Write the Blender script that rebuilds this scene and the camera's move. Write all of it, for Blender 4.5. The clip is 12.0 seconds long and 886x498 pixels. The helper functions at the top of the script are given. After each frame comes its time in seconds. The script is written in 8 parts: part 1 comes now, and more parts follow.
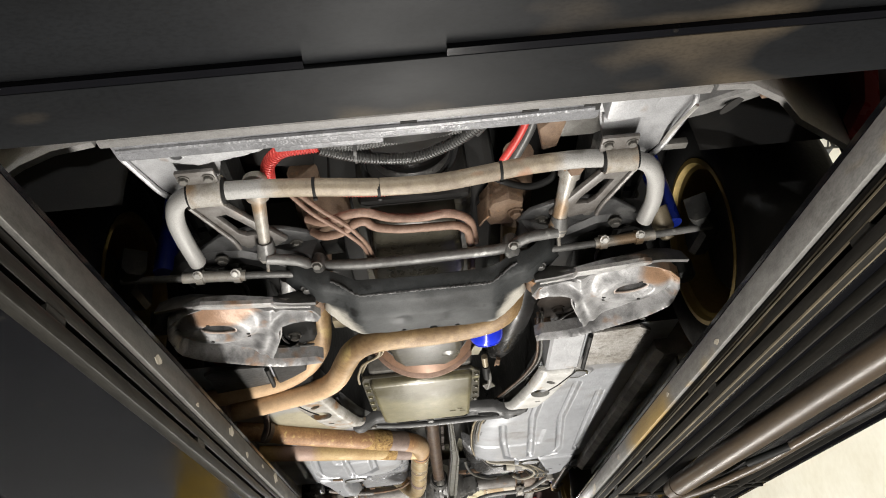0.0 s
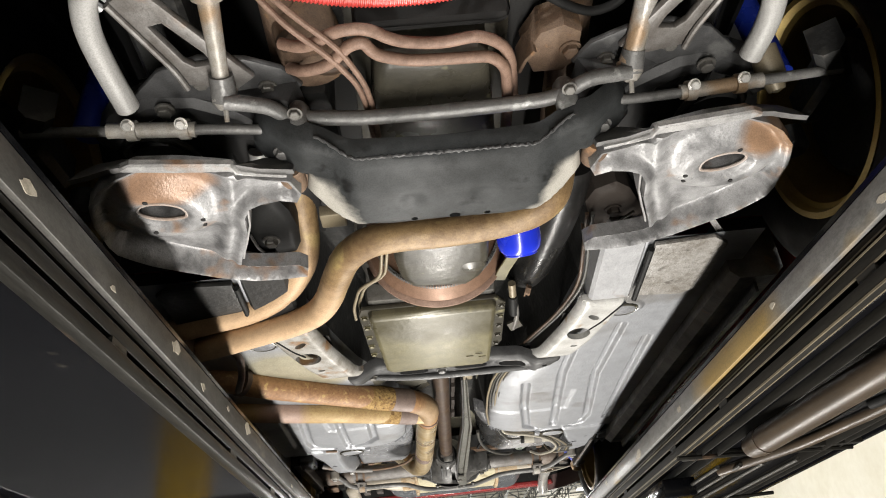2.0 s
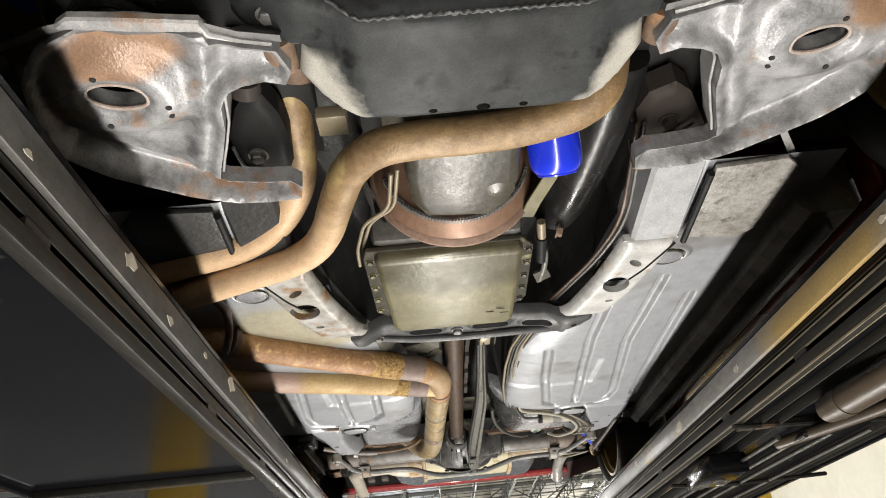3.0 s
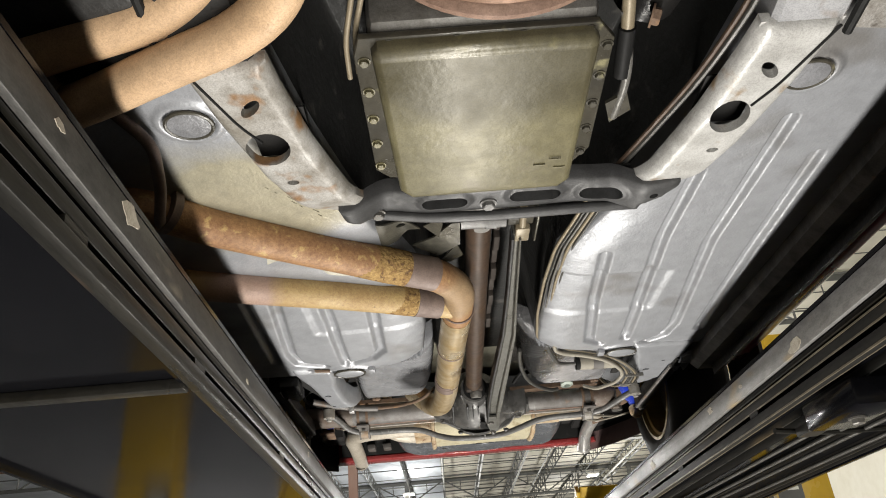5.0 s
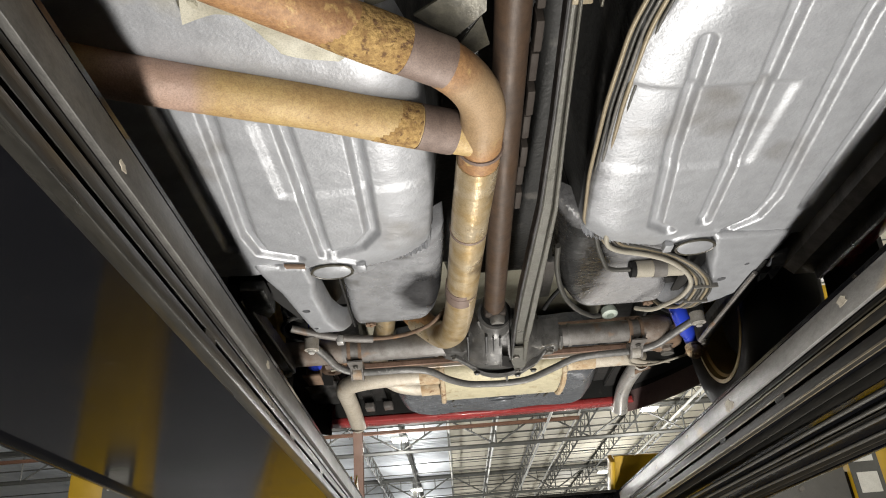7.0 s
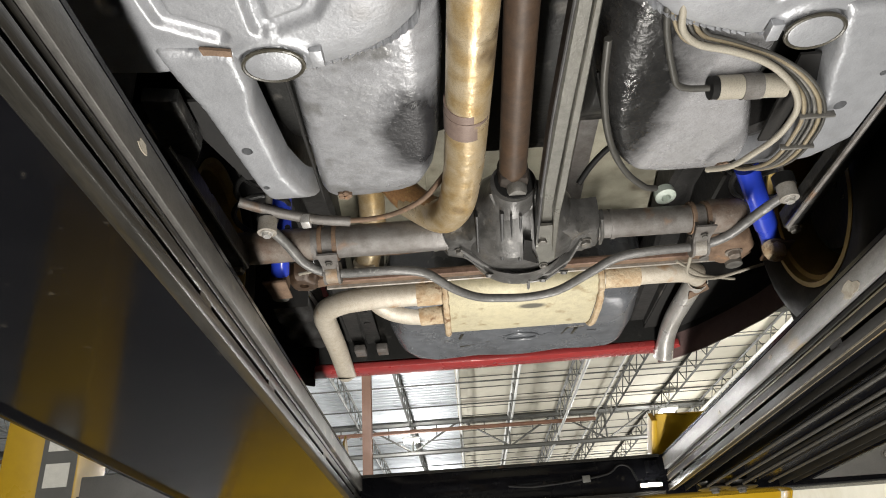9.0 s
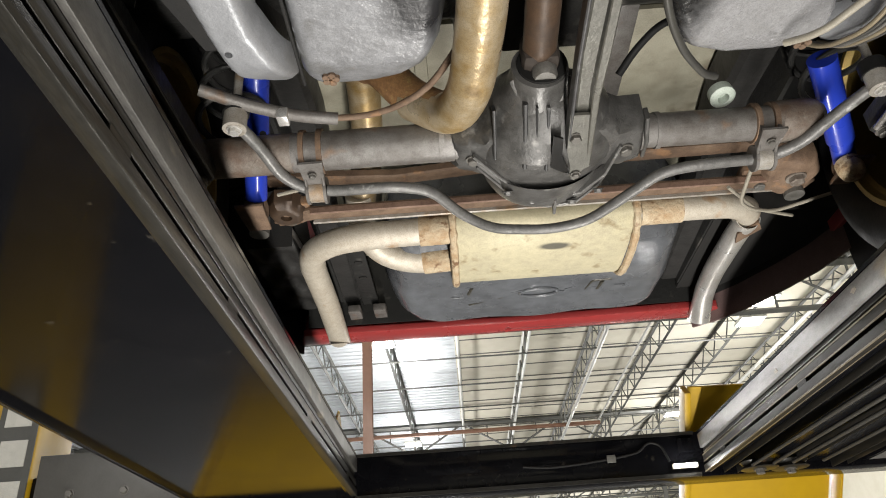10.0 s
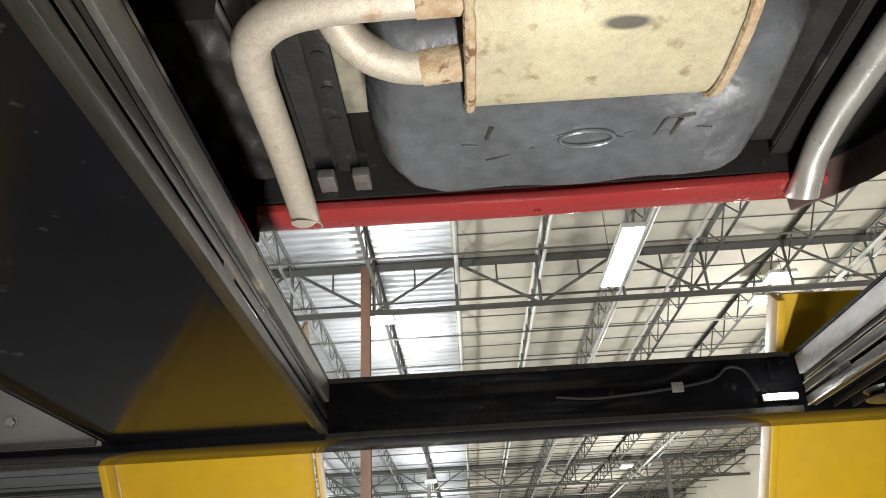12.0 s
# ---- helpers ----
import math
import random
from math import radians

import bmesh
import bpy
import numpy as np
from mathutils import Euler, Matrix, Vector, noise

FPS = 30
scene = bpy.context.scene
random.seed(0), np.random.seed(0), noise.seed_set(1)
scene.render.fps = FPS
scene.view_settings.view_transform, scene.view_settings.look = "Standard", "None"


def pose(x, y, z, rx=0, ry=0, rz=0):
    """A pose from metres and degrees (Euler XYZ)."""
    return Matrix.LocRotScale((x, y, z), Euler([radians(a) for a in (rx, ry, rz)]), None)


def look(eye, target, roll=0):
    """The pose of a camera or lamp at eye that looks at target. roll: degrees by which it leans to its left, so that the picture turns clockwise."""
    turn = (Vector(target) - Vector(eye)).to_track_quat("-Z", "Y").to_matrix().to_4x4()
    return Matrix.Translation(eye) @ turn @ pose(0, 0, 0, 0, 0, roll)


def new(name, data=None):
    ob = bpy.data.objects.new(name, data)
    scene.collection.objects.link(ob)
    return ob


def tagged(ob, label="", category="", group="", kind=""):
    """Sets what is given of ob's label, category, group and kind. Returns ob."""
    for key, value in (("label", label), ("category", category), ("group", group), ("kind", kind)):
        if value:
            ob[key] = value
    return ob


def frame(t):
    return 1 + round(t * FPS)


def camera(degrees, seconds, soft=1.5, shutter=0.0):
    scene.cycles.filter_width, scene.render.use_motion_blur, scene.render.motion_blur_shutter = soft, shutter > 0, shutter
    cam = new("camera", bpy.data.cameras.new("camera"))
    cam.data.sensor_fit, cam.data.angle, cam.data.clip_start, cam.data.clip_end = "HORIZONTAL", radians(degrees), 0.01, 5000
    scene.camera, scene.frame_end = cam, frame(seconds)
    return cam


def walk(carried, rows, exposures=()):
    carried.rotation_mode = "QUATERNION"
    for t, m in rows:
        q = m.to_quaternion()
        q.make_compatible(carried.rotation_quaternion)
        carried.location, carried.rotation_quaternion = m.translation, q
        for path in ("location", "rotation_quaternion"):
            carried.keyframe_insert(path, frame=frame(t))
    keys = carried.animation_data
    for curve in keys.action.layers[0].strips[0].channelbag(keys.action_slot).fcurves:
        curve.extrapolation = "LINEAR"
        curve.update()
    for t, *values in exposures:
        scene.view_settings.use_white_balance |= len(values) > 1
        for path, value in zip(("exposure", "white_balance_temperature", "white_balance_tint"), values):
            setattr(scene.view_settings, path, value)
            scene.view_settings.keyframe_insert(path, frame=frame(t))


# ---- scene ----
cam = camera(62.0, 12.0, 1.0)
PATH = [
    (0, (-0.016, -1.686, 1.287), (0.061, 0.072, 2.238), -6.8),
    (0.5, (-0.036, -1.556, 1.289), (0.046, 0.201, 2.239), -6.8),
    (1, (-0.046, -1.439, 1.292), (0.033, 0.321, 2.24), -6.8),
    (1.5, (-0.056, -1.299, 1.295), (0.024, 0.462, 2.24), -6.7),
    (2, (-0.065, -1.167, 1.3), (0.011, 0.596, 2.241), -6.5),
    (2.5, (-0.081, -1.014, 1.301), (-0.012, 0.75, 2.24), -6.3),
    (3, (-0.097, -0.874, 1.303), (-0.034, 0.893, 2.238), -6.1),
    (5, (-0.142, -0.252, 1.318), (-0.095, 1.526, 2.233), -5.3),
    (5.5, (-0.152, -0.088, 1.317), (-0.107, 1.692, 2.228), -5.4),
    (6, (-0.158, 0.089, 1.312), (-0.12, 1.869, 2.222), -5.1),
    (6.5, (-0.164, 0.242, 1.308), (-0.132, 2.023, 2.217), -5.1),
    (7, (-0.165, 0.407, 1.293), (-0.143, 2.186, 2.206), -4.7),
    (9, (-0.156, 1.064, 1.241), (-0.17, 2.835, 2.171), -4.1),
    (9.5, (-0.167, 1.238, 1.232), (-0.188, 3.005, 2.167), -3.9),
    (10, (-0.184, 1.427, 1.223), (-0.203, 3.189, 2.168), -3.9),
    (10.5, (-0.197, 1.607, 1.225), (-0.221, 3.371, 2.168), -3.8),
    (11, (-0.214, 1.8, 1.246), (-0.24, 3.575, 2.167), -3.6),
    (11.5, (-0.219, 1.968, 1.242), (-0.251, 3.745, 2.16), -3.3),
    (12, (-0.221, 2.155, 1.244), (-0.248, 3.934, 2.157), -3.2),
]
walk(cam, [(t, look(eye, target, roll)) for t, eye, target, roll in PATH], ((0.0, 0.24), (3.0, 0.16), (5.0, -0.06), (7.0, -0.02), (9.0, 0.08), (12.0, 0.04)))

# ---- world and lights ----
world = bpy.data.worlds.new("hall_air")
scene.world = world
world.use_nodes = True
world.node_tree.nodes["Background"].inputs[0].default_value = (0.9, 0.95, 1.0, 1)
world.node_tree.nodes["Background"].inputs[1].default_value = 0.02


def area_lamp(name, m, size_x, size_y, watts, colour=(1, 1, 1)):
    data = bpy.data.lights.new(name, "AREA")
    data.shape, data.size, data.size_y, data.energy, data.color = "RECTANGLE", size_x, size_y, watts, colour
    ob = new(name, data)
    ob.matrix_world = m
    return ob


# the inspection light strip on the floor of the lane, shining straight up
area_lamp("floor_light", pose(0.03, 1.0, 0.03, 180, 0, 0), 0.10, 6.2, 205, (1.0, 0.96, 0.895))
# the hall's lamps under the roof; last two unseen, added to brighten the front
for hx, hy, watts in [(x, y, 620) for x in (-9.5, -2.1, 7.3) for y in (12, 20, 28, 37, 48)] + [(4.5, -8.5, 1300), (-4.5, -8.5, 1300)]:
    data = bpy.data.lights.new("hall_lamp", "POINT")
    data.energy, data.shadow_soft_size, data.color = watts, 0.25, (1.0, 0.99, 0.965)
    new("hall_lamp", data).location = (hx, hy, 5.7)

from mathutils.geometry import delaunay_2d_cdt

# ---- building helpers ----
def part(name, bm, material, parent=None, label="", smooth=True, angle=40):
    """Link a bmesh as one mesh object, under a thing or a part."""
    me = bpy.data.meshes.new(name)
    bmesh.ops.recalc_face_normals(bm, faces=bm.faces[:])
    if smooth:
        limit = radians(angle)
        for f in bm.faces:
            f.smooth = True
        for e in bm.edges:
            if len(e.link_faces) == 2 and e.calc_face_angle(0) > limit:
                e.smooth = False
    bm.to_mesh(me)
    bm.free()
    me.materials.append(material)
    ob = new(name, me)
    ob.parent = parent
    if parent is not None and parent.type == "EMPTY":
        ob.matrix_parent_inverse = Matrix.Translation(-parent.location)
    if label:
        ob["label"] = label
    return ob


def thing(name, label, category, at=(0, 0, 0), group="", kind=""):
    ob = new(name)
    ob.empty_display_size = 0.1
    ob.location = at
    return tagged(ob, label, category, group, kind)


def rounded(points, bend, steps=6):
    """A polyline with its corners rounded; bend is the length taken off each side of a corner."""
    pts = [Vector(p) for p in points]
    if steps < 1 or bend <= 0:
        return pts
    out = [pts[0]]
    for a, b, c in zip(pts, pts[1:], pts[2:]):
        u, v = a - b, c - b
        d = min(bend, 0.48 * u.length, 0.48 * v.length)
        p, q = b + u.normalized() * d, b + v.normalized() * d
        for i in range(steps + 1):
            s = i / steps
            out.append(p.lerp(b, s).lerp(b.lerp(q, s), s))
    out.append(pts[-1])
    return out


def tube(points, radius, bend=0.04, sides=16, bm=None, steps=6, hollow=0.0, flat=1.0):
    """A pipe or bar along a polyline. radius: a number, or a function of the share of its length. hollow: wall thickness of open ends."""
    bm = bm or bmesh.new()
    path = rounded(points, bend, steps)
    lengths = [0.0]
    for a, b in zip(path, path[1:]):
        lengths.append(lengths[-1] + (b - a).length)
    total = lengths[-1] or 1.0
    rings, normal = [], None
    for i, p in enumerate(path):
        t = (path[min(i + 1, len(path) - 1)] - path[max(i - 1, 0)]).normalized()
        if normal is None:
            normal = t.cross(Vector((0, 0, 1)))
            if normal.length < 0.05:
                normal = t.cross(Vector((1, 0, 0)))
        normal = (normal - t * normal.dot(t)).normalized()
        side = t.cross(normal)
        r = radius(lengths[i] / total) if callable(radius) else radius
        rings.append([bm.verts.new(p + r * (math.cos(k * math.tau / sides) * normal + flat * math.sin(k * math.tau / sides) * side)) for k in range(sides)])
    for a, b in zip(rings, rings[1:]):
        for k in range(sides):
            bm.faces.new((a[k], a[(k + 1) % sides], b[(k + 1) % sides], b[k]))
    for ring, way in ((rings[0], 1), (rings[-1], -1)):
        if hollow:
            mid = sum((v.co for v in ring), Vector()) / sides
            other = rings[1 if way == 1 else -2]
            inward = (sum((v.co for v in other), Vector()) / sides - mid).normalized()
            inner = [bm.verts.new(mid + (v.co - mid) * (1 - hollow)) for v in ring]
            deep = [bm.verts.new(v.co + inward * 0.06) for v in inner]
            for k in range(sides):
                j = (k + 1) % sides
                bm.faces.new((ring[k], ring[j], inner[j], inner[k]))
                bm.faces.new((inner[k], inner[j], deep[j], deep[k]))
            bm.faces.new(deep)
        else:
            bm.faces.new(ring)
    return bm


def box(x0, x1, y0, y1, z0, z1, bevel=0.0, bm=None, m=None, segments=2):
    bm = bm or bmesh.new()
    vs = [bm.verts.new((x, y, z)) for x in (x0, x1) for y in (y0, y1) for z in (z0, z1)]
    if m is not None:
        for v in vs:
            v.co = m @ v.co
    faces = [bm.faces.new([vs[i] for i in q]) for q in ((0, 1, 3, 2), (4, 6, 7, 5), (0, 4, 5, 1), (2, 3, 7, 6), (0, 2, 6, 4), (1, 5, 7, 3))]
    if bevel:
        edges = list({e for f in faces for e in f.edges})
        bmesh.ops.bevel(bm, geom=edges, offset=bevel, segments=segments, affect="EDGES", profile=0.5)
    return bm


def plate(outline, z0, z1, holes=(), bevel=0.0, segments=2, height=None):
    """A flat piece with the given outline in x and y and holes through it, from z0 up to z1. height: lifts every point by height(x, y)."""
    bm = bmesh.new()
    edges = []
    for loop in (outline, *holes):
        vs = [bm.verts.new((x, y, z0)) for x, y in loop]
        edges += [bm.edges.new((a, b)) for a, b in zip(vs, vs[1:] + vs[:1])]
    bmesh.ops.triangle_fill(bm, use_beauty=True, use_dissolve=False, edges=edges)
    bmesh.ops.recalc_face_normals(bm, faces=bm.faces[:])
    low = bm.faces[:]
    if low and sum(f.normal.z for f in low) > 0:
        bmesh.ops.reverse_faces(bm, faces=low)
    rim = [e for e in bm.edges if e.is_boundary]
    got = bmesh.ops.extrude_face_region(bm, geom=low, use_keep_orig=True)
    for v in [g for g in got["geom"] if isinstance(g, bmesh.types.BMVert)]:
        v.co.z = z1
    if bevel:
        bmesh.ops.recalc_face_normals(bm, faces=bm.faces[:])
        sharp = [e for e in bm.edges if len(e.link_faces) == 2 and e.calc_face_angle(0) > 0.9 and abs(e.verts[0].co.z - e.verts[1].co.z) < 1e-5]
        bmesh.ops.bevel(bm, geom=sharp, offset=bevel, segments=segments, affect="EDGES", profile=0.5)
    if height:
        for v in bm.verts:
            v.co.z += height(v.co.x, v.co.y)
    return bm


def ring(cx, cy, rx, ry, n=24, turn=0.0):
    return [(cx + rx * math.cos(a) * math.cos(turn) - ry * math.sin(a) * math.sin(turn), cy + rx * math.cos(a) * math.sin(turn) + ry * math.sin(a) * math.cos(turn)) for a in (k * math.tau / n for k in range(n))]


def lathe(profile, m, sides=28, bm=None, arc=(0.0, math.tau)):
    """Turn (radius, height) pairs round the z axis of m."""
    bm = bm or bmesh.new()
    whole = abs(arc[1] - arc[0] - math.tau) < 1e-6
    count = sides if whole else sides + 1
    rows = []
    for r, h in profile:
        if r < 1e-6:
            rows.append([bm.verts.new(m @ Vector((0, 0, h)))])
        else:
            rows.append([bm.verts.new(m @ Vector((r * math.cos(a), r * math.sin(a), h))) for a in (arc[0] + (arc[1] - arc[0]) * k / sides for k in range(count))])
    for a, b in zip(rows, rows[1:]):
        for k in range(sides):
            j = (k + 1) % count if whole else k + 1
            if len(a) == 1 and len(b) == 1:
                continue
            if len(a) == 1:
                bm.faces.new((a[0], b[j], b[k]))
            elif len(b) == 1:
                bm.faces.new((a[k], a[j], b[0]))
            else:
                bm.faces.new((a[k], a[j], b[j], b[k]))
    return bm


def axis_pose(at, way):
    """A pose at a place with its z axis along way."""
    return Matrix.Translation(at) @ Vector(way).normalized().to_track_quat("Z", "Y").to_matrix().to_4x4()


def bolt_mesh(m, size=0.009, bm=None, tall=1.0):
    """A hexagon head with a washer, its foot at m and its head along z."""
    bm = lathe([(0, 0), (size * 1.35, 0), (size * 1.35, size * 0.25), (size * 0.5, size * 0.25)], m, 16, bm)
    return lathe([(size * 1.02, size * 0.2), (size * 1.02, size * 0.9 * tall), (size * 0.85, size * 1.05 * tall), (0, size * 1.05 * tall)], m, 6, bm)


def panel(x0, x1, y0, y1, nx, ny, height, thick=0.004, keep=None):
    """A sheet over x and y whose underside lies at height(x, y), with a thickness above it; keep(x, y) cuts its outline."""
    bm = bmesh.new()
    grid = {}
    for i in range(nx + 1):
        for j in range(ny + 1):
            x, y = x0 + (x1 - x0) * i / nx, y0 + (y1 - y0) * j / ny
            if keep is None or keep(x, y):
                z = height(x, y)
                grid[i, j] = (bm.verts.new((x, y, z)), bm.verts.new((x, y, z + thick)))
    for i in range(nx):
        for j in range(ny):
            c = [(i, j), (i + 1, j), (i + 1, j + 1), (i, j + 1)]
            if all(k in grid for k in c):
                bm.faces.new([grid[k][0] for k in reversed(c)])
                bm.faces.new([grid[k][1] for k in c])
    return bm


def smoothstep(a, b, x):
    t = min(1.0, max(0.0, (x - a) / (b - a)))
    return t * t * (3 - 2 * t)


def stamped(outline, holes, height, step=0.006, thick=0.006, skirt=0.0):
    """Pressed sheet metal: a triangulated outline with holes whose underside lies at height(x, y, d), d metres inside the edge."""
    def inside(p, loop):
        hit = False
        for (ax, ay), (bx, by) in zip(loop, loop[1:] + loop[:1]):
            if (ay > p[1]) != (by > p[1]) and p[0] < (bx - ax) * (p[1] - ay) / (by - ay) + ax:
                hit = not hit
        return hit

    def gap(p, loop):
        best = 9.0
        for (ax, ay), (bx, by) in zip(loop, loop[1:] + loop[:1]):
            dx, dy = bx - ax, by - ay
            t = max(0.0, min(1.0, ((p[0] - ax) * dx + (p[1] - ay) * dy) / (dx * dx + dy * dy + 1e-12)))
            best = min(best, math.hypot(p[0] - ax - t * dx, p[1] - ay - t * dy))
        return best

    def dense(loop):
        out = []
        for a, b in zip(loop, loop[1:] + loop[:1]):
            n = max(1, int(math.dist(a, b) / step))
            out += [(a[0] + (b[0] - a[0]) * k / n, a[1] + (b[1] - a[1]) * k / n) for k in range(n)]
        return out
    loops = [dense(list(outline))] + [dense(list(h)) for h in holes]
    points, edges = [], []
    for loop in loops:
        base = len(points)
        points += loop
        edges += [(base + k, base + (k + 1) % len(loop)) for k in range(len(loop))]
    xs, ys = [p[0] for p in loops[0]], [p[1] for p in loops[0]]
    row = 0
    y = min(ys)
    while y < max(ys):
        x = min(xs) + (row % 2) * step / 2
        while x < max(xs):
            p = (x, y)
            if inside(p, loops[0]) and min(gap(p, q) for q in loops) > step * 0.5 and not any(inside(p, h) for h in loops[1:]):
                points.append(p)
            x += step
        y += step * 0.87
        row += 1
    verts, _, faces, _, _, _ = delaunay_2d_cdt([Vector(p) for p in points], edges, [], 0, 1e-6)
    bm = bmesh.new()
    low = [bm.verts.new((v.x, v.y, height(v.x, v.y, gap(v, loops[0])))) for v in verts]
    for f in faces:
        c = (sum(verts[i].x for i in f) / 3, sum(verts[i].y for i in f) / 3)
        if inside(c, loops[0]) and not any(inside(c, h) for h in loops[1:]):
            bm.faces.new([low[i] for i in f])
    bmesh.ops.recalc_face_normals(bm, faces=bm.faces)
    rim = [e for e in bm.edges if len(e.link_faces) == 1]
    made = bmesh.ops.extrude_edge_only(bm, edges=rim)
    for v in made["geom"]:
        if isinstance(v, bmesh.types.BMVert):
            v.co.z += thick
    return bm

# ---- materials ----
def material(name, colour, second=None, rough=0.5, metal=0.0, scale=30.0, coarse=4.0, amount=0.5, bump=0.0, bump_scale=None, spots=None, spot_scale=60.0, spot_cut=0.62, rough_var=0.15, stretch=(1, 1, 1), coat=0.0, gloss_level=0.5, flank=None, wing=None, patch=None, grit=0.3, lumps=0.0):
    """Two colours mixed by fine and coarse noise, with optional spots of a third colour, uneven gloss and fine relief."""
    mat = bpy.data.materials.new(name)
    mat.use_nodes = True
    tree = mat.node_tree
    nodes, link = tree.nodes, tree.links.new
    shader = nodes["Principled BSDF"]
    shader.inputs["Metallic"].default_value = metal
    shader.inputs["Coat Weight"].default_value = coat
    shader.inputs["Specular IOR Level"].default_value = gloss_level
    place = nodes.new("ShaderNodeTexCoord")
    mapping = nodes.new("ShaderNodeMapping")
    mapping.inputs["Scale"].default_value = stretch
    link(place.outputs["Object"], mapping.inputs["Vector"])

    def grain(size, detail=4.0, roughness=0.6):
        n = nodes.new("ShaderNodeTexNoise")
        n.inputs["Scale"].default_value, n.inputs["Detail"].default_value, n.inputs["Roughness"].default_value = size, detail, roughness
        link(mapping.outputs["Vector"], n.inputs["Vector"])
        return n.outputs["Fac"]

    def spread(source, low, high):
        r = nodes.new("ShaderNodeMapRange")
        r.inputs["From Min"].default_value, r.inputs["From Max"].default_value = low, high
        link(source, r.inputs["Value"])
        return r.outputs["Result"]

    def mixed(factor, a, b):
        m = nodes.new("ShaderNodeMix")
        m.data_type = "RGBA"
        link(factor, m.inputs["Factor"])
        for socket, value in ((m.inputs["A"], a), (m.inputs["B"], b)):
            if isinstance(value, tuple):
                socket.default_value = (*value, 1)
            else:
                link(value, socket)
        return m.outputs["Result"]

    fine, broad = grain(scale), grain(coarse, 5.0)
    second = second or tuple(c * 0.6 for c in colour)
    both = nodes.new("ShaderNodeMath")
    both.operation = "ADD"
    link(spread(fine, 0.40, 0.64), both.inputs[0])
    link(spread(broad, 0.41, 0.61), both.inputs[1])
    share = nodes.new("ShaderNodeMath")
    share.operation = "MULTIPLY"
    link(both.outputs[0], share.inputs[0])
    share.inputs[1].default_value = amount * 0.5
    share.use_clamp = True
    out = mixed(share.outputs[0], colour, second)
    if spots:
        out = mixed(spread(grain(spot_scale, 3.0), spot_cut, spot_cut + 0.10), out, spots)
    if patch:
        # another colour round one place, with a soft ragged border
        centre, radii, patch_colour = patch
        shift = nodes.new("ShaderNodeMapping")
        shift.vector_type = "TEXTURE"
        shift.inputs["Location"].default_value, shift.inputs["Scale"].default_value = centre, radii
        link(place.outputs["Object"], shift.inputs["Vector"])
        far = nodes.new("ShaderNodeVectorMath")
        far.operation = "LENGTH"
        link(shift.outputs["Vector"], far.inputs[0])
        uneven = nodes.new("ShaderNodeMath")
        uneven.operation, uneven.inputs[1].default_value = "MULTIPLY_ADD", 0.9
        link(grain(9.0), uneven.inputs[0])
        link(far.outputs["Value"], uneven.inputs[2])
        mottled = mixed(spread(grain(38.0, 5.0, 0.6), 0.42, 0.68), patch_colour, tuple(0.80 * a + 0.06 * b for a, b in zip(patch_colour, second)))
        out = mixed(spread(uneven.outputs[0], 1.60, 1.15), out, mottled)
    if flank:
        # another colour from x0 to x1 away from the middle, with a ragged border
        x0, x1, worn = flank
        apart = nodes.new("ShaderNodeSeparateXYZ")
        link(place.outputs["Object"], apart.inputs[0])
        away = nodes.new("ShaderNodeMath")
        away.operation = "ABSOLUTE"
        link(apart.outputs["X"], away.inputs[0])
        ragged = nodes.new("ShaderNodeMath")
        ragged.operation, ragged.inputs[1].default_value = "MULTIPLY_ADD", 0.07
        link(grain(22.0), ragged.inputs[0])
        link(away.outputs[0], ragged.inputs[2])
        rise = spread(ragged.outputs[0], x0 + 0.015, x0 + 0.055)
        fall = spread(ragged.outputs[0], x1 + 0.055, x1 + 0.015)
        zone = nodes.new("ShaderNodeMath")
        zone.operation = "MULTIPLY"
        link(rise, zone.inputs[0])
        link(fall, zone.inputs[1])
        out = mixed(zone.outputs[0], out, worn)
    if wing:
        # another colour on the sloping flanks: past a slanting line away from the middle and behind y0
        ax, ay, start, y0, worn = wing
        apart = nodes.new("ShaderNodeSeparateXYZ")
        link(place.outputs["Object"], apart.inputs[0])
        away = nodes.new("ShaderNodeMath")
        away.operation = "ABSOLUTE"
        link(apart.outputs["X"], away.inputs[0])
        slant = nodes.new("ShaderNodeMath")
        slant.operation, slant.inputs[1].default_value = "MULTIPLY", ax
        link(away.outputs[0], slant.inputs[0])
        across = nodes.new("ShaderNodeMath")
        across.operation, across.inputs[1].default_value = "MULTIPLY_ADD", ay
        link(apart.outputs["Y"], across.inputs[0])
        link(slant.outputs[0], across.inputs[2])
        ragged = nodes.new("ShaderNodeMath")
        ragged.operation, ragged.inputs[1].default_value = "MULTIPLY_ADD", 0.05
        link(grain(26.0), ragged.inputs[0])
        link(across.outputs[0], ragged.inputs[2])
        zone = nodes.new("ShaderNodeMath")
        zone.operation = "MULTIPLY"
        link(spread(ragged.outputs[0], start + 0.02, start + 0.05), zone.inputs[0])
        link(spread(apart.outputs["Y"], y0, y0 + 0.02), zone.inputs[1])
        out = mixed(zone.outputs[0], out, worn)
    if grit:
        # fine dust and specks
        specks = nodes.new("ShaderNodeMath")
        specks.operation, specks.inputs[1].default_value = "MULTIPLY", grit
        link(spread(grain(420.0, 2.0), 0.45, 0.62), specks.inputs[0])
        dusty = nodes.new("ShaderNodeHueSaturation")
        dusty.inputs["Value"].default_value = 0.35
        link(out, dusty.inputs["Color"])
        out = mixed(specks.outputs[0], out, dusty.outputs["Color"])
    link(out, shader.inputs["Base Color"])
    gloss = nodes.new("ShaderNodeMapRange")
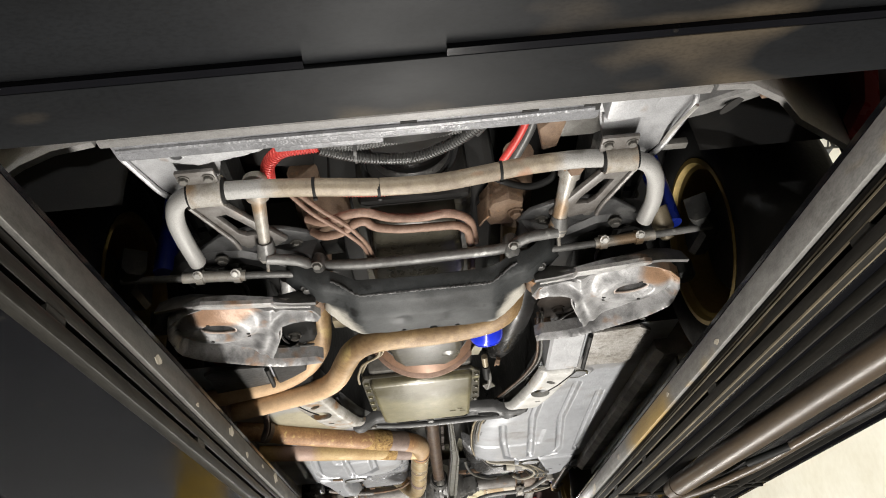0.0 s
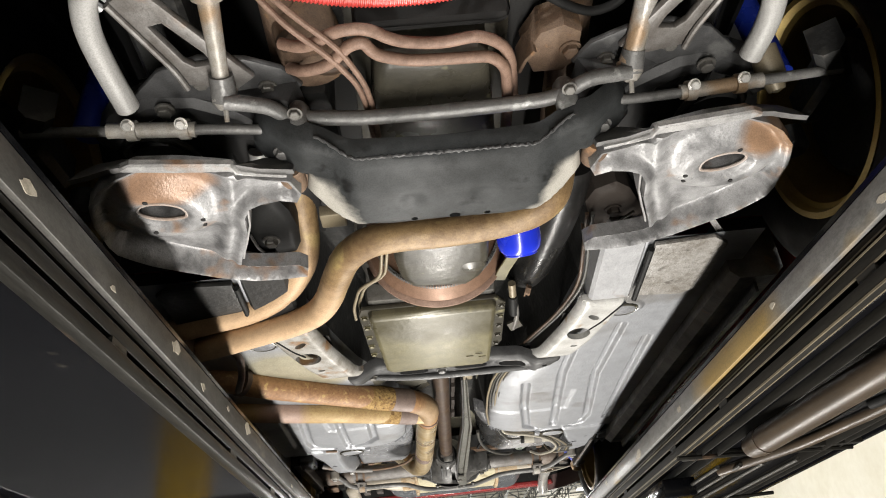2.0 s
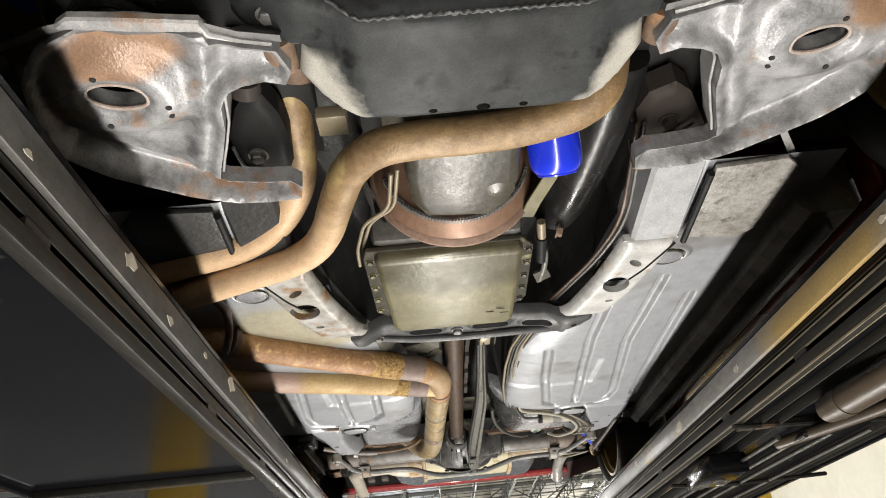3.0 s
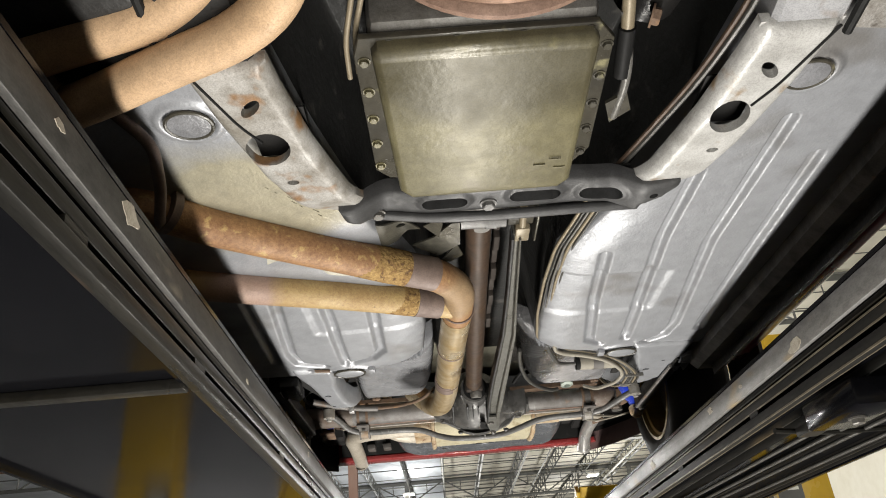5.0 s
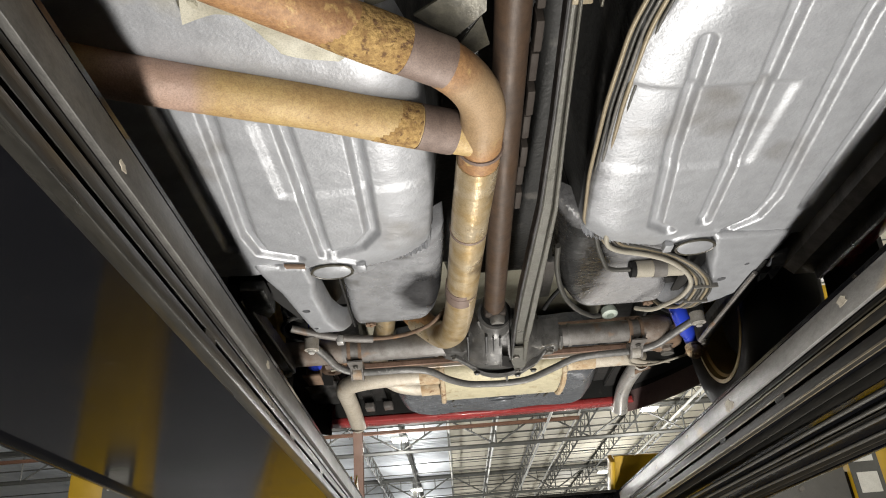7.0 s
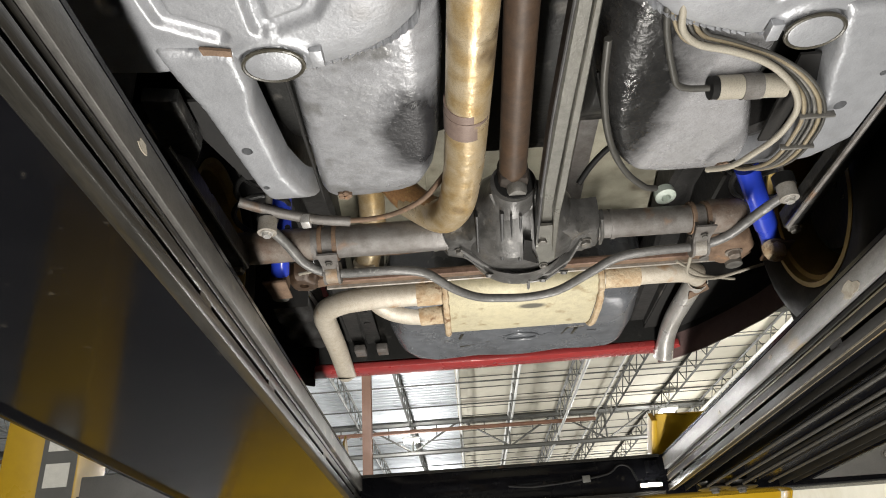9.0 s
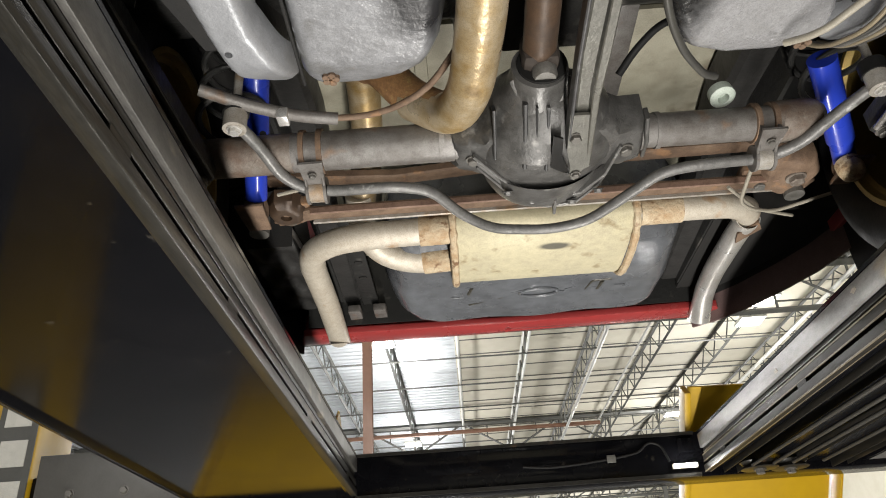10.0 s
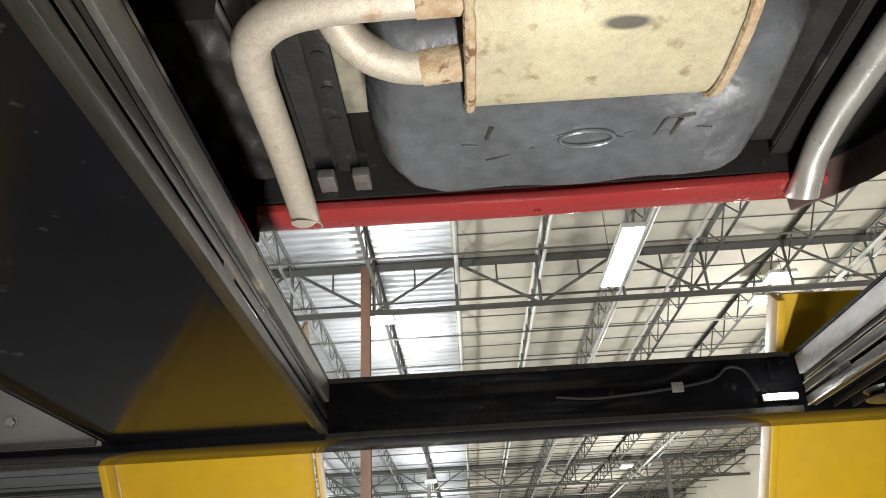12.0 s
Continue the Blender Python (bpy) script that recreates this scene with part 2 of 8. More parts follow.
    gloss.inputs["To Min"].default_value, gloss.inputs["To Max"].default_value = max(0.02, rough - rough_var), min(1.0, rough + rough_var)
    link(broad, gloss.inputs["Value"])
    gloss.inputs["From Min"].default_value, gloss.inputs["From Max"].default_value = 0.3, 0.7
    link(gloss.outputs["Result"], shader.inputs["Roughness"])
    if bump:
        dents = None
        if lumps:
            dents = nodes.new("ShaderNodeBump")
            dents.inputs["Strength"].default_value = 1.0
            dents.inputs["Distance"].default_value = lumps
            link(grain(11.0, 2.0, 0.5), dents.inputs["Height"])
        b = nodes.new("ShaderNodeBump")
        if dents:
            link(dents.outputs["Normal"], b.inputs["Normal"])
        b.inputs["Strength"].default_value = 1.0
        b.inputs["Distance"].default_value = bump
        link(grain(bump_scale or scale * 2, 3.0, 0.55), b.inputs["Height"])
        link(b.outputs["Normal"], shader.inputs["Normal"])
    return mat


def glowing(name, colour, strength):
    mat = bpy.data.materials.new(name)
    mat.use_nodes = True
    s = mat.node_tree.nodes["Principled BSDF"]
    s.inputs["Base Color"].default_value = (0.8, 0.8, 0.8, 1)
    s.inputs["Emission Color"].default_value = (*colour, 1)
    s.inputs["Emission Strength"].default_value = strength
    return mat


LIFT_BLACK = material("lift_black", (0.0026, 0.0027, 0.0034), (0.005, 0.005, 0.006), 0.14, scale=8, coarse=2, bump=0.0001, bump_scale=30, rough_var=0.08, gloss_level=0.12, grit=0.0, spots=(0.022, 0.020, 0.017), spot_scale=26, spot_cut=0.66)
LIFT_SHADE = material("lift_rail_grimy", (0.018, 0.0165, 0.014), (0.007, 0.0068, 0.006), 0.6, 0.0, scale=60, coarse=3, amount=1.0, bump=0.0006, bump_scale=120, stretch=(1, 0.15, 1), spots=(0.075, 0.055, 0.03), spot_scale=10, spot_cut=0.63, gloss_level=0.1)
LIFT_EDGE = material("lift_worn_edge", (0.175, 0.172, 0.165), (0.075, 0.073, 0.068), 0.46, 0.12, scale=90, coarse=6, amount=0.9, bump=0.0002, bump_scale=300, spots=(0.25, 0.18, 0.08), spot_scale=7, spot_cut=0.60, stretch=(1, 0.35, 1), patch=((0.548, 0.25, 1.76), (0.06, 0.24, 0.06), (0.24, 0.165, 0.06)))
LIFT_RAIL = material("lift_rail_steel", (0.021, 0.0198, 0.017), (0.007, 0.0068, 0.006), 0.40, 0.1, scale=60, coarse=3, amount=1.0, bump=0.0006, bump_scale=120, stretch=(1, 0.15, 1), spots=(0.08, 0.05, 0.03), spot_scale=12, spot_cut=0.64, gloss_level=0.28)
CHIP_CREAM = material("cream_paint_chip", (0.40, 0.365, 0.30), (0.20, 0.175, 0.135), 0.6, scale=60, coarse=20, amount=1.0, bump=0.0006)
LIFT_YELLOW = material("lift_yellow", (0.40, 0.25, 0.010), (0.30, 0.18, 0.008), 0.35, scale=20, coarse=2, bump=0.0004, bump_scale=90, grit=0.0)
CYLINDER = material("cylinder_black", (0.050, 0.036, 0.024), (0.010, 0.009, 0.008), 0.38, 0.0, scale=30, coarse=4, stretch=(1, 0.3, 1), gloss_level=0.3)
SEAT_SILVER = material("lumpy_undercoat", (0.285, 0.29, 0.305), (0.16, 0.162, 0.168), 0.30, 0.3, scale=30, coarse=6, amount=0.9, bump=0.0011, bump_scale=75, spots=(0.15, 0.15, 0.15), spot_scale=9, spot_cut=0.60, patch=((-0.195, 2.20, 2.09), (0.075, 0.13, 0.3), (0.022, 0.022, 0.024)))
BRACKET = material("dark_bracket", (0.040, 0.034, 0.030), (0.022, 0.017, 0.014), 0.6, 0.0, scale=40, coarse=8, bump=0.0006, gloss_level=0.08)
# left runway's inner face: darker than the right one, with pale spots
LIFT_EDGE_DARK = material("lift_dark_edge", (0.075, 0.072, 0.066), (0.028, 0.027, 0.025), 0.42, 0.2, scale=90, coarse=5, amount=0.9, bump=0.0003, bump_scale=250, spots=(0.36, 0.31, 0.22), spot_scale=9, spot_cut=0.645, stretch=(1, 0.4, 1))
TAIL = material("tail_pipe_cream", (0.50, 0.46, 0.39), (0.37, 0.32, 0.25), 0.5, 0.25, scale=70, coarse=8, amount=0.8, bump=0.0007, bump_scale=180, spots=(0.34, 0.21, 0.11), spot_scale=11, spot_cut=0.62)
LIFT_RAIL_WORN = material("lift_rail_worn", (0.15, 0.125, 0.085), (0.035, 0.030, 0.022), 0.5, 0.1, scale=60, coarse=3, amount=1.0, bump=0.0006, bump_scale=120, stretch=(1, 0.15, 1), spots=(0.22, 0.15, 0.075), spot_scale=14, spot_cut=0.63, gloss_level=0.2)
ROCKER = material("rocker_black", (0.11, 0.10, 0.09), (0.035, 0.032, 0.03), 0.45, scale=20, coarse=5, amount=0.9, bump=0.0015, bump_scale=70, gloss_level=0.3, spots=(0.16, 0.10, 0.06), spot_scale=16, spot_cut=0.62)
RAIL_RUSTY = material("rail_rusty_white", (0.35, 0.34, 0.32), (0.13, 0.115, 0.09), 0.45, 0.1, scale=26, coarse=7, amount=0.95, bump=0.0012, bump_scale=110, spots=(0.20, 0.115, 0.055), spot_scale=13, spot_cut=0.56)
PIPE_ROSE = material("rosy_rusty_pipe", (0.24, 0.155, 0.115), (0.13, 0.08, 0.058), 0.6, 0.05, scale=70, coarse=12, amount=0.9, bump=0.0007, gloss_level=0.3)
DRAB_RED = material("drab_red", (0.155, 0.105, 0.10), (0.085, 0.058, 0.056), 0.5, bump=0.001, gloss_level=0.2)
BEAM = material("beam_scuffed_black", (0.008, 0.0086, 0.0095), (0.004, 0.0042, 0.0045), 0.45, 0.0, scale=14, coarse=3, amount=0.9, bump=0.0006, bump_scale=30, spots=(0.05, 0.04, 0.028), spot_scale=6, spot_cut=0.57, stretch=(0.5, 1, 1), gloss_level=0.06)
RAIL_DARK = material("rear_rail_black", (0.030, 0.029, 0.028), (0.013, 0.013, 0.0125), 0.45, scale=20, coarse=5, amount=0.9, bump=0.0015, bump_scale=70, gloss_level=0.3)
TAG_GREY = material("tag_grey", (0.10, 0.10, 0.09), (0.05, 0.05, 0.05), 0.5)
# dark middle, paler colour on the rear outer flanks
CROSS_FLANKS = material("crossmember_flanks", (0.038, 0.040, 0.041), (0.022, 0.023, 0.023), 0.42, 0.0, scale=35, coarse=6, amount=0.9, bump=0.00015, bump_scale=220, spots=(0.010, 0.010, 0.010), spot_scale=16, spot_cut=0.61, wing=(0.92, 0.39, 0.118, -0.150, (0.34, 0.325, 0.29)), gloss_level=0.07)
ARM_WALL = material("arm_wall_grey", (0.15, 0.147, 0.145), (0.08, 0.078, 0.076), 0.5, 0.0, scale=40, coarse=8, amount=0.9, bump=0.0006, bump_scale=180, gloss_level=0.25)
SEAT_GRIME = material("grimy_undercoat", (0.31, 0.31, 0.32), (0.17, 0.167, 0.165), 0.26, 0.25, scale=50, coarse=7, amount=0.45, bump=0.0022, bump_scale=70, spots=(0.045, 0.043, 0.04), spot_scale=16, spot_cut=0.66, patch=((0.155, 2.12, 2.09), (0.15, 0.30, 0.5), (0.016, 0.016, 0.016)))
LIFT_GREY = material("lift_grey", (0.085, 0.082, 0.078), (0.055, 0.053, 0.05), 0.5, scale=15, coarse=3)
SIGN_GREY = material("sign_grey", (0.06, 0.06, 0.055), None, 0.5)
SIGN_LIGHT = material("sign_light", (0.55, 0.54, 0.5), None, 0.5)
CABLE = material("steel_cable", (0.038, 0.036, 0.032), (0.016, 0.016, 0.015), 0.5, 0.3, scale=200, stretch=(1, 2, 1))
# darker grey beside the tunnel, beige round one place on the left
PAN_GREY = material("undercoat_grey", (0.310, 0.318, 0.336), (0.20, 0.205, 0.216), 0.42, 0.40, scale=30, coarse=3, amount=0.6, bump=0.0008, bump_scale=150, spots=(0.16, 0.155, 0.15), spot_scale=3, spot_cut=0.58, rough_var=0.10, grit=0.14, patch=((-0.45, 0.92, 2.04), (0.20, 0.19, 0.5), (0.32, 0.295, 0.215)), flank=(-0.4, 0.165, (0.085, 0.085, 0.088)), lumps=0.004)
APRON = material("gritty_apron", (0.25, 0.24, 0.225), (0.11, 0.097, 0.08), 0.5, 0.0, scale=60, coarse=8, amount=1.0, bump=0.0022, bump_scale=150, spots=(0.08, 0.07, 0.06), spot_scale=28, spot_cut=0.60)
HORN = material("horn_undercoat", (0.36, 0.362, 0.372), (0.22, 0.222, 0.228), 0.4, 0.15, scale=30, coarse=6, amount=0.8, bump=0.0009, bump_scale=120, spots=(0.17, 0.12, 0.08), spot_scale=9, spot_cut=0.64)
RAIL_WHITE = material("rail_dirty_white", (0.46, 0.455, 0.44), (0.25, 0.245, 0.23), 0.42, 0.15, scale=26, coarse=7, amount=0.9, bump=0.0012, bump_scale=110, spots=(0.22, 0.15, 0.08), spot_scale=12, spot_cut=0.59)
ROUGH_GREY = material("textured_undercoat", (0.225, 0.228, 0.24), (0.10, 0.10, 0.105), 0.36, 0.15, scale=40, coarse=6, amount=0.9, bump=0.0022, bump_scale=120)
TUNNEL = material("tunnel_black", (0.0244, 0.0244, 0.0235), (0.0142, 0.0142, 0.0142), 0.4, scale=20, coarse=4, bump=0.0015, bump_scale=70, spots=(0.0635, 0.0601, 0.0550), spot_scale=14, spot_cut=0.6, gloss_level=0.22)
OIL_BLACK = material("oil_black", (0.007, 0.007, 0.007), (0.012, 0.011, 0.010), 0.3, scale=20, coarse=5, bump=0.0008, bump_scale=50, gloss_level=0.35)
# near-black that paints the shade of closed spaces and holes
SHADE_BLACK = material("shade_black", (0.0193, 0.0193, 0.0193), (0.0278, 0.0253, 0.0227), 0.7, scale=20, coarse=4, gloss_level=0.12)
BEIGE = material("primer_beige", (0.33, 0.315, 0.245), (0.2, 0.185, 0.14), 0.5, scale=16, coarse=4, amount=0.9, bump=0.0008, spots=(0.12, 0.10, 0.07), spot_scale=7, spot_cut=0.60)
CROSS = material("crossmember_grey", (0.060, 0.060, 0.061), (0.026, 0.026, 0.026), 0.42, 0.0, scale=35, coarse=5, amount=0.9, bump=0.0003, bump_scale=260, spots=(0.11, 0.11, 0.108), spot_scale=14, spot_cut=0.60, gloss_level=0.28)
ARM = material("arm_grey", (0.40, 0.395, 0.39), (0.15, 0.147, 0.143), 0.40, 0.15, scale=24, coarse=11, amount=1.0, bump=0.0008, bump_scale=200, spots=(0.25, 0.15, 0.09), spot_scale=9, spot_cut=0.58, gloss_level=0.45)
ARM_LEFT = material("arm_grey_rusted", (0.31, 0.308, 0.31), (0.075, 0.074, 0.075), 0.40, 0.15, scale=24, coarse=11, amount=1.0, bump=0.0008, bump_scale=200, spots=(0.25, 0.15, 0.09), spot_scale=9, spot_cut=0.58, gloss_level=0.45, patch=((-0.455, -0.165, 2.0), (0.075, 0.042, 0.3), (0.27, 0.165, 0.105)))
ARM_RIGHT = material("arm_grey_brown", (0.31, 0.308, 0.31), (0.075, 0.074, 0.075), 0.40, 0.15, scale=24, coarse=11, amount=1.0, bump=0.0008, bump_scale=200, spots=(0.25, 0.15, 0.09), spot_scale=9, spot_cut=0.58, gloss_level=0.45, patch=((0.565, -0.165, 2.0), (0.07, 0.06, 0.3), (0.25, 0.155, 0.095)))
ARM_RUST = material("pocket_rust", (0.30, 0.27, 0.25), (0.25, 0.155, 0.10), 0.55, 0.0, scale=30, coarse=9, amount=0.8, bump=0.0010, bump_scale=150)
BAR = material("bar_steel", (0.34, 0.325, 0.30), (0.20, 0.175, 0.14), 0.45, 0.25, scale=60, coarse=7, amount=0.9, bump=0.0007, bump_scale=160, spots=(0.24, 0.165, 0.10), spot_scale=9, spot_cut=0.53)
BAR_TAN = material("bar_tan_stained", (0.235, 0.195, 0.140), (0.135, 0.105, 0.075), 0.5, 0.15, scale=50, coarse=8, amount=1.0, bump=0.0008, bump_scale=150, spots=(0.21, 0.115, 0.065), spot_scale=11, spot_cut=0.57, flank=(0.28, 0.9, (0.30, 0.295, 0.285)))
DARK_STEEL = material("dark_steel", (0.15, 0.147, 0.143), (0.055, 0.055, 0.052), 0.42, 0.15, scale=60, coarse=9, amount=0.8, bump=0.0008, bump_scale=170, spots=(0.28, 0.28, 0.27), spot_scale=40, spot_cut=0.63, gloss_level=0.4)
AXLE = material("axle_grey", (0.150, 0.143, 0.136), (0.068, 0.058, 0.050), 0.45, 0.15, scale=40, coarse=7, amount=0.9, bump=0.0006, bump_scale=200, spots=(0.14, 0.085, 0.05), spot_scale=11, spot_cut=0.62)
AXLE_RUST = material("axle_rusted", (0.17, 0.15, 0.13), (0.085, 0.05, 0.032), 0.5, 0.2, scale=30, coarse=9, amount=1.0, bump=0.001, bump_scale=140, spots=(0.30, 0.28, 0.25), spot_scale=16, spot_cut=0.62)
TORQUE = material("torque_arm_steel", (0.115, 0.112, 0.098), (0.055, 0.054, 0.046), 0.38, 0.25, scale=60, coarse=8, amount=0.8, bump=0.0005, bump_scale=180)
DIFF = material("oily_casting", (0.088, 0.086, 0.083), (0.032, 0.031, 0.029), 0.38, 0.12, scale=40, coarse=9, amount=1.0, bump=0.0008, bump_scale=160, spots=(0.20, 0.195, 0.185), spot_scale=22, spot_cut=0.64, gloss_level=0.55)
RUST = material("rusty_steel", (0.17, 0.115, 0.078), (0.085, 0.055, 0.038), 0.7, 0.0, scale=45, coarse=9, amount=0.9, bump=0.0012, bump_scale=140, spots=(0.21, 0.12, 0.065), spot_scale=24, spot_cut=0.60, gloss_level=0.25)
RUSTY_BROWN = material("brown_pipe", (0.068, 0.042, 0.026), (0.032, 0.021, 0.015), 0.5, 0.2, scale=50, coarse=10, amount=0.9, bump=0.0006)
EXHAUST = material("exhaust_tan", (0.30, 0.165, 0.070), (0.165, 0.080, 0.034), 0.6, 0.05, scale=110, coarse=9, amount=1.0, bump=0.0012, bump_scale=170, spots=(0.36, 0.24, 0.095), spot_scale=48, spot_cut=0.58, patch=((-0.08, 1.33, 2.03), (0.07, 0.10, 0.3), (0.26, 0.175, 0.095)))
EXHAUST_STRAW = material("exhaust_straw", (0.36, 0.255, 0.105), (0.25, 0.155, 0.062), 0.6, 0.05, scale=120, coarse=9, amount=0.9, bump=0.0012, bump_scale=170, spots=(0.14, 0.085, 0.04), spot_scale=70, spot_cut=0.66, patch=((-0.56, 1.24, 2.03), (0.09, 0.09, 0.3), (0.29, 0.195, 0.15)))
CRUST = material("mustard_crust", (0.34, 0.225, 0.085), (0.17, 0.098, 0.042), 0.8, 0.0, scale=130, coarse=60, amount=1.0, bump=0.005, bump_scale=120, spots=(0.11, 0.062, 0.03), spot_scale=90, spot_cut=0.56, gloss_level=0.2)
SHEET_OLIVE = material("bent_olive_sheet", (0.115, 0.108, 0.085), (0.045, 0.043, 0.036), 0.38, 0.4, scale=30, coarse=12, amount=1.0, bump=0.001, bump_scale=80)
EXHAUST_PALE = material("exhaust_pale", (0.25, 0.165, 0.078), (0.135, 0.080, 0.036), 0.55, 0.1, scale=70, coarse=10, amount=1.0, bump=0.0009, bump_scale=220, spots=(0.30, 0.22, 0.09), spot_scale=13, spot_cut=0.60, patch=((-0.40, 0.46, 2.0), (0.26, 0.27, 0.5), (0.47, 0.32, 0.19)))
CLAMP_GREY = material("burnt_sleeve", (0.17, 0.125, 0.105), (0.10, 0.07, 0.058), 0.6, 0.2, scale=60, coarse=10, amount=0.8, bump=0.0005)
GOLDEN = material("heat_tinted_steel", (0.56, 0.47, 0.33), (0.36, 0.24, 0.09), 0.34, 0.6, scale=26, coarse=9, amount=1.0, bump=0.0012, bump_scale=60, rough_var=0.12, spots=(0.17, 0.12, 0.07), spot_scale=7, spot_cut=0.60)
MUFFLER = material("muffler_shell", (0.49, 0.445, 0.30), (0.37, 0.335, 0.235), 0.62, 0.1, scale=60, coarse=8, amount=0.9, bump=0.0006, bump_scale=150, spots=(0.27, 0.22, 0.13), spot_scale=18, spot_cut=0.60, patch=((0.074, 3.026, 2.06), (0.040, 0.014, 0.2), (0.09, 0.085, 0.065)))
MUFFLER_WELD = material("muffler_seam", (0.47, 0.39, 0.27), (0.33, 0.22, 0.12), 0.75, 0.0, scale=55, coarse=18, amount=1.0, bump=0.0035, bump_scale=120, spots=(0.16, 0.085, 0.04), spot_scale=30, spot_cut=0.58)
ALUMINISED = material("aluminised_pipe", (0.72, 0.71, 0.69), (0.48, 0.45, 0.4), 0.36, 0.7, scale=20, coarse=6, amount=0.8, bump=0.0006)
GEAR_PAN = material("gearbox_pan", (0.145, 0.130, 0.072), (0.078, 0.069, 0.036), 0.42, 0.15, scale=30, coarse=6, amount=0.9, bump=0.0006, spots=(0.12, 0.105, 0.065), spot_scale=14, spot_cut=0.60, patch=((-0.03, 0.55, 2.0), (0.26, 0.13, 0.5), (0.070, 0.062, 0.036)))
DARK_TAN = material("dark_tan", (0.105, 0.094, 0.056), (0.05, 0.044, 0.027), 0.4, 0.1, scale=30, coarse=9, amount=0.9, bump=0.0008, spots=(0.15, 0.135, 0.07), spot_scale=16, spot_cut=0.6)
OILY = material("oily_pan", (0.060, 0.055, 0.042), (0.024, 0.022, 0.017), 0.33, 0.08, scale=30, coarse=8, amount=0.9, bump=0.0008, spots=(0.20, 0.185, 0.11), spot_scale=18, spot_cut=0.64)
CAST = material("cast_metal", (0.15, 0.145, 0.135), (0.075, 0.07, 0.06), 0.5, 0.3, scale=60, coarse=9, amount=0.8, bump=0.001)
COPPER = material("flexplate", (0.25, 0.15, 0.10), (0.16, 0.09, 0.055), 0.5, 0.3, scale=60, coarse=9, amount=0.7)
FILTER_BLUE = material("filter_blue", (0.012, 0.028, 0.50), (0.012, 0.028, 0.42), 0.22, coat=0.5, grit=0.0)
SHOCK_BLUE = material("shock_blue", (0.015, 0.035, 0.32), (0.01, 0.025, 0.22), 0.3, coat=0.3, grit=0.0)
HOSE_RED = material("hose_red", (0.60, 0.065, 0.055), (0.42, 0.045, 0.04), 0.4)
HOSE_GREY = material("hose_grey", (0.085, 0.085, 0.083), (0.04, 0.04, 0.039), 0.4, 0.1, scale=60)
PAINT_RED = material("body_red", (0.30, 0.035, 0.034), (0.22, 0.028, 0.028), 0.3, scale=10, coarse=2, coat=0.4, bump=0.0003)
PLASTIC = material("air_dam_plastic", (0.17, 0.165, 0.16), (0.10, 0.098, 0.095), 0.5, scale=80, coarse=4, amount=0.7, bump=0.0006, bump_scale=250)
RUBBER = material("rubber", (0.010, 0.010, 0.010), (0.016, 0.016, 0.015), 0.6, scale=60, coarse=10, bump=0.0005, gloss_level=0.12)
RIM = material("rim_gold", (0.34, 0.24, 0.07), (0.15, 0.105, 0.035), 0.45, 0.5, scale=30, coarse=8)
TANK = material("tank_grey", (0.135, 0.143, 0.157), (0.07, 0.074, 0.081), 0.26, 0.15, scale=24, coarse=5, amount=0.8, bump=0.0007, bump_scale=60, rough_var=0.08, spots=(0.15, 0.155, 0.165), spot_scale=6, spot_cut=0.62, gloss_level=0.7, lumps=0.004)
LINE_TAN = material("line_tan", (0.22, 0.185, 0.125), (0.13, 0.10, 0.065), 0.45, 0.2, scale=60)
LINE_DARK = material("line_dark", (0.06, 0.058, 0.052), (0.03, 0.03, 0.028), 0.45, 0.2, scale=60)
BOLT = material("bolt_steel", (0.14, 0.135, 0.125), (0.07, 0.06, 0.048), 0.45, 0.4, scale=120)
MINT = material("faded_mint", (0.46, 0.52, 0.46), (0.3, 0.34, 0.3), 0.5)
WHITE_TAG = material("pale_plastic", (0.27, 0.25, 0.205), (0.19, 0.17, 0.135), 0.5)
BRASS = material("brass", (0.48, 0.36, 0.12), (0.3, 0.2, 0.08), 0.4, 0.7, scale=90)
CONCRETE = material("concrete", (0.027, 0.0245, 0.022), (0.014, 0.013, 0.012), 0.6, scale=4, coarse=0.4, bump=0.001, bump_scale=40, gloss_level=0.25, grit=0.0)
WALL_CREAM = material("wall_cream", (0.78, 0.74, 0.62), (0.68, 0.63, 0.5), 0.7, scale=3, coarse=0.4, amount=0.7, grit=0.0)
DECK_WHITE = material("deck_insulation", (0.62, 0.585, 0.485), (0.50, 0.46, 0.365), 0.7, scale=2, coarse=0.3, amount=0.6, grit=0.0)
DECK_STEEL = material("deck_steel", (0.74, 0.77, 0.80), (0.6, 0.63, 0.66), 0.42, 0.5, scale=2, coarse=0.4, amount=0.7, grit=0.0)
TRUSS = material("truss_grey", (0.115, 0.115, 0.105), (0.075, 0.075, 0.07), 0.5, 0.2, scale=6, coarse=1, grit=0.0)
TRUSS_PALE = material("truss_pale", (0.55, 0.55, 0.52), (0.4, 0.4, 0.38), 0.5, 0.2, scale=6, coarse=1, grit=0.0)
COLUMN_RED = material("column_red", (0.20, 0.10, 0.06), (0.14, 0.07, 0.045), 0.5, scale=6, coarse=1)
LAMP_GLOW = glowing("lamp_glow", (1.0, 0.97, 0.88), 14.0)
LED_GLOW = glowing("led_glow", (1.0, 0.98, 0.95), 90.0)

# ---- the hall ----
HALL_X0, HALL_X1, HALL_Y0, HALL_Y1, DECK_Z = -34.0, 14.0, -14.0, 74.0, 8.6


def structure(name, bm, material, label, smooth=False):
    ob = part(name, bm, material, None, label, smooth)
    return tagged(ob, label, "building", "", "structure")


